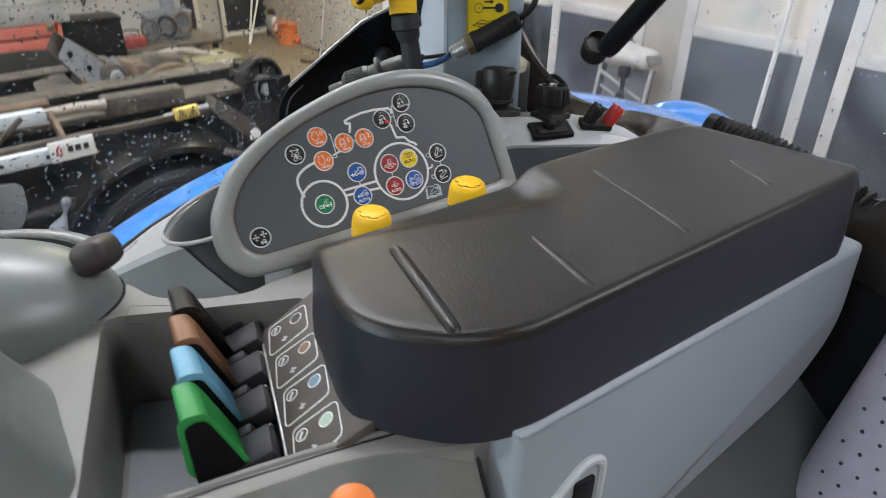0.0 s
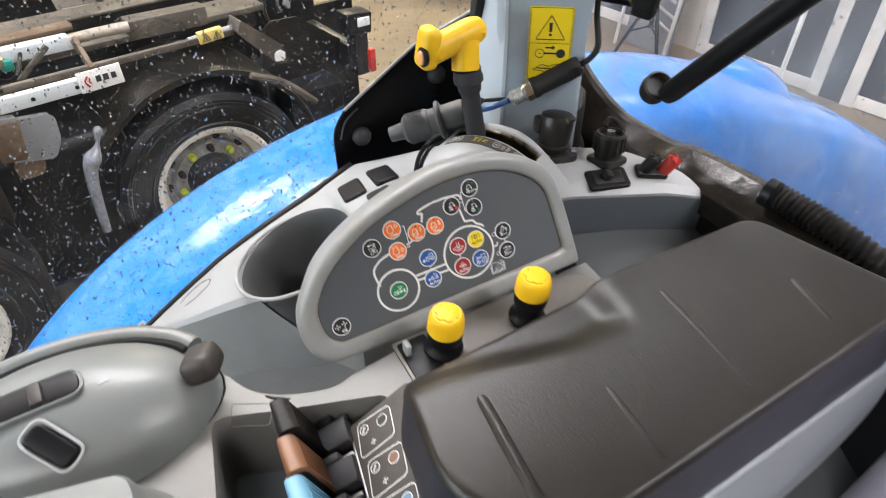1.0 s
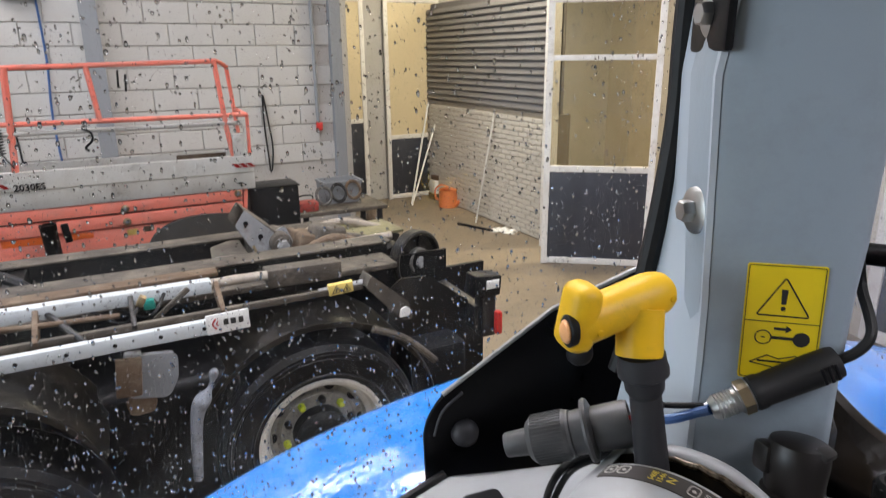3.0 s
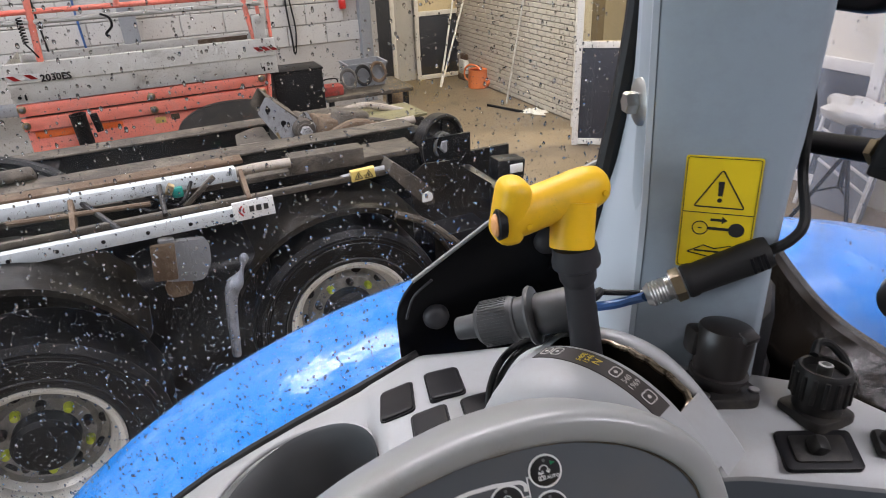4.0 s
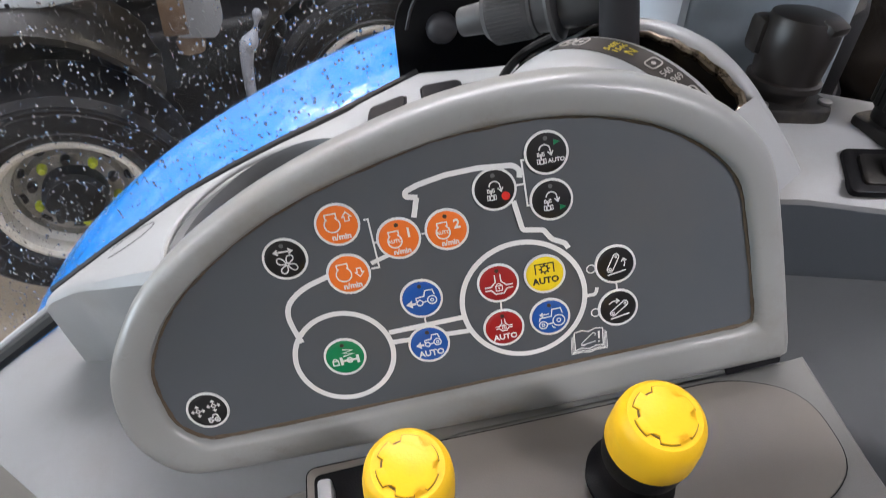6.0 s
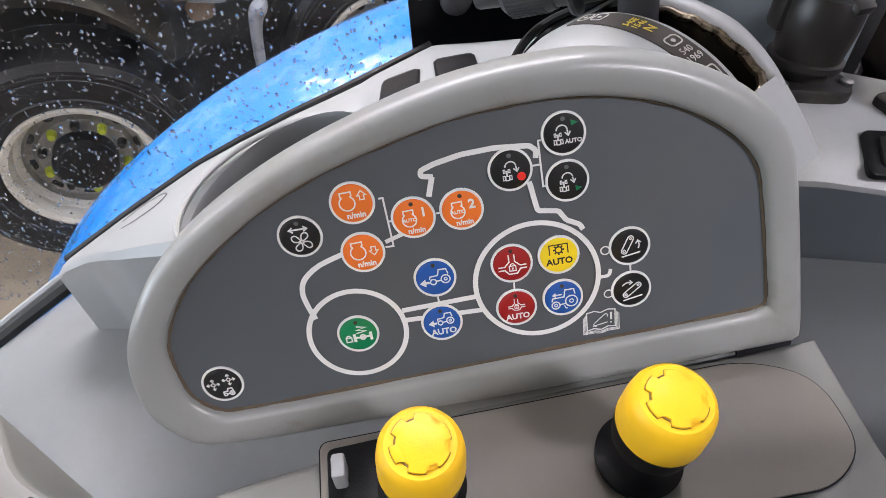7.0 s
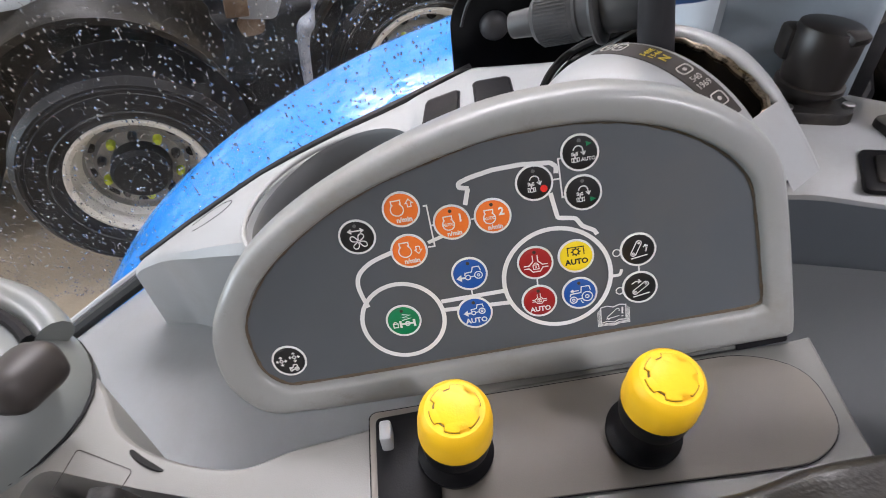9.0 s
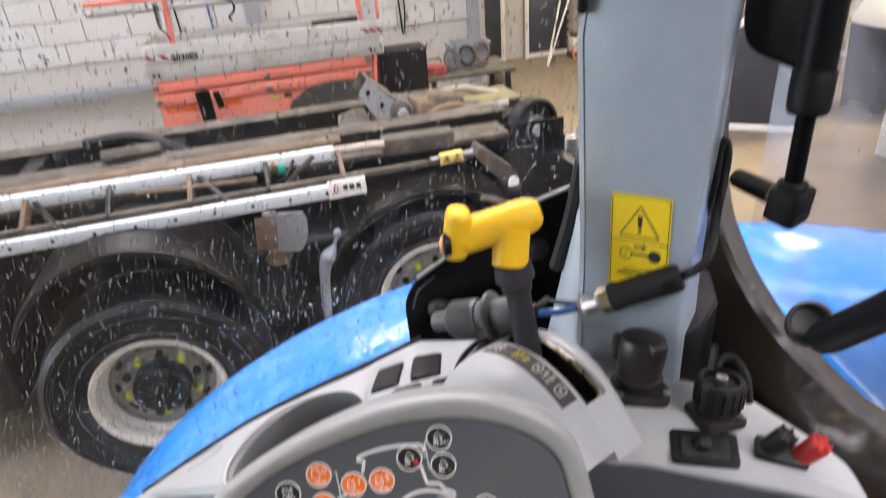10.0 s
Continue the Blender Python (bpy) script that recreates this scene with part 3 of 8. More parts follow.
def fender_console():
    root = thing("fender_console", CAB, (0.2, 0.65, 1.8), "light grey plastic side console with cup holder above the fender", "console")
    bm = bmesh.new()
    es = [-0.063 + 0.643 * i / 120 for i in range(121)]
    top, low = [], []
    for e in es:
        a0, a1 = con_in(e), con_out(e)
        row = []
        for j in range(17):
            s = j / 16
            a = a0 + (a1 - a0) * s
            rim = min(s, 1 - s) * (a1 - a0)
            drop = 0.006 * max(0, 1 - rim / 0.008) ** 2 + 0.004 * max(0, 1 - (e + 0.063) / 0.012) ** 2
            if e > 0.56:
                drop += 0.01 * ((e - 0.56) / 0.025) ** 2
            row.append(bm.verts.new((e, a, con_z(e, a) - drop)))
        top.append(row)
        low.append([bm.verts.new((e, a0 + 0.004, edge_z(e) - 0.17)), bm.verts.new((e, a1, edge_z(e) - 0.17))])
    for i in range(120):
        for j in range(16):
            bm.faces.new((top[i][j], top[i + 1][j], top[i + 1][j + 1], top[i][j + 1]))
        bm.faces.new((top[i][0], low[i][0], low[i + 1][0], top[i + 1][0]))
        bm.faces.new((top[i][16], top[i + 1][16], low[i + 1][1], low[i][1]))
        bm.faces.new((low[i][0], low[i][1], low[i + 1][1], low[i + 1][0]))
    bm.faces.new(top[0] + [low[0][1], low[0][0]])
    bm.faces.new(top[120][::-1] + [low[120][0], low[120][1]])
    body = part("console_body", bm, GREY_LIGHT, root)
    # thin sheet over the console's inner side, carrying its shade as colour
    rows = []
    for i in range(25):
        e = 0.30 + 0.275 * i / 24
        a, z = con_in(e) - 0.0012, con_z(e, con_in(e))
        rows.append([(e, a, z - 0.0085), (e, a - 0.0006, z - 0.02), (e, a, z - 0.05), (e, a + 0.001, edge_z(e) - 0.10)])
    bm = loft(rows, closed=False)
    bmesh.ops.solidify(bm, geom=bm.faces[:], thickness=0.001)
    part("inner_side_shade", bm, CONSOLE_SHADE, root, "inner side of the console, coloured blue-grey for its shade")
    bm = lathe([(0, -0.13), (0.056, -0.13), (0.060, -0.12), (0.0725, 0.03), (0, 0.03)], con_frame(0.137, 0.628) @ pose(0, 0, 0, 0, -6, 0), 48)
    cut(body, [bm])
    m = con_frame(0.137, 0.628) @ pose(0, 0, 0, 0, -6, 0)
    part("cup_mat", lathe([(0, -0.128), (0.055, -0.128), (0.055, -0.124), (0, -0.124)], m, 32), RUBBER, root, "black rubber mat in the cup holder")
    # added lining that darkens the cup wall as shade would
    part("cup_inside_shade", lathe([(0.0545, -0.127), (0.0580, -0.1195), (0.0664, -0.022), (0.0680, -0.004), (0.0702, -0.001)], m, 48), CUP_SHADE, root, "inside of the cup holder, coloured dark for its shade")
    # rim of the cup holder
    m = con_frame(0.137, 0.628, -0.001)
    part("cup_rim", tube([m @ Vector((0.0722 * math.cos(t * math.pi / 24), 0.0722 * math.sin(t * math.pi / 24), 0.0)) for t in range(48)], 0.0022, 8, closed=True), GREY_LIGHT, root)
    # covering cap outline
    m = con_frame(0.028, 0.676, 0.0004, 8)
    part("cap_outline", ribbon([p * 0.001 for p in (Vector(q) for q in spline([(-26, 8), (-10, 15), (8, 14), (18, 4), (12, -8), (-6, -12), (-20, -10)], 6))], 0.0008, 0.0003, m), BLACK, root)
    for e, a in ((0.2255, 0.676), (0.2645, 0.674), (0.243, 0.620), (0.282, 0.618)):
        m = con_frame(e, a, turn=-3)
        pt = part("switch_blank", slab(round_poly([(-0.0135, -0.0240), (0.0135, -0.0240), (0.0135, 0.0240), (-0.0135, 0.0240)], 0.005), -0.003, 0.0022, 0.0015, 2, m), BLACK, root, "black blank switch cover")
        part("gap", slab(round_poly([(-0.0148, -0.0253), (0.0148, -0.0253), (0.0148, 0.0253), (-0.0148, 0.0253)], 0.006), -0.003, 0.0004, 0, 2, m), BLACK, pt)
    return root


fender_console()

# inner wall between console and seat deck
bm = loft([[(-0.36, 0.772, 1.605), (-0.20, 0.772, 1.715), (-0.12, 0.772, 1.768), (-0.06, 0.755, 1.80), (0.02, 0.70, 1.83), (0.15, 0.66, 1.86), (0.28, 0.60, 1.90)],
           [(-0.36, 0.70, 1.66), (-0.20, 0.70, 1.745), (-0.12, 0.69, 1.795), (-0.055, 0.655, 1.822), (0.02, 0.612, 1.855), (0.15, 0.575, 1.90), (0.28, 0.535, 1.94)],
           [(-0.36, 0.58, 1.70), (-0.20, 0.58, 1.77), (-0.12, 0.58, 1.80), (-0.055, 0.575, 1.825), (0.02, 0.57, 1.86), (0.15, 0.56, 1.88), (0.28, 0.51, 1.92)],
           [(-0.36, 0.40, 1.70), (-0.20, 0.40, 1.76), (-0.12, 0.40, 1.765), (-0.055, 0.40, 1.77), (0.02, 0.40, 1.77), (0.15, 0.40, 1.80), (0.28, 0.40, 1.88)],
           [(-0.36, 0.10, 1.68), (-0.20, 0.10, 1.72), (-0.12, 0.10, 1.72), (-0.055, 0.10, 1.72), (0.02, 0.10, 1.72), (0.15, 0.10, 1.74), (0.28, 0.10, 1.77)]], closed=False)
bmesh.ops.solidify(bm, geom=bm.faces[:], thickness=0.004)
single("console_inner_wall", bm, GREY, CAB, "smooth grey plastic wall panel below the side console", "wall panel", kind="structure")
bm = loft([[(0.30, 0.52, 2.010), (0.40, 0.505, 2.016), (0.62, 0.45, 2.006)], [(0.30, 0.46, 2.002), (0.40, 0.46, 2.007), (0.62, 0.42, 1.999)], [(0.30, 0.40, 1.97), (0.40, 0.38, 1.975), (0.62, 0.33, 1.975)], [(0.30, 0.10, 1.80), (0.40, 0.10, 1.80), (0.62, 0.10, 1.83)]], closed=False)
bmesh.ops.solidify(bm, geom=bm.faces[:], thickness=0.004)
single("console_shelf", bm, SHELF, CAB, "blue-grey plastic shelf below the side console", "shelf", kind="structure")

# ---- seat deck with lever tray ----
DECK_TOP = 2.036


def seat_deck():
    root = thing("seat_control_deck", CAB, (0.1, 0.35, 1.9), "grey plastic seat-side control deck with recessed tray", "control console")
    lip = spline([(0.39, 0.437), (0.222, 0.43), (0.188, 0.424), (0.165, 0.417), (0.128, 0.411), (0.103, 0.405), (0.07, 0.414), (0.043, 0.432), (0.021, 0.467), (-0.03, 0.50), (-0.12, 0.53)], 6)
    loop = [Vector((p.x, p.y)) for p in lip] + [Vector(p) for p in ((-0.26, 0.50), (-0.26, 0.222), (-0.05, 0.224), (0.10, 0.214), (0.13, 0.208), (0.176, 0.19), (0.30, 0.23), (0.388, 0.30), (0.388, 0.386))]
    bm = slab(loop, 1.86, DECK_TOP, 0.004, 3)
    body = part("deck_body", bm, DECK, root)
    tray = round_poly([(-0.022, 0.238), (0.098, 0.231), (0.137, 0.226), (0.139, 0.376), (0.046, 0.404), (0.006, 0.418)], [0.02, 0.05, 0.006, 0.006, 0.05, 0.014])
    cut(body, [slab(tray, 1.955, 2.06, 0)])
    part("tray_mat", slab(shrink(tray, 0.004), 1.9552, 1.957, 0), GREY_BLUE, root)
    # lipped edge on the near side of the tray
    part("tray_rim", tube(spline([(-0.026, 0.236, DECK_TOP), (0.05, 0.2325, DECK_TOP), (0.098, 0.2285, DECK_TOP), (0.139, 0.223, DECK_TOP)], 6), 0.0022, 8), DECK, root)
    part("rim_groove", ribbon([(-0.04, 0.2325), (0.05, 0.2285), (0.098, 0.2245), (0.142, 0.219)], 0.0011, 0.0003, pose(0, 0, DECK_TOP + 0.0002), False), BLACK, root)
    part("cover_seam", ribbon(round_poly([(0.0245, 0.4240), (0.0540, 0.4095), (0.0460, 0.3900), (0.0180, 0.4025)], 0.002, 3), 0.0004, 0.0002, pose(0, 0, DECK_TOP + 0.0001), True), SLOT_DARK, root)
    part("edge_slot", slab([(0.0112 * math.cos(k * math.pi / 12), 0.0026 * math.sin(k * math.pi / 12)) for k in range(24)], -0.001, 0.0006, 0, 1, axes((0.82, -0.57, 0), (0.50, 0.72, -0.45), (0.257, 0.369, 0.893), (0.0595, 0.4135, DECK_TOP - 0.0003))), BLACK, root, "small dark slot in the edge")
    # rounded shoulder towards the seat
    rows = []
    for e, a in ((-0.26, 0.2225), (-0.05, 0.2245), (0.05, 0.2185), (0.10, 0.2145), (0.13, 0.2085), (0.155, 0.2065), (0.1777, 0.2055)):
        rows.append([(e, a, DECK_TOP - 0.0005), (e, a - 0.006, DECK_TOP - 0.003), (e, a - 0.016, 2.022), (e, a - 0.026, 2.006), (e, a - 0.032, 1.985), (e, a - 0.035, 1.95), (e, a - 0.035, 1.80)])
    bm = loft(rows, closed=False)
    bmesh.ops.solidify(bm, geom=bm.faces[:], thickness=0.004)
    part("shoulder_cover", bm, GREY_SMOOTH, root)
    # panel carrying the two knobs
    loop = round_poly([(0.165, 0.372), (0.36, 0.372), (0.379, 0.385), (0.379, 0.418), (0.352, 0.431), (0.165, 0.423)], [0.004, 0.01, 0.02, 0.02, 0.02, 0.004])
    part("knob_plate", slab(loop, DECK_TOP - 0.001, DECK_TOP + 0.0016, 0.0008, 2), material("brown_grey_plate", (0.215, 0.195, 0.17), 0.45, vary=0.08, scale=30, bump=0.1, bump_scale=1500), root)
    part("plate_groove", ribbon([(p[0], p[1]) for p in loop], 0.0010, 0.0004, pose(0, 0, DECK_TOP + 0.0004), True), BLACK, root)
    part("front_plate", slab(round_poly([(0.168, 0.375), (0.196, 0.375), (0.196, 0.421), (0.168, 0.419)], 0.003), DECK_TOP + 0.0016, DECK_TOP + 0.003, 0.0006, 2), BLACK, root)
    part("catch", box((0.1735, 0.407, 2.041), (0.0055, 0.010, 0.018), None, 0.0015), GREY_LIGHT, root)
    return root


seat_deck()


def gear_outline(r, n=6):
    out = []
    for i in range(n):
        a = 360 / n * i
        out += circle(0, 0, r, 5, a, a + 360 / n * 0.56)
        out += circle(0, 0, r * 0.80, 4, a + 360 / n * 0.64, a + 360 / n * 0.92)
    return out


def pull_knob(e, a, top):
    root = thing("push_pull_knob", CAB, (e, a, DECK_TOP), "yellow push-pull knob with a notched top on a black collar", "knob", "yellow knobs")
    m = pose(e, a, top, 4, 1.5, 0) @ Matrix.Diagonal((0.88, 0.88, 0.94, 1))
    part("cap", lathe([(0.0172, -0.0215), (0.0182, -0.0205), (0.0178, -0.010), (0.0170, -0.0045), (0.0158, -0.0016), (0.0140, 0.0), (0, 0.0)], m, 48), YELLOW, root)
    part("top_mark", slab(gear_outline(0.0118), -0.0004, 0.0010, 0.0004, 2, m), YELLOW, root)
    # brown lines draw the shadows round the raised teeth
    line = ribbon(gear_outline(0.0120), 0.00022, 0.0003, m, True)
    for i in range(6):
        ribbon(circle(0, 0, 0.0099, 5, 60 * i + 37, 60 * i + 57), 0.0007, 0.0004, m, False, line)
    part("notch_shade_line", line, material("notch_shade_brown", (0.16, 0.09, 0.012), 0.6), root)
    part("collar", lathe([(0.0155, -0.034), (0.017, -0.033), (0.0174, -0.027), (0.0168, -0.0215), (0, -0.0215)], m, 40), BLACK, root)
    part("stem", lathe([(0.019, DECK_TOP - top - 0.001), (0.0195, DECK_TOP - top + 0.003), (0.0165, DECK_TOP - top + 0.006), (0.0135, DECK_TOP - top + 0.010), (0.0135, -0.033), (0.0145, -0.032)], m, 40), BLACK, root)
    return root


pull_knob(0.2054, 0.3941, 2.0837)
pull_knob(0.2908, 0.3913, 2.0924)

# ---- key panel ----
PU, PV = Vector((1.0234, -0.0086, 0.0609)), Vector((-0.0880, 0.4128, 0.9327))
PN = PU.cross(PV).normalized()
PANEL = axes(PU, PV, PN, (0.2472, 0.43496, 2.03751))


def panel_at(u, v, lift=0.0):
    return PANEL @ Matrix.Translation((u * 0.001, v * 0.001, lift * 0.001))


def fillet(pts, r, seg=4):
    """An open line with its corners rounded."""
    pts = [Vector((p[0], p[1])) for p in pts]
    out = [pts[0]]
    for a, b, c in zip(pts, pts[1:], pts[2:]):
        d = min(r, (a - b).length * 0.45, (c - b).length * 0.45)
        p, q = b + (a - b).normalized() * d, b + (c - b).normalized() * d
        for k in range(seg + 1):
            t = k / seg
            out.append(p * (1 - t) ** 2 + b * 2 * t * (1 - t) + q * t * t)
    return [(p.x, p.y) for p in out + [pts[-1]]]


def capsule(x0, y0, x1, y1, r, n=8):
    a = math.degrees(math.atan2(y1 - y0, x1 - x0))
    return circle(x1, y1, r, n, a - 90, a + 90) + circle(x0, y0, r, n, a + 90, a + 270)


def key_panel():
    root = thing("key_panel", CAB, (0.25, 0.44, 2.04), "grey control panel with round coloured keys and white tractor outline", "control panel")
    outer = [(-144, 47), (-147, 30), (-144.5, 14), (-132, -1), (-112, -4), (-73, -4.5), (20, -4), (112, -2), (124, -1), (126.3, 4), (125.4, 24), (123, 58), (119.8, 84), (113, 99), (100, 112), (81.5, 122.8), (61, 129.5), (38, 132.8), (4, 131.2), (-29, 124.2), (-65.5, 112.5), (-98, 97), (-121, 80.5), (-136, 62)]
    inner = [(-128.2, 44), (-128.2, 33), (-126, 22), (-118, 14), (-108, 12.5), (-70, 13), (22, 15.5), (92, 17.4), (107.5, 18.6), (110.6, 22), (110.2, 34), (107.8, 64), (104.6, 82), (93, 96.5), (73, 109), (50, 116), (28, 118.4), (-2, 117.2), (-35, 110.4), (-68, 99.8), (-97, 83.6), (-114, 69.2), (-123, 57), (-126.6, 50)]
    lo, li = spline(outer, 6, True), spline(inner, 6, True)
    cen = Vector((-5, 60))

    def ring(src, n, k=0.0, other=None):
        pts = src if other is None else [s * (1 - k) + o * k for s, o in zip(src, other)]
        return [PANEL @ Vector((p.x * 0.001, p.y * 0.001, n * 0.001)) for p in pts]

    back = [cen + (p - cen) * 0.93 for p in lo]
    loops = [ring(back, -42), ring(lo, -14), ring(lo, -2.5), ring(lo, 0.6, 0.05, li), ring(lo, 2.6, 0.15, li), ring(lo, 3.7, 0.3, li), ring(lo, 4.0, 0.5, li), ring(lo, 3.7, 0.78, li), ring(lo, 2.9, 0.91, li), ring(lo, 1.4, 0.98, li), ring(li, -0.9)]
    part("housing", loft(loops, True, False), GREY_SMOOTH, root)
    face = bmesh.new()
    face.faces.new([face.verts.new(p) for p in ring(li, -0.5)])
    bmesh.ops.triangulate(face, faces=face.faces[:])
    part("key_foil", face, FACE, root, "dark grey key foil", smooth=False)
    # strip that closes the foot of the housing against the deck
    rows = []
    for k in range(20):
        top = PANEL @ Vector((-0.035 + 0.156 * k / 19, -0.0003, -0.006))
        e = top.x
        a = 0.417 + (e - 0.165) * 0.17 if e < 0.222 else 0.4275 + (e - 0.222) * 0.055
        rows.append([(e, a, DECK_TOP + 0.0004), (e, a * 0.4 + top.y * 0.6, DECK_TOP * 0.75 + top.z * 0.25), (top.x, top.y, top.z)])
    foot = loft(rows, closed=False)
    bmesh.ops.solidify(foot, geom=foot.faces[:], thickness=0.002)
    part("foot_strip", foot, GREY_SMOOTH, root)
    grime = material("brown_grime_line", (0.10, 0.075, 0.05), 0.8, vary=0.4, scale=300)
    pts = [PANEL @ Vector((p.x * 0.001, p.y * 0.001, -0.0004)) for p in li]
    part("grime_line", tube(pts, [0.0009 + 0.00018 * math.sin(k * 0.9) + 0.00018 * math.sin(k * 2.3) for k in range(len(pts))], 6, closed=True), grime, root, "brown grime along the foil edge")
    # printed tractor
    ink = ribbon(circle(-55.6, 38.6, 18.9, 64), 2.0, 0.12, PANEL @ Matrix.Scale(0.001, 4), True)

    def line(pts, w=2.0):
        if w > 1 and len(pts) < 12:
            pts = fillet(pts, 1.1)
        ribbon(pts, w, 0.12, PANEL @ Matrix.Scale(0.001, 4), False, ink)

    ribbon(circle(17.4, 48.6, 24.3, 72), 2.0, 0.12, PANEL @ Matrix.Scale(0.001, 4), True, ink)
    line(spline([(-53.8, 73.2), (-63.2, 70.2), (-69.6, 65.7), (-71.9, 60.6), (-71.6, 55.0), (-70.0, 48.0)], 5))
    line([(-36.7, 45.3), (-6.4, 46.0)])
    line([(-36.4, 40.8), (-5.9, 39.6)])
    line([(-36.0, 92.5), (-34.4, 92.5), (-34.4, 73.2), (-37.4, 73.2)], 0.7)
    line([(-37.0, 75.3), (-30.2, 77.3)], 1.6)
    line([(-18.0, 90.1), (-15.6, 97.3)])
    line([(-15.2, 97.3), (-19.5, 98.2), (-19.2, 100.3), (-14, 102.0), (-4, 103.8), (8, 104.2), (20.6, 103.0), (22.8, 100.9), (22.3, 98.0)])
    line([(19.0, 89.5), (20.8, 77.6), (28.6, 76.2), (31.1, 72.0), (36.1, 69.3), (37.2, 67.0)])
    line([(25.0, 104.2), (23.9, 104.2), (23.9, 86.8), (25.1, 86.8)], 0.7)
    line([(20.5, 95.3), (23.9, 95.3)], 0.7)
    line([(-34.4, 83.1), (-32.6, 83.1)], 0.7)
    line([(-16.5, 83.2), (-15.2, 83.2)], 0.7)
    line([(-22.0, 48.8), (-22.0, 45.5)], 0.7)
    line([(8.2, 49.3), (8.0, 46.4)], 0.7)
    line([(54.5, 48.4), (54.5, 45.8)], 0.7)
    line([(41.2, 45.2), (45.4, 45.2), (46.2, 46.2), (46.6, 48.0)], 1.4)
    for v in (56.4, 37.0):
        ribbon(circle(45.0, v, 1.7, 20), 0.5, 0.12, PANEL @ Matrix.Scale(0.001, 4), True, ink)
    # handbook symbol
    line([(35.4, 29.4), (38.5, 30.0), (41.2, 29.0), (44.2, 30.0), (47.2, 29.5), (46.8, 21.6), (43.8, 22.0), (41.0, 20.9), (38.0, 21.8), (35.1, 21.2), (35.4, 29.4)], 0.45)
    for k in range(1, 4):
        line([(35.4 - 0.5 * k, 29.0 - 0.5 * k), (35.0 - 0.5 * k, 21.0 - 0.45 * k), (38.2, 21.2 - 0.5 * k), (41.0, 20.5 - 0.45 * k), (43.8, 21.4 - 0.5 * k), (46.9 + 0.5 * k, 21.2 - 0.45 * k), (47.2 + 0.5 * k, 29.0 - 0.5 * k)], 0.26)
    line(capsule(38.8, 23.6, 43.2, 27.2, 0.8), 0.36)
    line([(37.6, 23.0), (43.8, 24.0)], 0.36)
    line([(45.5, 28.4), (45.3, 25.0)], 0.8)
    line([(45.2, 23.9), (45.2, 23.4)], 0.8)
    part("printed_outline", ink, WHITE_INK, root, "white printed tractor outline", smooth=False)

    def key(name, u, v, mat, strokes, words=(), led=True, ink_mat=None, extra=None):
        m = panel_at(u, v, -0.5)
        k = part("key", lathe([(7.4, 0.0), (7.4, 0.5), (7.0, 0.9), (5.5, 1.15), (0, 1.2)], m @ Matrix.Scale(0.001, 4), 40), mat, root, name)
        bm = lathe([(7.35, 0.3), (7.35, 0.85), (8.15, 0.85), (8.25, 0.3)], m @ Matrix.Scale(0.001, 4), 40)
        part("ring", bm, WHITE_INK, k)
        mm = m @ Matrix.Translation((0, 0, 0.00115)) @ Matrix.Scale(0.001, 4)
        bm = bmesh.new()
        for pts, w, *closed in strokes:
            ribbon(pts, w, 0.15, mm, bool(closed), bm)
        for txt, tx, ty, size in words:
            text_mesh(txt, size, mm @ Matrix.Translation((tx, ty, 0.1)), 0.1, bm, 0.035)
        if len(bm.verts):
            part("symbol", bm, ink_mat or WHITE_INK, k, smooth=False)
        else:
            bm.free()
        if led:
            part("indicator", lathe([(0.85, 0.0), (0.75, 0.2), (0, 0.25)], mm @ Matrix.Translation((0, 5.4, -0.05)), 14), LED_GREY if mat is BLACK_KEY else LED_DARK, k)
        if extra:
            pts, emat = extra
            part("dot", slab(pts, 0, 0.2, 0, 1, mm), emat, k)
        return k

    engine = [([(-1.7 + x, 0.3 + y) for x, y in circle(0, 0, 2.8, 30, 122, 418)], 0.5), ([(-3.2, 2.6), (-3.7, 2.9), (-3.7, 4.4), (0.3, 4.5), (0.3, 3.0), (-0.3, 2.7)], 0.5)]
    small = [([(x * 0.92, y * 0.92 - 0.9) for x, y in pts], w) for pts, w in engine]
    up = [([(3.1, 1.0), (3.1, 2.6), (2.3, 2.6), (3.9, 4.4), (5.5, 2.6), (4.7, 2.6), (4.7, 1.0)], 0.4, 1)]
    down = [([(3.3, 1.9), (3.3, 0.3), (2.5, 0.3), (4.1, -1.5), (5.7, 0.3), (4.9, 0.3), (4.9, 1.9)], 0.4, 1)]
    key("orange round key for raising engine speed", -45.5, 92.5, ORANGE_KEY, engine + up, [("n/min", 0.6, -4.6, 3.1)], False)
    key("orange round key for lowering engine speed", -46.0, 72.7, ORANGE_KEY, engine + down, [("n/min", 0.6, -4.6, 3.1)], False)
    key("orange round key for first automatic engine speed", -25.0, 83.1, ORANGE_KEY, small, [("n/min", 0.4, -5.0, 2.9), ("AUTO", -1.5, -0.7, 1.9), ("1", 3.9, 1.7, 5.0)])
    key("orange round key for second automatic engine speed", -7.0, 83.2, ORANGE_KEY, small, [("n/min", 0.4, -5.0, 2.9), ("AUTO", -1.5, -0.7, 1.9), ("2", 3.9, 1.7, 5.0)])
    fan = []
    for q in range(4):
        ca, sa = math.cos(math.pi / 2 * q), math.sin(math.pi / 2 * q)
        blade = spline([(0.35, 0.35), (0.1, 1.9), (0.8, 3.2), (2.2, 3.3), (2.7, 2.2), (2.0, 1.2)], 4, True)
        fan.append(([(ca * p.x - sa * p.y + 0.3, sa * p.x + ca * p.y - 1.9) for p in blade], 0.5, 1))
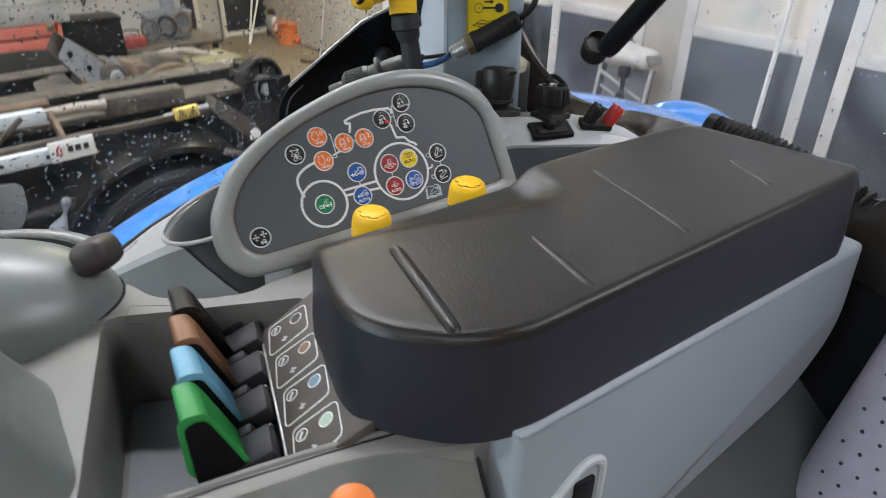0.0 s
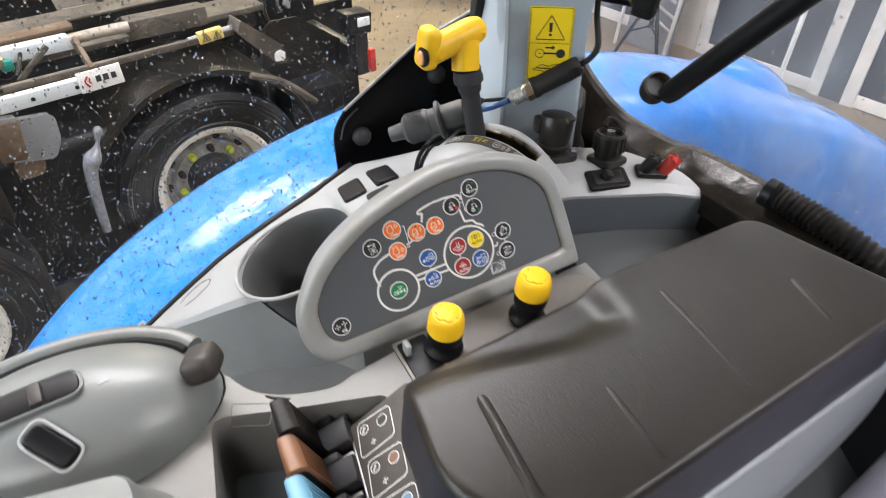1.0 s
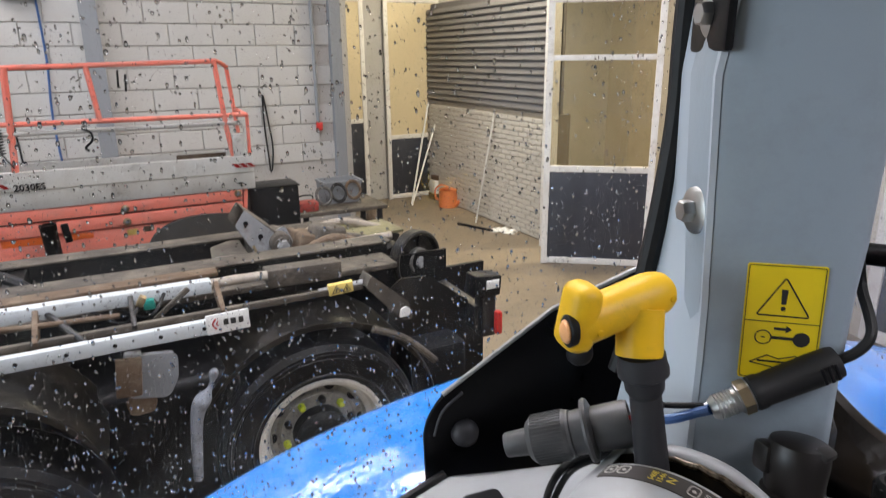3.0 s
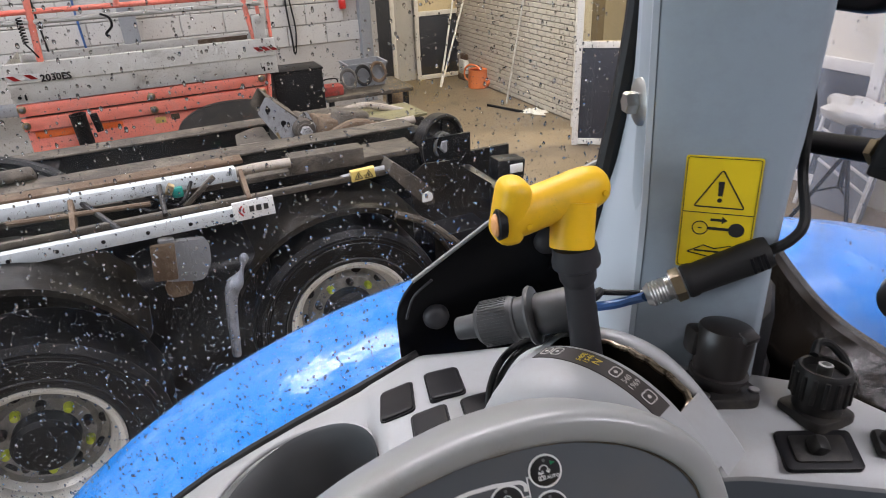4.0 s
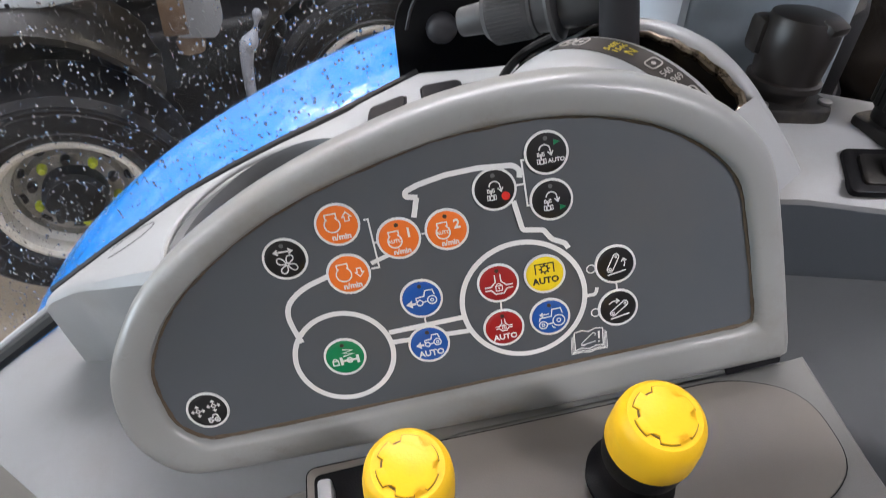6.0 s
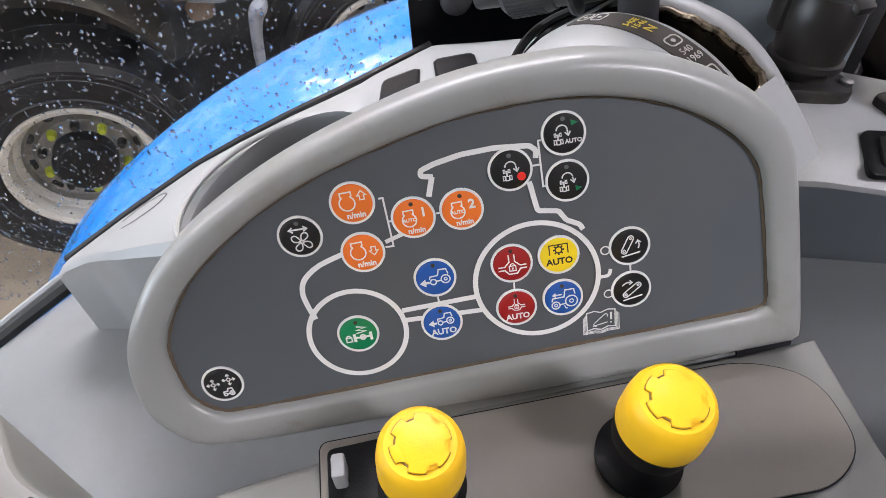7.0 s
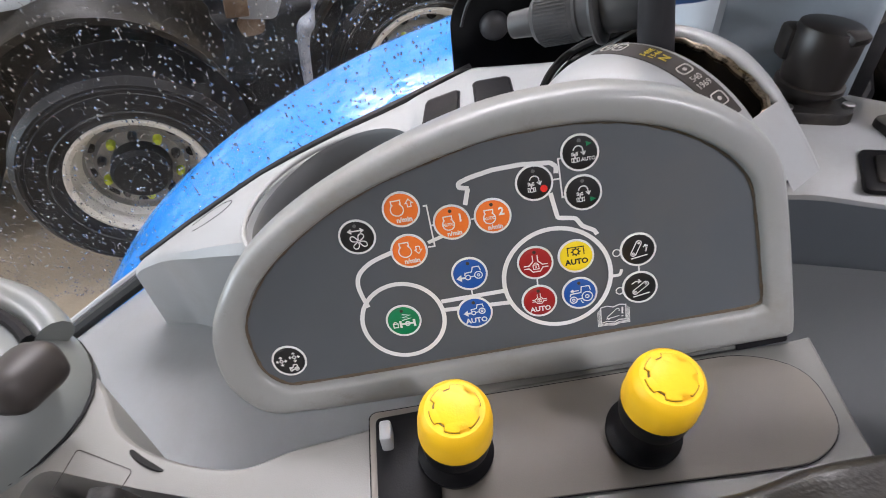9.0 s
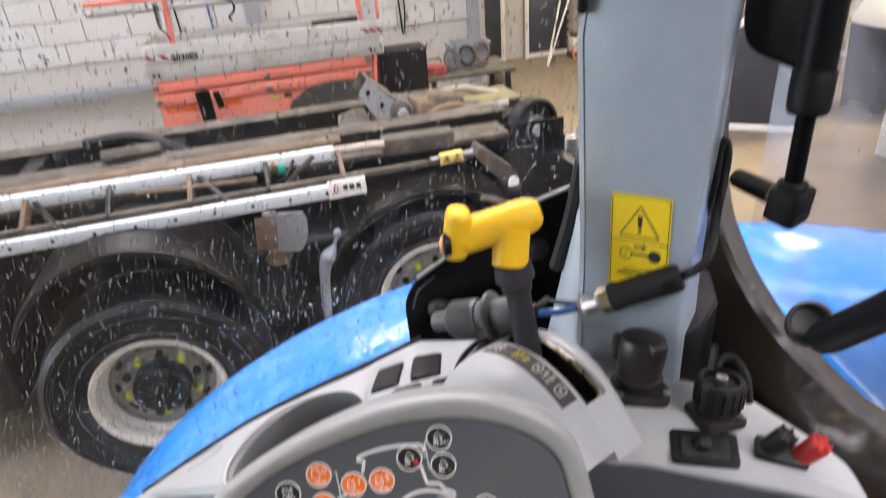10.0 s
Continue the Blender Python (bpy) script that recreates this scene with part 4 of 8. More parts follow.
    fan += [([(-3.0, 3.1), (3.0, 3.1)], 0.6), ([(-1.9, 4.1), (-3.3, 3.1), (-1.9, 2.1)], 0.55), ([(1.9, 4.1), (3.3, 3.1), (1.9, 2.1)], 0.55)]
    key("black round key for the fan", -66.9, 83.0, BLACK_KEY, fan)

    def headland(dx):
        bits = [(circle(dx + 1.7, 1.2, 2.0, 16, 175, 10), 0.5), ([(dx + 3.6, 1.4), (dx + 3.9, -0.6)], 0.5), ([(dx + 2.7, 0.5), (dx + 3.9, -0.8), (dx + 4.7, 0.7)], 0.5)]
        for x, y, w, h in ((-1.5, -0.1, 0.8, 1.5), (1.0, -0.1, 0.8, 1.5), (-1.9, -3.7, 1.0, 2.1), (1.4, -3.7, 1.0, 2.1), (-0.6, -3.9, 1.7, 2.0)):
            x += dx
            bits.append(([(x, y), (x + w, y), (x + w, y + h), (x, y + h)], 0.34, 1))
        bits += [([(dx - 0.7, 0.7), (dx + 1.0, 0.7)], 0.34), ([(dx + 0.15, 0.7), (dx + 0.15, -1.9)], 0.6), ([(dx - 0.9, -2.8), (dx - 0.6, -2.8)], 0.34), ([(dx + 1.1, -2.8), (dx + 1.4, -2.8)], 0.34)]
        return bits[:3] + [([(dx + (x - dx) * 0.74, y * 0.78 - 0.7) for x, y in b[0]], *b[1:]) for b in bits[3:]]

    tri_up = [(2.8, 2.6), (5.2, 3.6), (2.8, 4.7)]
    tri_dn = [(2.7, -4.2), (5.1, -3.2), (2.7, -2.1)]
    key("black round key for automatic headland turning", 33.3, 105.4, BLACK_KEY, headland(-2.4), [("AUTO", 3.2, -3.0, 2.2)], extra=(tri_up, GREEN_KEY))
    key("black round key for playing a headland turn", 33.0, 87.5, BLACK_KEY, headland(-1.7), extra=(tri_dn, GREEN_KEY))
    key("black round key for recording a headland turn", 12.7, 95.2, BLACK_KEY, headland(-1.6), extra=(circle(3.7, -2.9, 1.6, 18), RED_DOT))
    key("yellow round key for automatic power take-off", 26.8, 58.0, YELLOW_KEY, [([(-3.6, 0.6), (-3.6, 4.6), (3.6, 4.6), (3.6, 0.6)], 0.45), (circle(0, 2.4, 1.3, 16), 0.5, 1)] + [([(1.5 * math.cos(q), 2.4 + 1.5 * math.sin(q)), (2.2 * math.cos(q), 2.4 + 2.2 * math.sin(q))], 0.6) for q in [k * math.pi / 4 for k in range(8)]], [("AUTO", 0, -2.6, 3.7)], False, BLACK_INK)
    lock = [([(-5.5, -0.9), (-3.0, -0.9), (-1.1, 1.0), (-1.1, 4.0)], 0.5), ([(5.5, -0.9), (3.0, -0.9), (1.1, 1.0), (1.1, 4.0)], 0.5),
            ([(-5.5, -2.3), (-3.1, -2.3), (-1.6, -4.2), (1.6, -4.2), (3.1, -2.3), (5.5, -2.3)], 0.5), ([(-1.25, -2.9), (1.25, -2.9), (1.25, -0.8), (-1.25, -0.8)], 0.4, 1), (circle(0, -0.7, 0.85, 10, 0, 180), 0.4), ([(0, -2.3), (0, -1.5)], 0.6)]
    key("dark red round key for the differential lock", 8.4, 57.7, RED_KEY, lock)
    key("dark red round key for the automatic differential lock", 7.8, 38.1, RED_KEY, [([(x * 0.62, y * 0.62 + 1.6) for x, y in pts], w * 0.8, *c) for pts, w, *c in lock], [("AUTO", 0, -3.9, 3.4)])

    def tractor(dx, dy, k):
        base = [(circle(-1.2, -0.9, 1.2, 16), 0.5, 1), (circle(3.9, -0.3, 1.8, 20), 0.5, 1), (circle(3.9, -0.3, 0.6, 10), 0.4, 1), ([(-2.5, 0.3), (-2.3, 1.5), (0.9, 1.8), (1.6, 4.2), (4.6, 4.2), (5.2, 1.9)], 0.5), ([(0.1, -0.8), (2.0, -0.6)], 0.5)]
        return [([(x * k + dx, y * k + dy) for x, y in pts], w, *c) for pts, w, *c in base]

    arrow = [([(-2.4, -0.9), (-4.4, -0.9)], 0.9), ([(-5.7, -0.9), (-4.1, 0.3), (-4.1, -2.1)], 0.6, 1), ([(-5.0, -0.9), (-4.3, -0.9)], 0.9)]
    key("blue round key for four-wheel drive", -21.6, 57.2, BLUE_KEY, tractor(0.2, -0.6, 0.95) + [([(x, y - 0.6) for x, y in a[0]], *a[1:]) for a in arrow])
    key("blue round key for automatic four-wheel drive", -22.4, 37.1, BLUE_KEY, tractor(0.3, 0.9, 0.78) + [([(x * 0.85, y * 0.85 + 1.0) for x, y in a[0]], *a[1:]) for a in arrow], [("AUTO", 0.2, -3.9, 3.6)])
    key("blue round key for reverse driving aid", 26.6, 39.0, BLUE_KEY, [(circle(-3.2, -2.9, 1.6, 18), 0.5, 1), (circle(-3.2, -2.9, 0.6, 10), 0.4, 1), (circle(3.2, -1.8, 2.4, 22), 0.5, 1), (circle(3.2, -1.8, 0.8, 10), 0.4, 1), ([(-4.6, -1.0), (-4.2, 0.3), (0.4, 0.5), (0.9, 3.5), (4.4, 3.5), (4.9, 1.2)], 0.5), ([(-1.5, -2.8), (0.7, -2.6)], 0.5), ([(-3.8, 1.7), (-0.4, 1.7)], 0.5), ([(-2.9, 2.5), (-4.0, 1.7), (-2.9, 0.9)], 0.5), ([(0.2, -3.4), (0.6, -4.6), (1.4, -4.9)], 0.4)])
    axle = [([(-1.6, -1.4), (4.6, -1.4)], 0.8), ([(-1.6, 0.4), (-1.6, -3.2)], 1.1), ([(4.8, 0.4), (4.8, -3.2)], 1.1), (circle(1.6, -1.4, 1.0, 14), 0.6, 1), ([(-0.6, 0.6), (3.4, 1.2), (-0.4, 2.0), (3.4, 2.8), (-0.2, 3.6)], 0.5), ([(-5.0, -2.8), (-2.9, -2.8), (-2.9, -0.9), (-5.0, -0.9)], 0.5, 1), (circle(-3.95, -0.8, 0.8, 10, 0, 180), 0.45)]
    key("green round key for the front axle suspension lock", -55.6, 38.4, GREEN_KEY, axle)
    spread = []
    for cx, cy in ((-3.5, 0.5), (2.9, 1.9)):
        spread += [(circle(cx, cy, 0.75, 10), 0.4, 1)]
        for q in range(4):
            c, s = round(math.cos(q * math.pi / 2)), round(math.sin(q * math.pi / 2))
            spread += [([(cx + 1.1 * c, cy + 1.1 * s), (cx + 2.4 * c, cy + 2.4 * s)], 0.4), ([(cx + 1.7 * c - 0.7 * s, cy + 1.7 * s + 0.7 * c), (cx + 2.5 * c, cy + 2.5 * s), (cx + 1.7 * c + 0.7 * s, cy + 1.7 * s - 0.7 * c)], 0.4)]
    key("black round key for the work lamps", -113.0, 26.2, BLACK_KEY, spread + tractor(0.6, -4.3, 0.52), led=False)
    key("black round key for raising the hitch", 54.7, 56.6, BLACK_KEY, [(capsule(-2.4, -1.6, 0.3, 3.4, 1.15), 0.45, 1), (circle(-2.4, -1.6, 0.5, 10), 0.4, 1), (circle(0.3, 3.4, 0.4, 10), 0.35, 1), ([(-3.6, -4.0), (3.9, -2.8)], 0.55), ([(3.2, -1.2), (3.6, 0.4), (3.2, 1.9)], 0.5), ([(2.2, 1.0), (3.1, 2.2), (4.3, 1.3)], 0.5)], led=False)
    key("black round key for lowering the hitch", 54.3, 37.4, BLACK_KEY, [(capsule(-2.4, -1.9, 2.7, 1.8, 1.15), 0.45, 1), (circle(-2.4, -1.9, 0.5, 10), 0.4, 1), (circle(2.7, 1.8, 0.4, 10), 0.35, 1), ([(-3.6, -4.4), (4.2, -3.0)], 0.55), ([(-3.8, 2.4), (-2.0, 3.5), (0.2, 3.4)], 0.5), ([(-0.7, 4.4), (0.4, 3.3), (-0.9, 2.5)], 0.5)], led=False)
    # black strip painted in for the shadow gap at the housing's foot
    part("foot_gap_shade", slab(round_poly([(0.100, -0.0075), (0.1245, -0.0060), (0.1245, -0.0022), (0.100, -0.0030)], 0.001, 2), -0.02, -0.003, 0, 1, PANEL), BLACK, root, "black strip for the shaded gap below the housing")
    return root


key_panel()


# ---- armrest ----
def armrest():
    root = thing("armrest", CAB, (0.32, 0.25, 1.85), "worn dark padded armrest on a grey plastic side cover", "armrest")
    loop = round_poly([(0.120, 0.232), (0.176, 0.176), (0.512, 0.200), (0.476, 0.338), (0.330, 0.342), (0.134, 0.332)], [0.03, 0.035, 0.022, 0.02, 0.03, 0.012], 7)
    def step(v):
        v = min(1.0, max(0.0, v))
        return v * v * (3 - 2 * v)

    def rise(x, y):
        crest = 0.305 - 0.022 * step((x - 0.15) / 0.12)
        return (x - 0.13) * 0.055 - 0.011 * step((y - crest) / 0.028) * (1 - step((x - 0.292) / 0.022))

    # even spacing along the outline
    fine = []
    for i, p in enumerate(loop):
        q = loop[(i + 1) % len(loop)]
        p, q = Vector((p[0], p[1])), Vector((q[0], q[1]))
        n = max(1, int((q - p).length / 0.007))
        fine += [p.lerp(q, k / n) for k in range(n)]
    loop = fine
    big = shrink(loop, -0.003)
    loops = []
    for lp, z in ((big, 2.045), (big, 2.062), (loop, 2.096), (shrink(loop, 0.0006), 2.1070), (shrink(loop, 0.0016), 2.1100), (shrink(loop, 0.0032), 2.1120), (shrink(loop, 0.0055), 2.1128)):
        loops.append([(p[0], p[1], z + rise(p[0], p[1])) for p in lp])
    mid = Vector((0.31, 0.258))
    last = [Vector((p[0], p[1])) for p in shrink(loop, 0.0055)]
    for f in (0.97, 0.93, 0.88, 0.82, 0.76, 0.7, 0.63, 0.56, 0.48, 0.4, 0.3, 0.2, 0.1, 0.02):
        ring = [mid + (p - mid) * f for p in last]
        loops.append([(p.x, p.y, 2.1128 + 0.001 * (1 - f) + rise(p.x, p.y)) for p in ring])
    low = loft(loops[:4], True, False)
    part("cushion_side", low, ARMREST_SIDE, root, "smooth dark side of the cushion")
    top = loft(loops[3:], False, True)
    bmesh.ops.triangulate(top, faces=[f for f in top.faces if len(f.verts) > 4])
    part("cushion_top", top, ARMREST, root, "worn shiny dark cushion top")
    for k, (e0, a0, e1, a1) in enumerate(((0.174, 0.284, 0.166, 0.198), (0.252, 0.252, 0.248, 0.193), (0.345, 0.303, 0.335, 0.206), (0.440, 0.262, 0.429, 0.220))):
        z0, z1 = 2.1130 + rise(e0, 0), 2.1130 + rise(e1, 0)
        r, sink = ((0.0052, 0.0026) if k == 0 else (0.0046, 0.0036))
        part("ridge", tube(spline([(e0, a0, z0 - 0.005), (e0 * 0.9 + e1 * 0.1, a0 * 0.9 + a1 * 0.1, z0 - sink), (e0 * 0.1 + e1 * 0.9, a0 * 0.1 + a1 * 0.9, z1 - sink), (e1, a1, z1 - 0.005)], 5), r, 14), ARMREST, root)
    side = round_poly([(0.180, 2.0525), (0.180, 1.81), (0.2495, 1.846), (0.357, 1.893), (0.485, 1.935), (0.530, 1.985), (0.520, 2.0695)], [0.002, 0.002, 0.02, 0.02, 0.03, 0.03, 0.004], 5)
    m = axes((0.99737, 0.0725, 0), (0, 0, 1), (0.0725, -0.99737, 0), (0, 0.3175, 0))
    part("side_cover", slab(side, 0.0, 0.1605, 0.005, 3, m), GREY_BLUE, root)
    part("cover_seam", tube(spline([(0.1789, 0.2055, 2.0350), (0.1789, 0.1995, 2.0325), (0.1789, 0.1895, 2.0215), (0.1789, 0.1795, 2.0055), (0.1789, 0.1735, 1.985), (0.1789, 0.1705, 1.95), (0.1789, 0.1705, 1.82)], 4), 0.0012, 6), BLACK, root)
    # grip opening with its rim
    grip = round_poly([(0.188, 1.900), (0.252, 1.900), (0.252, 1.996), (0.236, 2.003), (0.188, 1.962)], 0.012, 5)
    rim = m @ Matrix.Translation((0, 0, 0.1606))
    part("grip_rim", tube([rim @ Vector((p.x, p.y, 0.0005)) for p in grip], 0.0035, 8, closed=True), GREY, root)
    part("grip_recess", slab(shrink(grip, 0.004), -0.001, 0.0012, 0, 1, rim), GREY_BLUE, root)
    part("grip_paddle", box(rim @ Vector((0.236, 1.968, 0.002)), (0.016, 0.004, 0.04), None, 0.003), BLACK, root)
    return root


armrest()
single("orange_lever_knob", lathe([(0.004, -0.02), (0.006, -0.004), (0.0135, 0.0), (0.0145, 0.006), (0.012, 0.012), (0.006, 0.0145), (0, 0.015)], pose(0.092, 0.158, 2.068, 20, 0, 0) @ Matrix.Scale(0.78, 4), 24), ORANGE_KNOB, CAB, "small orange plastic knob beside the armrest", "knob")


# ---- hydraulic levers ----
def lever(a, mat, label):
    e0 = 0.036 + (a - 0.27) * 0.138
    root = thing("spool_valve_lever", CAB, (e0 + 0.02, a, 1.96), label, "lever", "hydraulic levers")
    w = 0.0322
    m = axes((1, 0, 0), (0, 0, 1), (0, -1, 0), (e0, a + w / 2, 0))
    cap = round_poly([(-0.0005, 2.026), (-0.0005, 2.0630), (0.0115, 2.0630), (0.0305, 2.013), (0.020, 2.009)], [0.003, 0.004, 0.006, 0.003, 0.003], 4)
    part("cap", slab(cap, 0.0, w, 0.0025, 2, m), mat, root)
    body = round_poly([(0.002, 1.962), (0.0012, 2.060), (0.0105, 2.0608), (0.0285, 2.014), (0.030, 1.962)], [0.003, 0.004, 0.005, 0.004, 0.003], 4)
    part("shank", slab(body, -0.0004, w + 0.0012, 0.001, 1, m), BLACK, root)
    for k in range(7):
        part("grip_line", box((e0 + 0.0214, a - 0.0120 + 0.004 * k, 2.0385), (0.0010, 0.0013, 0.042), Euler((0, radians(-20.8), 0)).to_matrix(), 0.0004), mat, root)
    return root


for a, mat, label in ((0.374, BLACK_DUSTY, "black ribbed hydraulic lever in the tray"), (0.3395, BROWN_LEVER, "brown ribbed hydraulic lever in the tray"), (0.305, BLUE_LEVER, "pale blue ribbed hydraulic lever in the tray"), (0.2705, GREEN_LEVER, "green ribbed hydraulic lever in the tray")):
    lever(a, mat, label)


def lever_labels():
    root = thing("lever_label_plate", CAB, (0.11, 0.29, 2.02), "dark label plate with white outlined lever symbols", "label plate")
    m = axes(Vector((0.86, -0.03, 0.50)).normalized(), Vector((0.15, 0.988, -0.02)).normalized(), Vector((-0.5, 0.09, 0.86)).normalized(), (0.1120, 0.304, 2.031))
    part("plate", slab(round_poly([(-0.021, -0.076), (0.038, -0.083), (0.040, 0.068), (-0.021, 0.068)], 0.004), -0.006, 0.0, 0.001, 2, m), material("brown_grey_label_foil", (0.055, 0.049, 0.042), 0.5, vary=0.12, scale=50, dirt=(0.13, 0.11, 0.09), dirt_amount=0.3, dirt_scale=20), root)
    part("metal_edge", box(m @ Vector((-0.0215, -0.004, -0.001)), (0.0016, 0.140, 0.003), m.to_3x3(), 0.0006), STEEL, root)
    ink, dots = bmesh.new(), []
    dot_mats = (material("black_mark", (0.03, 0.03, 0.03), 0.5), material("brown_mark", (0.2, 0.11, 0.07), 0.5), material("blue_mark", (0.14, 0.24, 0.36), 0.5), material("green_mark", (0.36, 0.46, 0.38), 0.5))
    for k in range(4):
        y = 0.0485 - 0.0362 * k
        ribbon(round_poly([(-0.018, y - 0.0153), (0.015, y - 0.0153), (0.018, y + 0.012), (-0.014, y + 0.0153)], 0.0045), 0.0007, 0.0003, m, True, ink)
        ribbon(circle(0.008, y + 0.004, 0.0046, 20), 0.0006, 0.0003, m, True, ink)
        ribbon(circle(-0.009, y + 0.007, 0.004, 16), 0.0006, 0.0003, m, True, ink)
        ribbon([(-0.011, y + 0.005), (-0.008, y + 0.009)], 0.0012, 0.0003, m, False, ink)
        for dy in (-0.0018, 0.0, 0.0018):
            ribbon([(-0.0065 + abs(dy), y - 0.0085 + dy), (-0.0015 - abs(dy), y - 0.0080 + dy)], 0.0006, 0.0003, m, False, ink)
        part("colour_mark", slab(circle(0.008, y + 0.004, 0.0043, 20), 0, 0.00035, 0, 1, m), dot_mats[k], root)
        a = 0.369 - 0.0355 * k
        e = 0.071 + (a - 0.263) * 0.19
        tip = Euler((0, radians(-24), radians(-9))).to_matrix()
        part("roller_guard", box((e, a, 2.014), (0.028, 0.0245, 0.016), tip, 0.0025), GREY_RUBBER, root)
        part("roller", box((e - 0.004, a + 0.0168, 2.013), (0.019, 0.0085, 0.013), tip, 0.002), GREY_RUBBER, root)
        part("link", box((e + 0.010, a + 0.0145, 2.017), (0.010, 0.0024, 0.004), tip, 0.0008), STEEL, root)
    part("printing", ink, WHITE_INK, root, smooth=False)
    return root


lever_labels()


# ---- hand throttle pod and front box ----
def throttle_pod():
    root = thing("hand_throttle_pod", CAB, (-0.085, 0.455, DECK_TOP), "rounded grey hand throttle housing with a black lever knob", "throttle")
    bm = bmesh.new()
    bmesh.ops.create_uvsphere(bm, u_segments=48, v_segments=24, radius=1, matrix=pose(-0.088, 0.453, 2.034) @ Matrix.Diagonal((0.112, 0.070, 0.058, 1)))
    part("housing", bm, POD, root)
    rim, slot = [], []
    for i in range(25):
        t = radians(20 + 150 * i / 24)
        rim.append((-0.088 + 0.104 * math.cos(t), 0.456 + 0.060 * math.sin(t), 2.056 + 0.010 * math.sin(t)))
        slot.append((-0.088 + 0.097 * math.cos(t), 0.451 + 0.050 * math.sin(t), 2.0645 + 0.0105 * math.sin(t)))
    part("throttle_track", tube(rim, 0.0095, 12), POD, root)
    part("track_slot", tube(slot, 0.0035, 8), BLACK, root)
    part("lever_knob", box((0.013, 0.442, 2.074), (0.028, 0.034, 0.024), Euler((radians(-14), radians(-20), radians(-18))).to_matrix(), 0.009, 4), SLOT_DARK, root, "dark lever knob")
    part("base_seam", tube([(-0.088 + 0.1125 * math.cos(radians(t)), 0.453 + 0.0670 * math.sin(radians(t)), 2.0375) for t in range(0, 360, 10)], 0.001, 6, closed=True), BLACK, root)

    def on_pod(e, a, turn=0.0):
        x, y = (e + 0.088) / 0.112, (a - 0.453) / 0.070
        z = math.sqrt(max(0.01, 1 - x * x - y * y))
        n = Vector((x / 0.112, y / 0.070, z / 0.058)).normalized()
        u = Vector((0, 1, 0)).cross(n).normalized()
        return axes(u, n.cross(u), n, (e, a, 2.034 + 0.058 * z)) @ pose(0, 0, 0, 0, 0, turn)

    m = on_pod(-0.096, 0.447, 4)
    part("rocker_recess", slab(round_poly([(-0.034, -0.011), (0.026, -0.011), (0.026, 0.011), (-0.034, 0.011)], 0.010), -0.008, 0.0012, 0.0006, 2, m), BLACK, root)
    part("recess_rim", tube([m @ Vector((p.x, p.y, 0.0006)) for p in round_poly([(-0.036, -0.0125), (0.028, -0.0125), (0.028, 0.0125), (-0.036, 0.0125)], 0.011)], 0.0015, 6, closed=True), POD, root)
    part("rocker", box(m @ Vector((-0.002, 0.0, 0.002)), (0.009, 0.020, 0.006), m.to_3x3(), 0.002), SLOT_DARK, root)
    m = on_pod(-0.094, 0.409, 36)
    part("push_button", slab(round_poly([(-0.008, -0.018), (0.008, -0.018), (0.008, 0.018), (-0.008, 0.018)], 0.006), -0.006, 0.004, 0.002, 3, m), BLACK, root)
    part("button_rim", tube([m @ Vector((p.x, p.y, 0.001)) for p in round_poly([(-0.0105, -0.0205), (0.0105, -0.0205), (0.0105, 0.0205), (-0.0105, 0.0205)], 0.008)], 0.0013, 6, closed=True), GREY, root)
    m = on_pod(-0.055, 0.442, 10)
    part("embossed_mark", ribbon([(-0.004, 0.0), (0.004, 0.001)], 0.0015, 0.0004, m), GREY_LIGHT, root)
    return root


throttle_pod()


def front_box():
    root = thing("joystick_surround", CAB, (-0.12, 0.31, DECK_TOP), "pale grey plastic joystick surround with a dark recess", "surround")
    outer = round_poly([(-0.24, 0.245), (-0.036, 0.262), (-0.047, 0.358), (-0.24, 0.392)], 0.014, 5)
    hole = round_poly([(-0.23, 0.262), (-0.074, 0.275), (-0.066, 0.338), (-0.23, 0.362)], 0.014, 5)
    base = shrink(outer, -0.02)
    loops = [[(p[0], p[1], DECK_TOP - 0.002) for p in base], [(p[0], p[1], 2.072) for p in shrink(outer, -0.003)], [(p[0], p[1], 2.086) for p in outer], [(p[0], p[1], 2.090) for p in shrink(outer, 0.003)],
             [(p[0], p[1], 2.090) for p in shrink(hole, -0.003)], [(p[0], p[1], 2.087) for p in hole], [(p[0], p[1], 2.045) for p in shrink(hole, 0.004)]]
    bm = loft(loops, False, True)
    bmesh.ops.triangulate(bm, faces=[f for f in bm.faces if len(f.verts) > 4])
    part("surround", bm, POD, root)
    part("recess_floor", slab(shrink(hole, 0.006), 2.045, 2.047, 0), BLACK, root)
    return root


front_box()


# ---- range lever on its quadrant ----
DRUM = axes((0.545, -0.838, 0), (0.838, 0.545, 0), (0, 0, 1), (0.346, 0.573, 2.027))
DRUM_R = 0.090


def drum_top(t):
    """Height of the lever quadrant along its travel t: an arc with a rounded front end and a sloping rear end."""
    if t < -0.052:
        return drum_top(-0.052) - 0.5 * (-0.052 - t) - 900 * (-0.052 - t) ** 3 * 20
    if t > 0.056:
        return drum_top(0.056) - 0.70 * (t - 0.056) - 5.0 * (t - 0.056) ** 2
    return math.sqrt(DRUM_R ** 2 - t * t)


def drum_point(t, d, drop=0.0):
    return DRUM @ Vector((t, d, drum_top(t) - drop))


def drum_rows(profile, t0, t1, n=44, taper=False):
    rows = []
    for d, drop in profile:
        row = []
        for k in range(n + 1):
            t = t0 + (t1 - t0) * k / n
            f = float(np.interp(t, [0.02, 0.10], [1.0, 0.25])) if taper else 1.0
            row.append(drum_point(t, 0.0335 + (d - 0.0335) * f, drop))
        rows.append(row)
    return rows


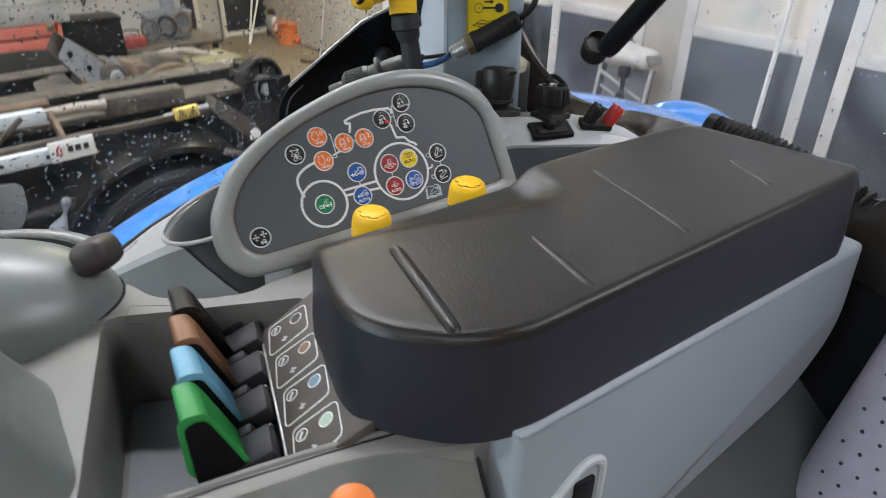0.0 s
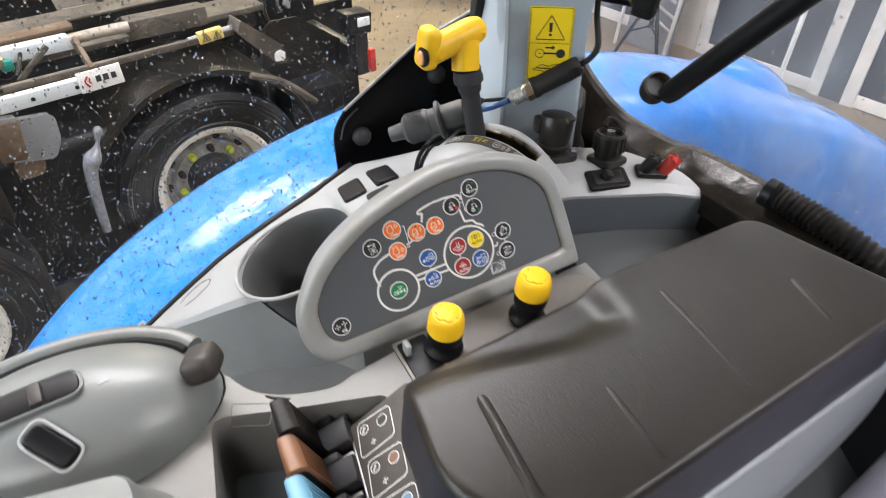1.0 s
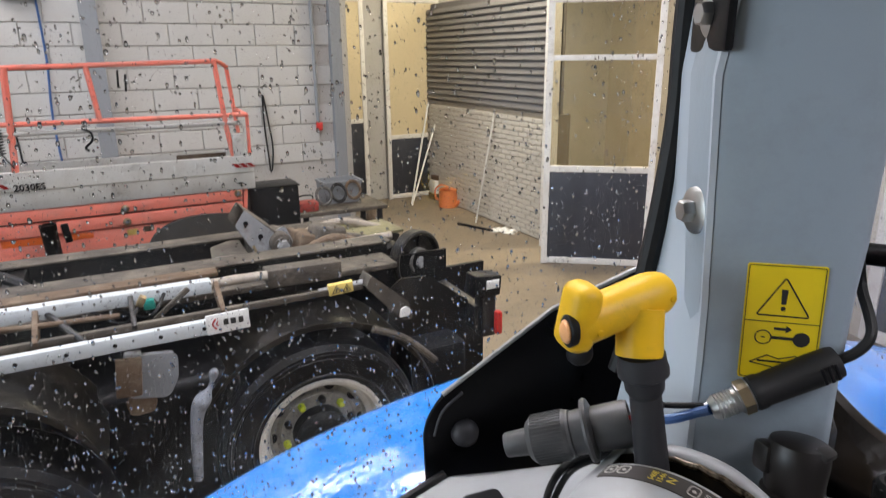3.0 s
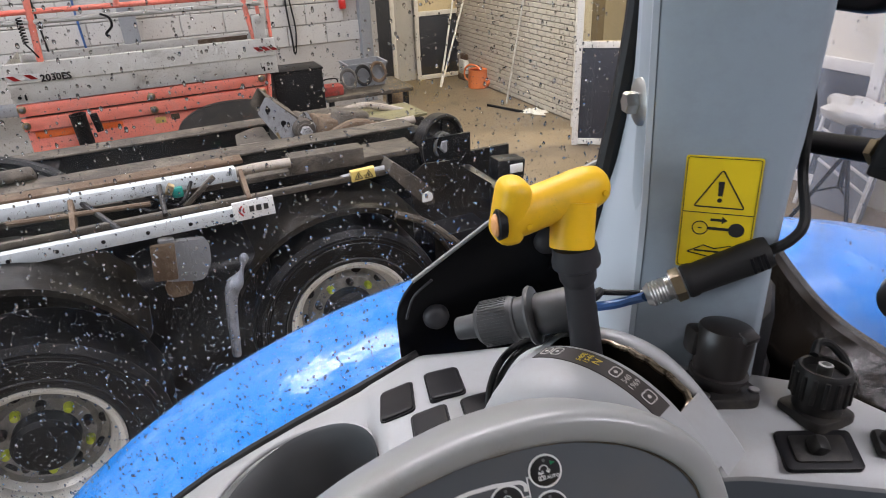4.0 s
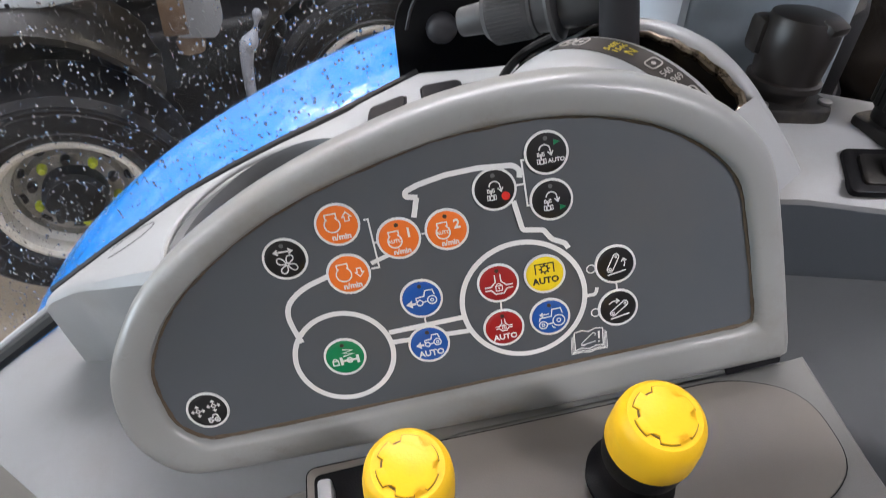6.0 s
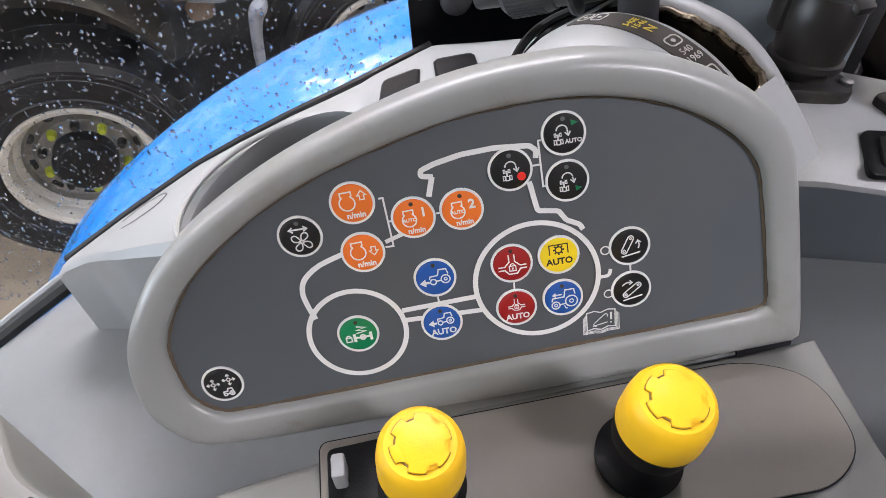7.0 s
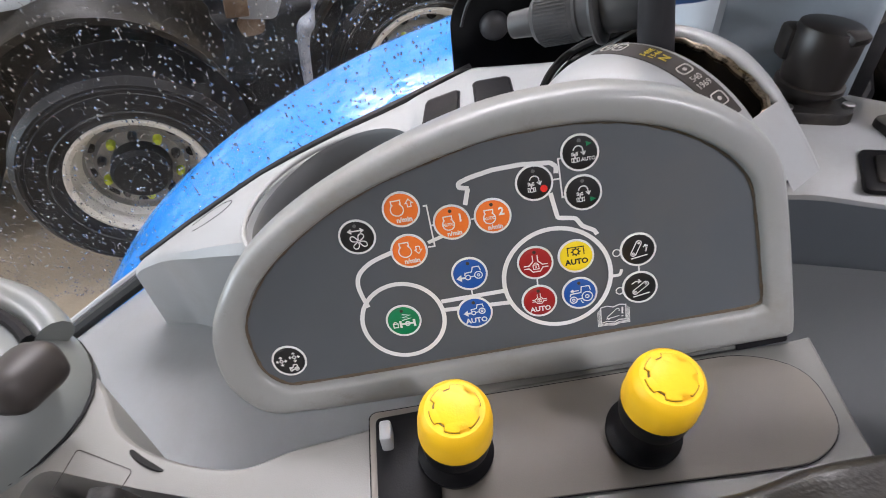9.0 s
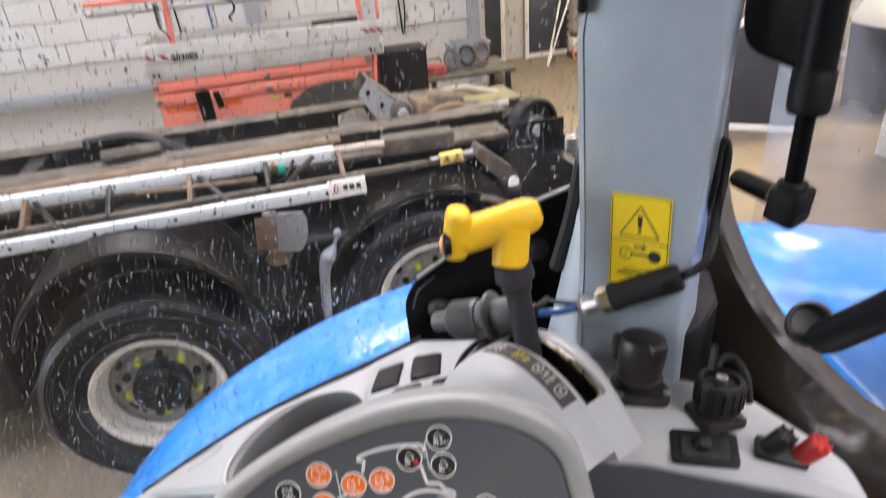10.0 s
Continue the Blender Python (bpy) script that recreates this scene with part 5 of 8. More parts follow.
def quadrant():
    root = thing("quadrant_housing", CAB, (0.35, 0.57, 2.03), "light grey domed lever quadrant with a dark curved scale", "lever housing")
    front = [(-0.064, 0.085), (-0.060, 0.050), (-0.054, 0.030), (-0.046, 0.0165), (-0.036, 0.0080), (-0.026, 0.0030), (-0.016, 0.0006), (-0.0085, 0.0), (0.0100, 0.0), (0.0118, 0.0010), (0.0124, 0.004)]
    part("dome", loft(drum_rows(front, -0.074, 0.082, 60), closed=False), GREY_LIGHT, root, "pale rounded face of the quadrant", sharp=60)
    flange = [(0.0335, 0.0045), (0.0345, 0.0012), (0.0375, 0.0), (0.0430, 0.0006), (0.0480, 0.0035), (0.0520, 0.0095), (0.0550, 0.020), (0.0570, 0.042), (0.0575, 0.08)]
    part("outer_flange", loft(drum_rows(flange, -0.074, 0.087, 64, True), closed=False), GREY_LIGHT, root, sharp=60)
    for t0, t1 in ((0.0525, 0.087), (-0.074, -0.045)):
        part("slot_end", loft(drum_rows([(0.0100, 0.0002), (0.0180, 0.0), (0.0280, 0.0), (0.0360, 0.0002)], t0, t1, 16), closed=False), GREY_LIGHT, root)
    part("end_wall", loft([[drum_point(0.0525, d, drop) for drop in (0.0, 0.004, 0.030)] for d in (0.0118, 0.018, 0.028, 0.0340)], closed=False), SLOT_METAL, root)
    part("scale", loft(drum_rows([(-0.0085, -0.0002), (-0.0080, -0.0007), (0.0075, -0.0007), (0.0080, -0.0002)], -0.046, 0.047, 36), closed=False), SLOT_DARK, root, "dark brown scale with yellow and white marks")

    def on_scale(t, d):
        p = drum_point(t, d, -0.0010)
        du = (drum_point(t + 0.001, d, -0.0010) - p).normalized()
        x = DRUM.to_3x3() @ Vector((0, 1, 0))
        return axes(x, -du, x.cross(-du), p)

    worn_ink = material("worn_white_ink", (0.42, 0.40, 0.37), 0.6, vary=0.3, scale=300)
    worn_yellow = material("worn_yellow_ink", (0.55, 0.42, 0.05), 0.6, vary=0.3, scale=300)
    for txt, t, d, size, mat in (("540E", -0.0125, 0.0, 0.0052, worn_yellow), ("1546", -0.0075, 0.0, 0.0052, worn_yellow), ("N", -0.0010, 0.0005, 0.0080, worn_yellow), ("540", 0.0205, 0.0, 0.0056, worn_ink), ("1969", 0.0260, 0.0, 0.0056, worn_ink)):
        part("scale_figure", text_mesh(txt, size, on_scale(t, d)), mat, root, smooth=False)
    for t, w in ((-0.040, 0.0035), (-0.0315, 0.0035), (0.0125, 0.0032), (0.0365, 0.0040)):
        part("scale_symbol", ribbon(round_poly([(-0.0045, -w), (0.0045, -w), (0.0045, w), (-0.0045, w)], 0.0025), 0.0008, 0.0003, on_scale(t, 0.0), True), worn_ink, root, smooth=False)
        part("scale_dot", slab(circle(0, 0, 0.0013, 10), 0, 0.0003, 0, 1, on_scale(t, 0.0)), worn_ink, root, smooth=False)
    part("slot_floor", loft(drum_rows([(0.0124, 0.0038), (0.0126, 0.028), (0.0160, 0.031), (0.0300, 0.031), (0.0334, 0.028), (0.0335, 0.0043)], -0.05, 0.0535, 30), closed=False), material("oily_brown_slot", (0.014, 0.011, 0.008), 0.4, vary=0.6, scale=90, dirt=(0.10, 0.07, 0.035), dirt_amount=0.3, dirt_scale=60), root)
    edge = [drum_point(-0.022 + 0.068 * k / 22, 0.0322, 0.0050 + 0.0006 * math.sin(1.3 * k)) for k in range(23)]
    edge += [drum_point(0.0500, 0.0300, 0.006), drum_point(0.0515, 0.0260, 0.007), drum_point(0.0518, 0.0200, 0.007)]
    part("slot_edge", tube(edge, [0.0014 + 0.0012 * min(1, k / 10) for k in range(26)], 8), SLOT_METAL, root, "worn brown metal slot edge")
    return root


quadrant()


def range_lever():
    root = thing("range_lever", CAB @ Matrix.Translation((0.0005, -0.001, 0.003)), (0.349, 0.592, 2.11), "yellow T-handled lever with a peach push button on a black stem", "lever")
    foot, neck = Vector((0.3530, 0.6045, 2.096)), Vector((0.341, 0.612, 2.186))
    part("stem", tube([foot, foot.lerp(neck, 0.5), foot.lerp(neck, 0.86)], [0.0110, 0.0102, 0.0097], 20), GREY_RUBBER, root)
    m, length = along(foot, neck)
    part("collar", lathe([(0.0096, 0.059), (0.0122, 0.064), (0.0128, 0.072), (0.0158, 0.074), (0.0160, 0.0785), (0.0150, 0.082), (0.0145, 0.088), (0, 0.088)], m, 28), GREY_RUBBER, root)
    bm = tube(spline([(0.3395, 0.611, 2.182), (0.341, 0.615, 2.196), (0.343, 0.619, 2.210)], 5), 0.0145, 20)
    tube(spline([(0.298, 0.618, 2.205), (0.315, 0.620, 2.2085), (0.335, 0.622, 2.212), (0.352, 0.624, 2.2155), (0.366, 0.625, 2.219)], 4), [0.0135, 0.0142, 0.0145, 0.0145, 0.0145, 0.0142, 0.0142, 0.0145, 0.0148, 0.0148, 0.0150, 0.0150, 0.0148, 0.0142, 0.0130, 0.0112, 0.008][:17], 20, bm)
    part("handle", bm, YELLOW, root)
    # thumb end, taller than the grip
    part("thumb_end", box((0.2995, 0.6175, 2.2105), (0.020, 0.026, 0.043), Euler((radians(4), radians(8), radians(4))).to_matrix(), 0.0085, 4), YELLOW, root)
    mb = axes(Vector((-0.02, -0.7, 0.15)).normalized(), Vector((0, 0.2, 1)).normalized(), Vector((-0.92, -0.36, 0.02)).normalized(), (0.2905, 0.611, 2.2050))
    part("button_ring", lathe([(0.0098, -0.004), (0.0098, 0.0015), (0.0085, 0.0025), (0.0070, 0.0022)], mb, 24), BLACK, root)
    part("push_button", lathe([(0.0072, 0.0), (0.0072, 0.003), (0.006, 0.0048), (0.003, 0.0058), (0, 0.006)], mb, 24), PEACH, root, "peach push button")
    for p in ((0.308, 0.605, 2.2035), (0.360, 0.6105, 2.217)):
        part("rivet", lathe([(0.0022, 0.0), (0.0018, 0.0008), (0, 0.001)], axes((1, 0, 0), (0, 0, 1), (0, -1, 0.1), p), 12), YELLOW, root)
    return root


range_lever()


def plug():
    root = thing("cable_plug", CAB, (0.31, 0.65, 2.07), "dark grey ribbed cable plug lying on the console", "plug")
    m, length = along((0.2772, 0.671, 2.0945), (0.350, 0.633, 2.122))
    m = m @ Matrix.Diagonal((0.95, 0.95, 1.08, 1))
    part("tail", lathe([(0, 0), (0.0085, 0.0), (0.0092, 0.001), (0.0102, 0.016), (0.015, 0.018)], m, 28), PLUG_GREY, root)
    part("ribbed_nut", lathe([(0.0140, 0.0165), (0.0176, 0.020), (0.0182, 0.042), (0.0170, 0.044)], m, 40), PLUG_GREY, root)
    for k in range(44):
        t = 2 * math.pi * k / 44
        part("rib", box(m @ Vector((0.0183 * math.cos(t), 0.0183 * math.sin(t), 0.031)), (0.0007, 0.0008, 0.022), m.to_3x3().normalized() @ Matrix.Rotation(t, 3, "Z"), 0, 1), PLUG_GREY, root)
    part("flange", lathe([(0.0172, 0.043), (0.0172, 0.0455), (0.0160, 0.0460), (0.0165, 0.054), (0.0225, 0.0545), (0.0235, 0.0562), (0.0225, 0.058), (0.0165, 0.060)], m, 36), PLUG_GREY, root)
    part("shell", lathe([(0.0155, 0.059), (0.0165, 0.061), (0.0170, 0.080), (0.0160, 0.083), (0.0138, 0.083), (0.0130, 0.066), (0, 0.066)], m, 32), PLUG_GREY, root)
    part("red_wire", tube(spline([m @ Vector((0.004, 0.0, 0.066)), m @ Vector((0.003, 0.002, 0.083)), m @ Vector((0.006, 0.003, 0.094))], 5), 0.0016, 6), RED_PLASTIC, root, "thin red wire end")
    return root


plug()
cords = tube(spline([(0.283, 0.610, 2.028), (0.286, 0.622, 2.050), (0.292, 0.635, 2.064), (0.304, 0.648, 2.074), (0.322, 0.658, 2.080), (0.348, 0.652, 2.094), (0.370, 0.636, 2.120)], 6), 0.0028, 8)
tube(spline([(0.287, 0.607, 2.028), (0.290, 0.617, 2.049), (0.295, 0.631, 2.063), (0.308, 0.645, 2.071), (0.325, 0.655, 2.077), (0.350, 0.649, 2.090), (0.372, 0.640, 2.122)], 6), 0.0024, 8, cords)
single("twisted_black_cord", cords, RUBBER, CAB, "pair of thin black twisted cords on the console", "cord")


def lead():
    root = thing("lead_with_fitting", CAB, (0.43, 0.60, 2.13), "black rubber cable boot with a metal fitting and blue wires", "cable")
    a, b = Vector((0.3965, 0.6085, 2.1385)), Vector((0.4745, 0.5825, 2.1775))
    m, length = along(a, b)
    thread = [(0, 0.0), (0.0062, 0.0)]
    for k in range(6):
        thread += [(0.0088, 0.004 + 0.0021 * k), (0.0080, 0.0050 + 0.0021 * k)]
    part("metal_thread", lathe(thread + [(0.0084, 0.018), (0.0100, 0.0185), (0.0100, 0.0275), (0.006, 0.028)], m, 24), STEEL, root)
    part("brass_nut", lathe([(0.0080, 0.0190), (0.0116, 0.0195), (0.0116, 0.026), (0.0080, 0.0265)], m, 6), BRASS, root)
    part("metal_clip", box(m @ Vector((0.004, 0, 0.004)), (0.003, 0.006, 0.013), m.to_3x3(), 0.001), STEEL, root)
    part("boot", lathe([(0, 0.027), (0.0118, 0.027), (0.0130, 0.0285), (0.0130, 0.033), (0.0120, 0.035), (0.0124, 0.064), (0.0126, 0.067), (0.0122, 0.080), (0.0112, 0.0835), (0, 0.084)], m @ Matrix.Diagonal((0.9, 0.9, 1, 1)), 28), RUBBER, root)
    for k in range(3):
        part("boot_slot", box(m @ Vector((-0.0108, 0.0, 0.070 + 0.0042 * k)), (0.0012, 0.012, 0.0022), m.to_3x3(), 0.0005), BLACK, root)
    part("cable", tube(spline([m @ Vector((0, 0, 0.082)), (0.477, 0.578, 2.184), (0.4860, 0.580, 2.196), (0.4985, 0.603, 2.216), (0.5075, 0.617, 2.240), (0.5090, 0.620, 2.258), (0.5055, 0.620, 2.268), (0.5015, 0.618, 2.258), (0.4995, 0.615, 2.235), (0.5000, 0.626, 2.205), (0.503, 0.65, 2.17)], 6), 0.0034, 10), RUBBER, root)
    part("blue_wire", tube(spline([(0.366, 0.626, 2.125), (0.380, 0.622, 2.127), (0.391, 0.618, 2.131), a], 5), 0.0036, 8), BLUE_WIRE, root)
    part("black_wire", tube(spline([(0.372, 0.634, 2.132), (0.383, 0.626, 2.134), (0.393, 0.619, 2.136), (0.403, 0.614, 2.136)], 5), 0.0022, 8), RUBBER, root)
    part("wire_bundle", tube(spline([(0.366, 0.640, 2.118), (0.374, 0.634, 2.132), (0.369, 0.626, 2.134), (0.362, 0.630, 2.126)], 5), 0.003, 8), RUBBER, root)
    return root


lead()


# ---- sockets and switches on the console ----
def power_socket():
    root = thing("power_socket", CAB, (0.437, 0.575, 2.06), "black capped power socket bolted on the console", "socket")
    m = con_frame(0.435, 0.571, 0.0, -8)
    part("flange", slab(round_poly([(-0.022, -0.021), (0.020, -0.023), (0.027, -0.008), (0.022, 0.018), (-0.018, 0.020)], 0.008), -0.002, 0.006, 0.002, 2, m), BLACK_DUSTY, root)
    part("barrel", lathe([(0.0150, 0.005), (0.0152, 0.012), (0.0172, 0.014), (0.0190, 0.034), (0.0190, 0.044), (0.0172, 0.049), (0.010, 0.051), (0, 0.051)], m, 28), SMOKED, root, "smoked brown socket cap")
    part("cap_rim", lathe([(0.0165, 0.0125), (0.0195, 0.013), (0.0195, 0.016), (0.0172, 0.017)], m, 28), SMOKED, root)
    part("hinge_lug", box(m @ Vector((-0.016, 0.008, 0.036)), (0.012, 0.016, 0.020), m.to_3x3(), 0.004), SMOKED, root)
    part("lift_tab", box(m @ Vector((0.008, -0.013, 0.047)), (0.016, 0.010, 0.007), m.to_3x3() @ Euler((0.4, 0, 0.5)).to_matrix(), 0.003), SMOKED, root)
    for x, y in ((0.0215, -0.011), (-0.0165, -0.0165)):
        part("screw", lathe([(0.0035, 0.005), (0.0035, 0.0075), (0.002, 0.008), (0, 0.0075)], m @ Matrix.Translation((x, y, 0)), 12), STEEL, root)
    return root


def round_connector():
    root = thing("round_connector", CAB, (0.485, 0.545, 2.06), "black ribbed round connector with its cap strap", "connector")
    m = con_frame(0.4845, 0.534, 0.0, 10)
    part("flange", slab(round_poly([(-0.0185, -0.0175), (0.0185, -0.0175), (0.0185, 0.0175), (-0.0185, 0.0175)], 0.008), -0.002, 0.005, 0.002, 2, m), BLACK_DUSTY, root)
    part("barrel", lathe([(0.0150, 0.004), (0.0150, 0.012), (0.0172, 0.013), (0.0172, 0.032), (0.0155, 0.0345), (0.0135, 0.0345), (0.0130, 0.029), (0, 0.029)], m, 32), BLACK_DUSTY, root)
    for k in range(16):
        t = 2 * math.pi * k / 16
        part("rib", box(m @ Vector((0.0175 * math.cos(t), 0.0175 * math.sin(t), 0.0225)), (0.002, 0.0028, 0.018), m.to_3x3() @ Matrix.Rotation(t, 3, "Z"), 0.0006, 1), BLACK_DUSTY, root)
    part("core", lathe([(0.0045, 0.028), (0.0045, 0.036), (0.003, 0.0365), (0.0026, 0.034), (0, 0.034)], m, 16), STEEL, root)
    part("strap", tube([m @ Vector(p) for p in spline([(0.004, 0.012, 0.036), (0.012, 0.016, 0.041), (0.020, 0.013, 0.040), (0.024, 0.002, 0.030), (0.024, -0.006, 0.012)], 5)], 0.0028, 8), RUBBER, root)
    return root


def toggle():
    root = thing("rocker_switch", CAB, (0.475, 0.512, 2.06), "black rocker switch in a rectangular plate", "switch")
    m = con_frame(0.466, 0.508, 0.0, -16)
    part("plate", slab(round_poly([(-0.0235, -0.0135), (0.0235, -0.0135), (0.0235, 0.0135), (-0.0235, 0.0135)], 0.004), -0.001, 0.003, 0.001, 2, m), BLACK, root)
    part("inner_frame", slab(round_poly([(-0.017, -0.009), (0.017, -0.009), (0.017, 0.009), (-0.017, 0.009)], 0.003), 0.003, 0.0048, 0.0008, 2, m), BLACK_DUSTY, root)
    part("rocker", box(m @ Vector((-0.002, 0.0, 0.008)), (0.010, 0.011, 0.010), m.to_3x3() @ Euler((0, radians(24), 0)).to_matrix(), 0.0025), BLACK_DUSTY, root)
    return root


def fuse_pair():
    root = thing("fuse_connectors", CAB, (0.53, 0.49, 2.06), "black and red fuse connectors side by side", "connector")
    m = con_frame(0.516, 0.495, 0.0, -24)
    part("foot", box(m @ Vector((0, 0, 0.003)), (0.036, 0.018, 0.008), m.to_3x3(), 0.003), BLACK_DUSTY, root)
    for x, mat in ((-0.009, BLACK_DUSTY), (0.0125, RED_PLASTIC)):
        mm = m @ Matrix.Translation((x, 0, 0.004)) @ pose(0, 0, 0, 0, 18, 0)
        p = part("body", lathe([(0.0075, 0.0), (0.0078, 0.020), (0.0065, 0.022), (0, 0.022)], mm, 20), mat, root, "red fuse body" if x > 0 else "black fuse body")
        for k in range(6):
            t = 2 * math.pi * k / 6
            part("tooth", box(mm @ Vector((0.0055 * math.cos(t), 0.0055 * math.sin(t), 0.022)), (0.005, 0.0024, 0.004), mm.to_3x3() @ Matrix.Rotation(t, 3, "Z"), 0.0008, 1), mat, p)
    return root


power_socket()
round_connector()
toggle()
fuse_pair()


# ---- rear pillar ----
def pillar():
    root = thing("cab_pillar", CAB, (0.44, 0.62, 1.95), "blue-grey painted steel cab pillar with bolts", "pillar", kind="structure")
    face_t, face_n = Vector((0.818, -0.575, 0)), Vector((-0.575, -0.818, 0))
    side_t = Vector((0.25, 0.968, 0)).normalized()

    def outline(z, left, right):
        a = Vector((0.4419, 0.6072, z))
        p_l, p_r = a + face_t * left, a + face_t * right
        return [p_r - face_t * 0.004, p_r - face_t * 0.0012 - face_n * 0.0011, p_r - face_n * 0.004 + face_t * 0.001, p_r + Vector((0.030, 0.041, 0)), p_r + Vector((0.020, 0.075, 0)), p_l + side_t * 0.10 + Vector((0.02, 0.0, 0)), p_l + side_t * 0.034, p_l + side_t * 0.004 - face_t * 0.0015, p_l + face_t * 0.004 + face_n * 0.0002]

    zs = [(1.93, -0.046, 0.040), (2.10, -0.046, 0.039), (2.16, -0.046, 0.038), (2.22, -0.048, 0.039), (2.25, -0.049, 0.041), (2.35, -0.053, 0.0425), (2.42, -0.044, 0.047), (2.60, -0.02, 0.07), (2.95, 0.03, 0.12)]
    part("pillar_body", loft([outline(*z) for z in zs]), PILLAR, root)
    # flank reaching out to the window, flaring at its foot; lit-side brightness is in its colour
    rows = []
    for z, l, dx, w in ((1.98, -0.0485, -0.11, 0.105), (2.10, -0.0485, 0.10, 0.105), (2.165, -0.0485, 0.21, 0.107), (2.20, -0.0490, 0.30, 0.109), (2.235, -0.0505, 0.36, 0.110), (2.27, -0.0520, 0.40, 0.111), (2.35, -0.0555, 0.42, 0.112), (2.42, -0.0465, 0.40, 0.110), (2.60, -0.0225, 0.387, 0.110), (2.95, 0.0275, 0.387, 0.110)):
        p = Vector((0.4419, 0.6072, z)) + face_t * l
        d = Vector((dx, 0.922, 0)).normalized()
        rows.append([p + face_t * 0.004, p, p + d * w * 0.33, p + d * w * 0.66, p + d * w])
    part("flank", loft(rows, closed=False), PILLAR_LIT, root, "flank of the pillar, coloured lighter as its lit side")

    def bolt(z, l, w):
        p = Vector((0.4419, 0.6072, z)) + face_t * l + Vector((0.387, 0.922, 0)) * w
        m = along(p, p + Vector((-0.96, 0.12, 0.0)))[0]
        b = part("bolt", lathe([(0, 0.004), (0.0078, 0.004), (0.0078, 0.011), (0.0066, 0.0125), (0, 0.0125)], m, 6), STEEL, root, "hexagon bolt with a washer")
        part("washer", lathe([(0.0160, 0.0), (0.0160, 0.0022), (0.0150, 0.003), (0.0095, 0.0045), (0, 0.0045)], m, 28), STEEL, b)

    bolt(2.262, -0.0530, 0.020)
    bolt(2.388, -0.0510, 0.030)
    p = Vector((0.4419, 0.6072, 2.40)) + face_t * -0.050 + Vector((0.387, 0.922, 0)) * 0.035
    part("hinge_bracket", box(p + Vector((-0.002, 0.0, 0.022)), (0.006, 0.085, 0.115), Euler((0, 0, radians(-22.8))).to_matrix(), 0.003), BLACK, root)
    return root


pillar()


def sticker():
    root = thing("warning_sticker", CAB, (0.44, 0.608, 2.155), "yellow warning sticker with a black triangle and key symbol", "sticker")
    x, y = Vector((0.818, -0.575, 0.024)).normalized(), Vector((0.015, 0.0, 1)).normalized()
    z = x.cross(y).normalized()
    m = axes(x, z.cross(x), z, Vector((0.4413, 0.60635, 2.1948)))
    w, h = 0.0231, 0.0403
    part("backing", slab(round_poly([(-w, -h), (w, -h), (w, h), (-w, h)], 0.002), 0.0, 0.0006, 0, 2, m), STICKER, root)
    ink = ribbon(round_poly([(-w + 0.0012, -h + 0.0012), (w - 0.0012, -h + 0.0012), (w - 0.0012, h - 0.0012), (-w + 0.0012, h - 0.0012)], 0.0015), 0.0004, 0.0003, m @ Matrix.Translation((0, 0, 0.0006)), True)
    up = m @ Matrix.Translation((0, 0, 0.0006))
    ribbon([(-w + 0.001, 0.0012), (w - 0.001, 0.0012)], 0.0005, 0.0003, up, False, ink)
    ribbon(round_poly([(-0.0155, 0.0055), (0.0155, 0.0055), (0, 0.0315)], 0.002), 0.0009, 0.0003, up, True, ink)
    slab([(-0.0014, 0.0135), (0.0014, 0.0135), (0.0019, 0.0235), (-0.0019, 0.0235)], 0, 0.0003, 0, 1, up, ink)
    slab(circle(0, 0.0105, 0.0015, 12), 0, 0.0003, 0, 1, up, ink)
    # key and arrow
    ribbon(circle(-0.010, -0.010, 0.0048, 18), 0.0007, 0.0003, up, True, ink)
    ribbon([(-0.0112, -0.010), (-0.0088, -0.010)], 0.0007, 0.0003, up, False, ink)
    ribbon([(-0.0052, -0.0098), (0.0085, -0.0098)], 0.0019, 0.0003, up, False, ink)
    slab(circle(0.0125, -0.0098, 0.0050, 18), 0, 0.0003, 0, 1, up, ink)
    ribbon([(-0.004, -0.0035), (0.0035, -0.0035)], 0.0018, 0.0003, up, False, ink)
    slab([(0.003, -0.0062), (0.0065, -0.0035), (0.003, -0.0008)], 0, 0.0003, 0, 1, up, ink)
    # handbook
    ribbon([(-0.0165, -0.0285), (-0.0065, -0.0225), (0.0005, -0.0245), (0.0105, -0.0215), (0.0145, -0.0275), (0.003, -0.0325), (-0.004, -0.0305), (-0.0165, -0.0285)], 0.0007, 0.0003, up, False, ink)
    ribbon([(-0.012, -0.0268), (0.010, -0.0268)], 0.0012, 0.0003, up, False, ink)
    part("print", ink, BLACK_INK, root, smooth=False)
    return root


sticker()


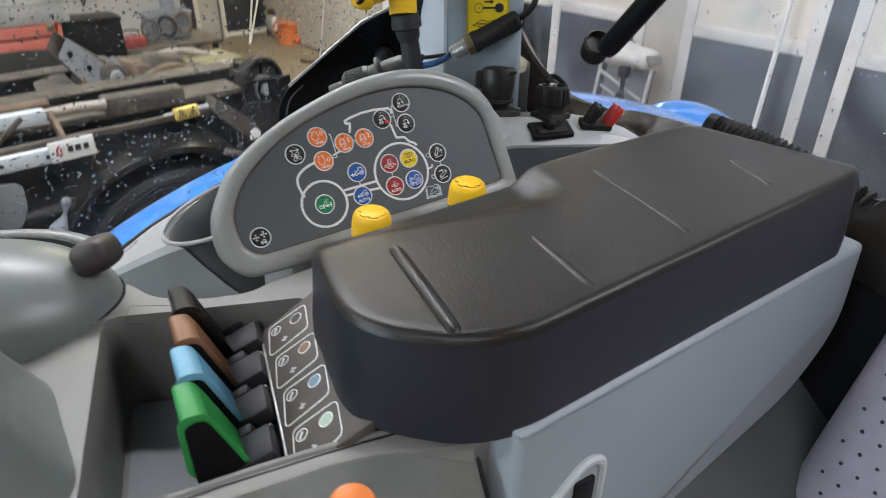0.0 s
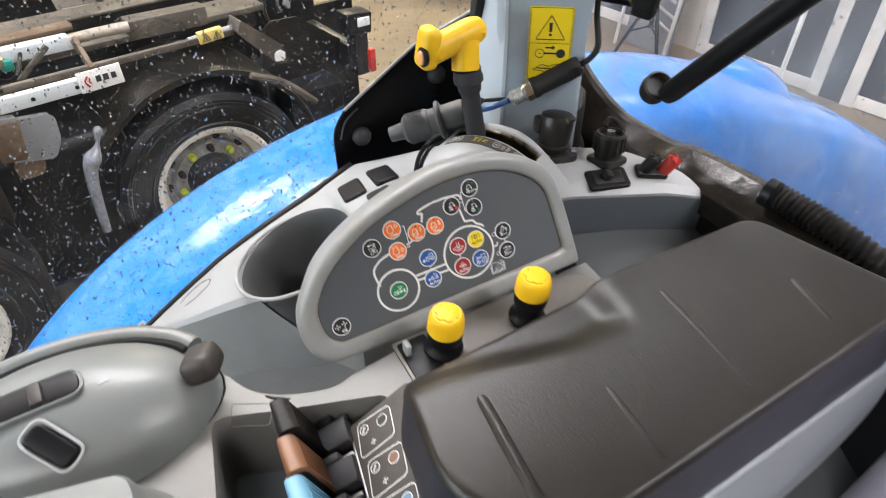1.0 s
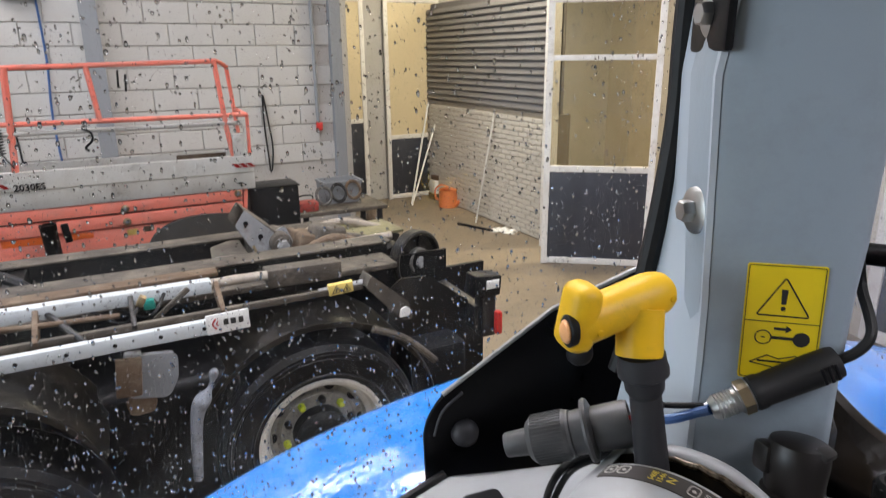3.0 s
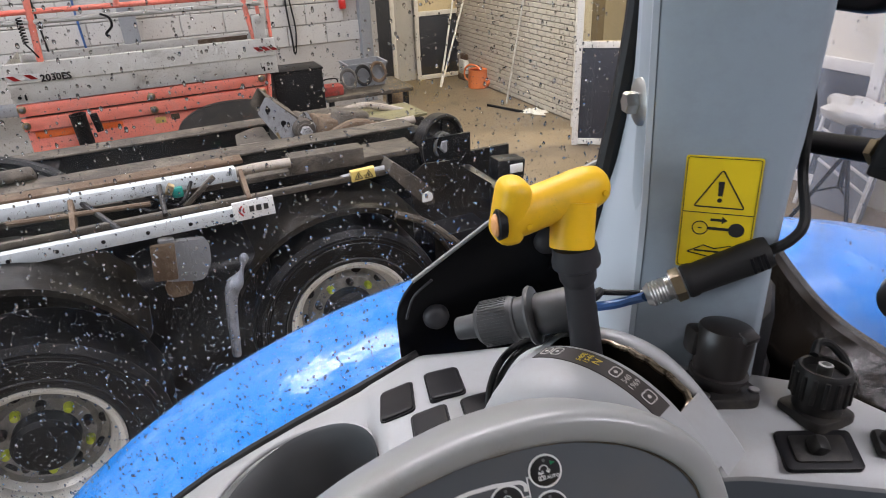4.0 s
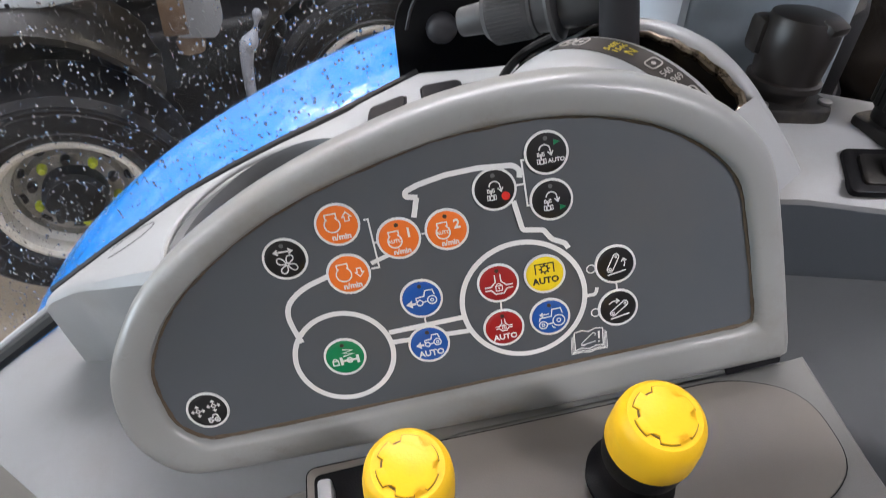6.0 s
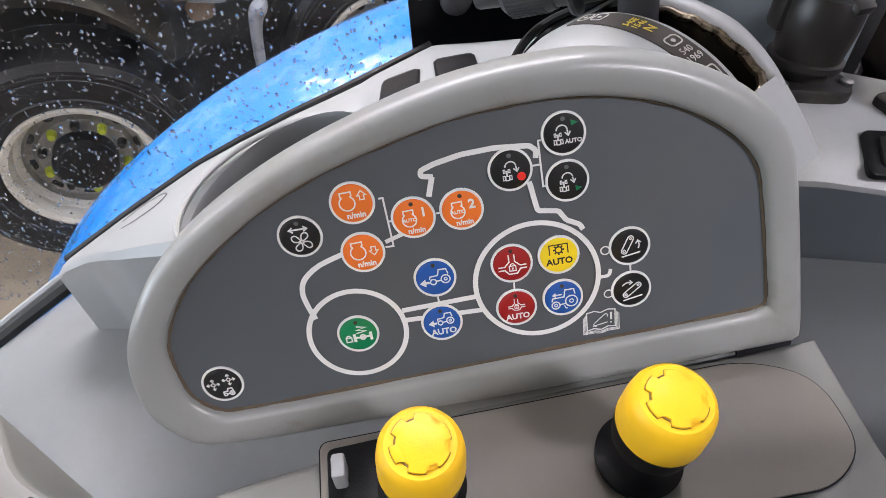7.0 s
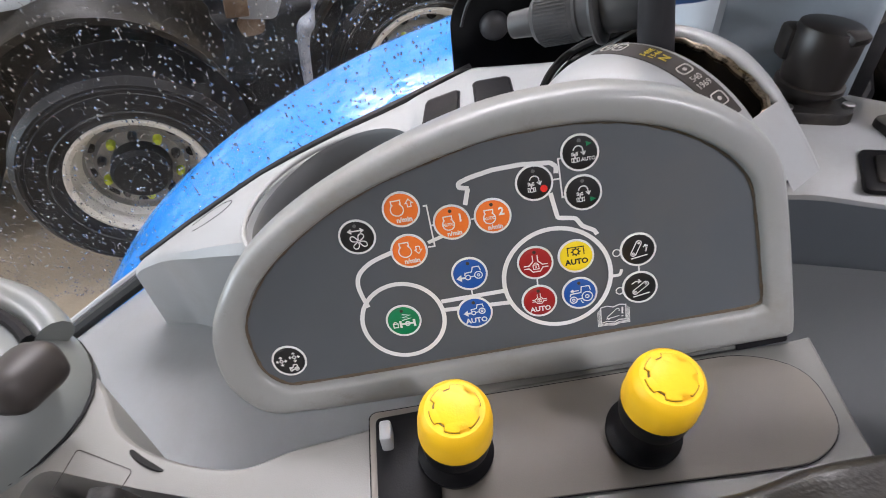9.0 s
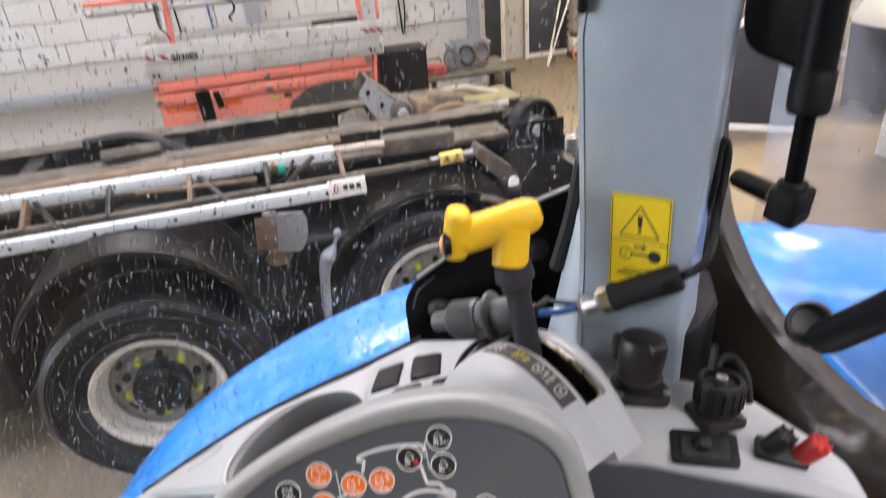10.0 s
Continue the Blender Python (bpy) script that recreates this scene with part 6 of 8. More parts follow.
# ---- black corner plate at the side window ----
def corner_plate():
    root = thing("window_corner_plate", CAB, (0.34, 0.79, 1.97), "black sheet metal corner plate with round bolts", "plate", kind="structure")
    m = axes((1, 0, 0), (0, 0, 1), (0, -1, 0), (0, 0.793, 0))
    loop = round_poly([(0.2465, 1.962), (0.53, 1.93), (0.53, 2.21), (0.449, 2.172), (0.365, 2.142), (0.262, 2.073), (0.2445, 2.045)], [0.012, 0.01, 0.01, 0.02, 0.02, 0.02, 0.02], 5)
    part("plate", slab(loop, 0.0, 0.004, 0.0015, 2, m), PLATE_BLACK, root)
    part("pale_edge", tube([(0.262, 0.787, 2.0755), (0.365, 0.787, 2.1445), (0.449, 0.787, 2.175), (0.53, 0.787, 2.213)], 0.0022, 6), GREY_SMOOTH, root)
    part("arc_groove", tube(spline([(0.254, 0.7875, 2.035), (0.262, 0.7875, 2.058), (0.281, 0.7875, 2.074)], 6), 0.0014, 6), GREY_RUBBER, root)
    for p in ((0.283, 2.033), (0.395, 2.098)):
        mm = axes((1, 0, 0), (0, 0, 1), (0, -1, 0), (p[0], 0.789, p[1]))
        part("round_bolt", lathe([(0.013, 0.0), (0.013, 0.004), (0.0105, 0.009), (0.006, 0.0115), (0, 0.0118)], mm, 20), GREY_RUBBER, root)
    return root


corner_plate()
# seal along the pillar and the console's outer edge
single("window_seal", tube(spline([(0.408, 0.742, 2.10), (0.4216, 0.740, 2.156), (0.4290, 0.740, 2.200), (0.4365, 0.740, 2.25), (0.4430, 0.740, 2.317), (0.4445, 0.740, 2.42), (0.46, 0.735, 2.6), (0.50, 0.70, 2.95)], 6), 0.0085, 10), RUBBER, CAB, "black rubber window seal beside the pillar", "seal", kind="structure")
single("console_edge_seal", tube([(e, con_out(e) + 0.0035, edge_z(e) - 0.003) for e in [-0.06 + 0.02 * i for i in range(17)]], 0.0045, 8), RUBBER, CAB, "black rubber seal along the console edge", "seal", kind="structure")

single("lower_window_seal", tube([(-0.40, 0.779, 1.584), (-0.20, 0.779, 1.722), (-0.12, 0.779, 1.776), (-0.05, 0.782, 1.822)], 0.0085, 8), RUBBER, CAB, "black rubber seal below the side window", "seal", kind="structure")
single("window_ledge", tube([(-0.40, 0.797, 1.588), (-0.20, 0.797, 1.726), (-0.12, 0.797, 1.780), (-0.05, 0.797, 1.824)], 0.0045, 8), GREY_LIGHT, CAB, "pale grey metal ledge below the side window", "ledge", kind="structure")

# ---- rear window frame, struts, bellows ----
lip_in = spline([(0.53, 0.78, 2.50), (0.52, 0.765, 2.32), (0.525, 0.742, 2.18), (0.532, 0.720, 2.10), (0.545, 0.692, 2.042), (0.555, 0.655, 2.021), (0.56, 0.61, 2.026), (0.56, 0.557, 2.041), (0.56, 0.50, 2.051), (0.56, 0.32, 2.055), (0.56, 0.0, 2.03), (0.56, -0.5, 2.0)], 6)
lip_out = spline([(0.57, 0.79, 2.50), (0.56, 0.775, 2.32), (0.562, 0.748, 2.18), (0.575, 0.712, 2.115), (0.590, 0.675, 2.078), (0.600, 0.640, 2.060), (0.602, 0.60, 2.058), (0.602, 0.545, 2.062), (0.602, 0.49, 2.074), (0.602, 0.32, 2.082), (0.602, 0.0, 2.06), (0.602, -0.5, 2.03)], 6)
rows = []
for p, q in zip(lip_in, lip_out):
    up = Vector((-0.35, -0.25, 0.9)).normalized() * 0.006
    down = Vector((0.0, 0.012, -0.025))
    rows.append([p + down, p, p.lerp(q, 0.12) + up * 0.7, p.lerp(q, 0.5) + up * 0.8, p.lerp(q, 0.85) + up, q, q + Vector((0.012, 0.012, -0.012)), q + Vector((0.035, 0.03, -0.02))])
single("rear_window_frame", loft(rows, closed=False), BROWN_TRIM, CAB, "shiny brown-black rubber frame of the rear window", "window frame", kind="structure")
bm = slab([(0.476, 0.592), (0.500, 0.602), (0.530, 0.640), (0.545, 0.69), (0.52, 0.74), (0.47, 0.68)], 1.93, 2.11, 0.003, 1)
slab([(0.498, 0.594), (0.535, 0.632), (0.556, 0.672), (0.53, 0.69), (0.50, 0.65)], 1.93, 2.036, 0.003, 1, bm=bm)
single("rear_corner_filler", bm, BLACK, CAB, "black filler between pillar and rear window frame", "filler", kind="structure")
bm = loft([[p + Vector((0.004, 0, -0.004)), p + Vector((0.004, 0, -0.20)), p + Vector((0.03, 0, -0.20))] for p in lip_in[30:]], closed=False)
single("rear_wall_below_window", bm, BLACK, CAB, "black panel below the rear window", "wall", kind="structure")


def gas_strut():
    root = thing("window_gas_strut", CAB, (0.532, 0.568, 2.22), "black gas strut with rubber ball joint holding the rear window", "strut")
    j, c, top = Vector((0.532, 0.568, 2.238)), Vector((0.5250, 0.5575, 2.3036)), Vector((0.555, 0.607, 2.60))
    end = c + (top - c) * 0.095
    part("rod", tube([j + Vector((0, 0, 0.006)), c + (top - c) * 0.02], 0.0060, 14), BLACK, root)
    part("cylinder", tube([end, top], 0.0118, 20), BLACK, root)
    sleeve = part("sleeve", tube([c, c + (top - c) * 0.006, c + (top - c) * 0.02, end - (top - c) * 0.004, end], [0.0085, 0.0118, 0.0130, 0.0130, 0.0124], 22), RUBBER, root, "matt rubber sleeve")
    part("sleeve_ring", tube([end - (top - c) * 0.004, end + (top - c) * 0.001], 0.0132, 22), BLACK_DUSTY, sleeve)
    joint = part("joint", slab(round_poly([(-0.0125, -0.0115), (0.0125, -0.0115), (0.0125, 0.0115), (-0.0125, 0.0115)], 0.0055, 5), -0.013, 0.013, 0.004, 3, pose(j.x, j.y, j.z, 8, -6, 30)), RUBBER, root)
    part("joint_collar", lathe([(0, 0.010), (0.0100, 0.010), (0.0100, 0.0155), (0.0075, 0.0175), (0, 0.0175)], pose(j.x, j.y, j.z, 8, -6, 0), 20), BLACK_DUSTY, joint)
    part("joint_ring", lathe([(0.0128, -0.006), (0.0140, -0.0045), (0.0128, -0.003)], pose(j.x, j.y, j.z, 8, -6, 0), 22), RUBBER, joint)
    arm_end = Vector((0.5367, 0.6485, 2.2225))
    m, length = along(arm_end, j)
    part("arm", lathe([(0, 0), (0.0080, 0.0), (0.0082, length - 0.018), (0.0074, length - 0.017), (0, length - 0.017)], m, 16), BLACK, root)
    part("nut", lathe([(0, length - 0.018), (0.0095, length - 0.018), (0.0095, length - 0.0125), (0.006, length - 0.012), (0, length - 0.012)], m, 6), BRASS, root)
    part("upper_mount", box((0.553, 0.60, 2.55), (0.05, 0.04, 0.03), None, 0.008), BLACK, root)
    return root


gas_strut()
cover = slab(round_poly([(-0.055, -0.075), (0.062, -0.075), (0.062, 0.075), (-0.055, 0.075)], 0.036, 10), 0.0, 0.018, 0.006, 3, axes((0, -1, 0), (0, 0, 1), (-1, 0, 0), (0.586, 0.690, 2.381)))
single("hinge_cover", cover, BLACK, CAB, "shiny black rounded plastic cover at the rear window", "cover")

gas_strut()


def window_rod():
    root = thing("window_handle_rod", CAB, (0.55, 0.52, 2.14), "black rod with an open socket end at the rear window", "rod")
    a, b = Vector((0.551, 0.530, 2.144)), Vector((0.575, 0.360, 2.355))
    part("rod", tube([a, a.lerp(b, 0.03), a.lerp(b, 0.5), b], [0.0105, 0.0122, 0.0122, 0.0122], 18), BLACK, root)
    m = along((0.556, 0.552, 2.142), (0.545, 0.53, 2.165))[0]
    part("socket_cup", lathe([(0.0155, -0.012), (0.0165, 0.0), (0.0165, 0.010), (0.0140, 0.012), (0.0125, 0.004), (0.0, 0.001)], m, 24), BLACK_DUSTY, root)
    part("clip", box((0.562, 0.565, 2.140), (0.02, 0.02, 0.012), Euler((0.3, 0.2, 0.4)).to_matrix(), 0.004), GREY_LIGHT, root)
    return root


window_rod()


def bellows_hose():
    root = thing("corrugated_hose", CAB, (0.62, 0.36, 2.0), "dusty black corrugated rubber hose behind the armrest", "hose")
    path = spline([(0.572, 0.384, 2.094), (0.581, 0.345, 2.091), (0.590, 0.298, 2.083), (0.598, 0.233, 2.066), (0.598, 0.158, 2.042)], 8)
    pts, rs = [], []
    for i in range(len(path) - 1):
        for k in range(2):
            pts.append(path[i].lerp(path[i + 1], k / 2))
            rs.append(0.0150 if k else 0.0105)
    part("hose", tube(pts, rs, 22), BLACK_DUSTY, root)
    part("cuff", lathe([(0.011, -0.008), (0.0150, -0.007), (0.0150, 0.003), (0.011, 0.004)], along(path[0], path[1])[0], 24), BLACK, root)
    return root


bellows_hose()

# ---- seat ----
bm = box((0.66, 0.02, 1.99), (0.30, 0.28, 0.62), Euler((0, radians(16), radians(-8))).to_matrix(), 0.06, 5)
seat = thing("driver_seat", CAB, (0.5, 0.0, 1.6), "purple-grey dotted fabric driver seat", "seat")
part("backrest", bm, FABRIC, seat)
turn = Euler((0, radians(16), radians(-8))).to_matrix()
for i in range(-7, 8):
    for j in range(-15, 16):
        y, z = 0.0155 * i + 0.0078 * (j % 2), 0.0165 * j
        if abs(y) > 0.105:
            continue
        p = Vector((0.66, 0.02, 1.99)) + turn @ Vector((-0.1502, y, z))
        part("dot", lathe([(0.0017, -0.0004), (0.0014, 0.0004), (0, 0.0005)], axes(turn @ Vector((0, 1, 0)), turn @ Vector((0, 0, -1)), turn @ Vector((-1, 0, 0)), p), 6), GREY_RUBBER, seat)
part("base", box((0.42, 0.02, 1.70), (0.4, 0.42, 0.12), None, 0.05, 4), FABRIC_GREY, seat)
part("slide_plate", box((0.60, 0.30, 1.79), (0.16, 0.10, 0.012), Euler((0.3, 0, 0.2)).to_matrix(), 0.004), GREY_BLUE, seat, "blue-grey plate below the armrest")
part("pale_bracket", box((0.64, 0.25, 1.87), (0.07, 0.012, 0.05), Euler((0, 0.3, 0.2)).to_matrix(), 0.006), WHITE_PLASTIC, seat, "pale plastic bracket")
part("sleeve", tube(spline([(0.58, 0.24, 1.80), (0.62, 0.235, 1.77), (0.65, 0.23, 1.70), (0.64, 0.22, 1.60)], 8), [0.022 + 0.003 * (k % 2) for k in range(25)], 16), BLACK, seat, "black ribbed sleeve")

# ---- side and rear windows with rain ----
side = thing("window_1", CAB, (0.0, 0.81, 1.7), "rain-spotted clear side window of the cab", "window", kind="structure")
pane = part("pane", box((-0.13, 0.812, 2.225), (1.15, 0.004, 1.55)), GLASS, side, smooth=False)
pane.visible_shadow = False
rear = thing("window_2", CAB, (0.67, 0.3, 1.9), "rain-spotted clear rear window of the cab", "window", kind="structure")
pane = part("pane", box((0.672, 0.20, 2.50), (0.004, 1.30, 0.98)), HAZY_GLASS, rear, smooth=False)
pane.visible_shadow = False


def rain(name, count, place, label, seed):
    rng = random.Random(seed)
    verts, faces = [], []
    for _ in range(count):
        x, y, m = place(rng)
        r = 0.00026 + 0.0013 * rng.random() ** 5.2
        sx, sy = r * (0.75 + 0.3 * rng.random()), r * (0.9 + 1.1 * rng.random() ** 2)
        base = len(verts)
        n = 8
        for k in range(n):
            t = 2 * math.pi * k / n
            wob = 1 + 0.25 * (rng.random() - 0.5)
            verts.append(m @ Vector((x + sx * math.cos(t) * wob, y + sy * math.sin(t) * wob, 0)))
        for k in range(n):
            t = 2 * math.pi * k / n
            verts.append(m @ Vector((x + 0.62 * sx * math.cos(t), y + 0.62 * sy * math.sin(t) - 0.1 * sy, 0.42 * r)))
        verts.append(m @ Vector((x, y - 0.15 * sy, 0.55 * r)))
        for k in range(n):
            j = (k + 1) % n
            faces.append((base + k, base + j, base + n + j, base + n + k))
            faces.append((base + n + k, base + n + j, base + 2 * n))
        faces.append(tuple(base + k for k in range(n))[::-1])
    me = bpy.data.meshes.new(name)
    me.from_pydata(verts, [], faces)
    me.transform(CAB)
    me.materials.append(WATER)
    me.polygons.foreach_set("use_smooth", [True] * len(me.polygons))
    ob = new(name, me)
    ob.visible_shadow = False
    return tagged(ob, label, "raindrops", kind="stuff")


SIDE_GLASS = axes((-1, 0, 0), (0, 0, 1), (0, 1, 0), (0, 0.8142, 0))
REAR_GLASS = axes((0, 1, 0), (0, 0, 1), (1, 0, 0), (0.6742, 0, 0))
rain("raindrops_on_side_window", 52000, lambda g: (-g.uniform(-0.55, 0.50), 1.72 + 0.78 * g.random() ** 1.35, SIDE_GLASS), "small clear raindrops on the side window", 4)
rain("raindrops_on_rear_window", 3000, lambda g: (g.uniform(0.05, 0.80), g.uniform(2.04, 2.50), REAR_GLASS), "small clear raindrops on the rear window", 9)


# ---- blue fender ----
def fender():
    root = thing("rear_fender", CAB, (0.7, 1.0, 0.9), "glossy blue rear wheel fender with paler patches", "fender")
    rows = []
    for i in range(97):
        t = math.pi * (0.02 + 0.96 * i / 96)
        row = []
        wide = 1.272 + 0.8 * max(0.0, (t - math.pi / 2) / (math.pi / 2)) ** 1.9
        for a, dr in ((0.826, -0.55), (0.830, -0.25), (0.838, -0.11), (0.855, -0.042), (0.885, -0.012), (0.95, 0.006), (1.05, 0.010), (1.13, 0.006), (1.17, 0.001), (1.19, -0.006), (1.20, -0.016), (1.203, -0.05), (1.20, -0.10)):
            row.append((0.70 - (wide + dr) * math.cos(t), a, 0.90 + (1.001 + dr) * math.sin(t)))
        rows.append(row)
    part("fender_skin", loft(rows, closed=False), BLUE_PAINT, root)
    bm = bmesh.new()
    bmesh.ops.create_uvsphere(bm, u_segments=32, v_segments=16, radius=1, matrix=pose(1.42, 1.10, 1.70, 0, 18, 0) @ Matrix.Diagonal((0.16, 0.15, 0.10, 1)))
    part("lamp_hump", bm, BLUE_PAINT, root, "rounded blue hump on the fender")
    return root


fender()


# ---- cab roof above the view, unseen, added to shade the cab from the lamps ----
single("cab_roof", slab(round_poly([(-0.95, -0.75), (0.70, -0.75), (0.70, 0.86), (-0.95, 0.86)], 0.12, 6), 2.98, 3.08, 0.03, 3), GREY_LIGHT, CAB, "pale grey cab roof lining", "roof", kind="structure")
for e, a in ((-0.90, 0.80), (-0.90, -0.70), (0.66, -0.70)):
    single("roof_post", tube([(e, a, 1.3), (e, a, 2.99)], 0.035, 12), PILLAR, CAB, "blue-grey cab corner post", "post", kind="structure")
single("cab_floor", box((-0.1, 0.05, 1.25), (1.6, 1.45, 0.06), None, 0.01), RUBBER, CAB, "black rubber cab floor mat", "cab floor", kind="structure")
single("wall_below_window", box((-0.35, 0.83, 1.32), (1.4, 0.02, 0.26), None, 0.004), GREY_BLUE, CAB, "grey cab wall below the side window", "wall", kind="structure")


# ================= the workshop (yard space: s along the truck, w away from the tractor) =================
def plain(name, c, s, mat, label, category, kind="structure"):
    return single(name, box(c, s), mat, YARD, label, category, kind=kind, smooth=False)


plain("floor", (1.0, 0.0, -0.05), (30, 34, 0.1), CONCRETE, "stained brown concrete workshop floor", "floor")
plain("wall_back", (-5.9, 5.13, 2.6), (16.4, 0.22, 5.2), MORTAR, "white painted block wall of the workshop", "wall")
plain("ceiling", (1.0, 0.0, 5.3), (30, 34, 0.15), LIFT_GREY, "pale workshop roof", "ceiling")
plain("wall_left", (-14.0, -6.0, 2.6), (0.2, 22.4, 5.2), BLOCK, "plain pale workshop wall", "wall")
plain("wall_front", (1.0, -17.0, 2.6), (30, 0.2, 5.2), BLOCK, "plain pale workshop wall", "wall")
plain("wall_recess", (5.2, 7.6, 2.6), (7.0, 0.2, 5.2), BLOCK, "pale wall at the end of the recess", "wall")
plain("wall_brick", (4.62, 5.66, 0.82), (0.24, 3.66, 1.64), JOINT, "cream painted brick wall", "wall")
plain("wall_room_end", (7.75, 1.5, 2.6), (1.5, 0.2, 5.2), BLOCK, "pale end wall of the side room", "wall")
plain("wall_right", (6.9, -7.7, 2.6), (0.2, 18.6, 5.2), BLOCK, "plain pale workshop wall", "wall")

# unseen strip lamps; the one at (-1.5, 3.4) is added to brighten the lift
for s, w, watts in ((-5.0, -0.4, 290), (0.5, -0.4, 290), (-4.0, -5.5, 310), (1.5, -5.5, 310), (-1.5, 3.4, 150), (4.0, -0.5, 60)):
    at = YARD @ Vector((s, w, 5.15))
    area_lamp("workshop_lamp", at, at + Vector((0, 0, -1)), 3.4, 0.35, watts, (0.98, 0.935, 1.0))
# unseen area light added for bluish daylight from the left; no opening is built
at = YARD @ Vector((-13.5, 0.5, 2.8))
area_lamp("left_daylight_fill", at, at + (YARD.to_3x3() @ Vector((1, 0.0, -0.05))), 8.0, 4.4, 1080, (0.74, 0.87, 1.0))
# two unseen warm area lights, added to brighten the recess and the side room
at = YARD @ Vector((3.6, 4.6, 4.9))
area_lamp("recess_fill", at, at + Vector((0, 0, -1)), 1.4, 0.3, 270, (1.0, 0.86, 0.64))
at = YARD @ Vector((6.6, 2.8, 4.2))
area_lamp("side_room_fill", at, at + Vector((0, 0, -1)), 1.4, 0.3, 300, (1.0, 0.86, 0.62))


# ---- truck chassis ----
def wheel(owner, s, z, w, r_rim, r_tyre):
    m = axes((1, 0, 0), (0, 0, 1), (0, -1, 0), (s, w, z))
    k = r_rim
    root = part("wheel", lathe([(k * 0.985, 0.0), (k * 1.03, 0.012), (k * 1.12, 0.028), (r_tyre * 0.80, 0.034), (r_tyre * 0.86, 0.030), (r_tyre * 0.865, 0.026), (r_tyre * 0.93, 0.025), (r_tyre * 0.985, 0.0), (r_tyre, -0.04), (r_tyre, -0.28), (k, -0.28)], m, 64), TYRE, owner, "black truck tyre on a dished silver rim")
    part("rim", lathe([(k, 0.0), (k * 1.0, 0.012), (k * 0.965, 0.014), (k * 0.905, 0.004), (k * 0.88, -0.03), (k * 0.865, -0.06), (k * 0.80, -0.075), (k * 0.78, -0.085)], m, 56), RIM, root)
    part("dish", lathe([(k * 0.785, -0.083), (k * 0.75, -0.115), (k * 0.66, -0.125), (k * 0.60, -0.10), (k * 0.42, -0.10)], m, 56), DISH, root, "grimy dark wheel dish")
    part("hub", lathe([(k * 0.42, -0.10), (k * 0.42, -0.03), (k * 0.36, -0.01), (k * 0.2, 0.0), (0, 0.0)], m, 28), BLACK_DARK, root)
    for q in range(10):
        t = 2 * math.pi * (q + 0.3) / 10
        part("nut_cap", lathe([(0.020, -0.108), (0.020, -0.075), (0.014, -0.062), (0, -0.060)], m @ Matrix.Translation((k * 0.53 * math.cos(t), k * 0.53 * math.sin(t), 0)), 10), LIME if q % 2 else CHASSIS, root)
        t = 2 * math.pi * q / 10
        part("hand_hole", lathe([(0.030, -0.124), (0.028, -0.118), (0, -0.118)], m @ Matrix.Translation((k * 0.73 * math.cos(t), k * 0.73 * math.sin(t), 0)), 14), BLACK_DARK, root)
    for r in (0.70, 0.90):
        part("sidewall_ring", lathe([(r_tyre * (r - 0.012), 0.028), (r_tyre * r, 0.0345 if r < 0.8 else 0.031), (r_tyre * (r + 0.012), 0.028)], m, 64), TYRE, root)
    return root


def arch(name, s, z, r, w0, w1, a0, a1):
    rows = []
    for i in range(25):
        t = radians(a0 + (a1 - a0) * i / 24)
        rows.append([(s + r * math.cos(t), w0, z + r * math.sin(t) - 0.03), (s + r * math.cos(t), w0, z + r * math.sin(t)), (s + (r + 0.012) * math.cos(t), w0 + 0.03, z + (r + 0.012) * math.sin(t)), (s + (r + 0.012) * math.cos(t), w1, z + (r + 0.012) * math.sin(t))])
    bm = loft(rows, closed=False)
    bmesh.ops.solidify(bm, geom=bm.faces[:], thickness=0.006)
    return single(name, bm, MUDGUARD, YARD, "black plastic truck mudguard over the wheel", "mudguard")


arch("mudguard", -1.061, 0.718, 0.529, -0.23, 0.26, 20, 160)
arch("mudguard", 0.382, 0.505, 0.628, 0.11, 0.58, 10, 150)


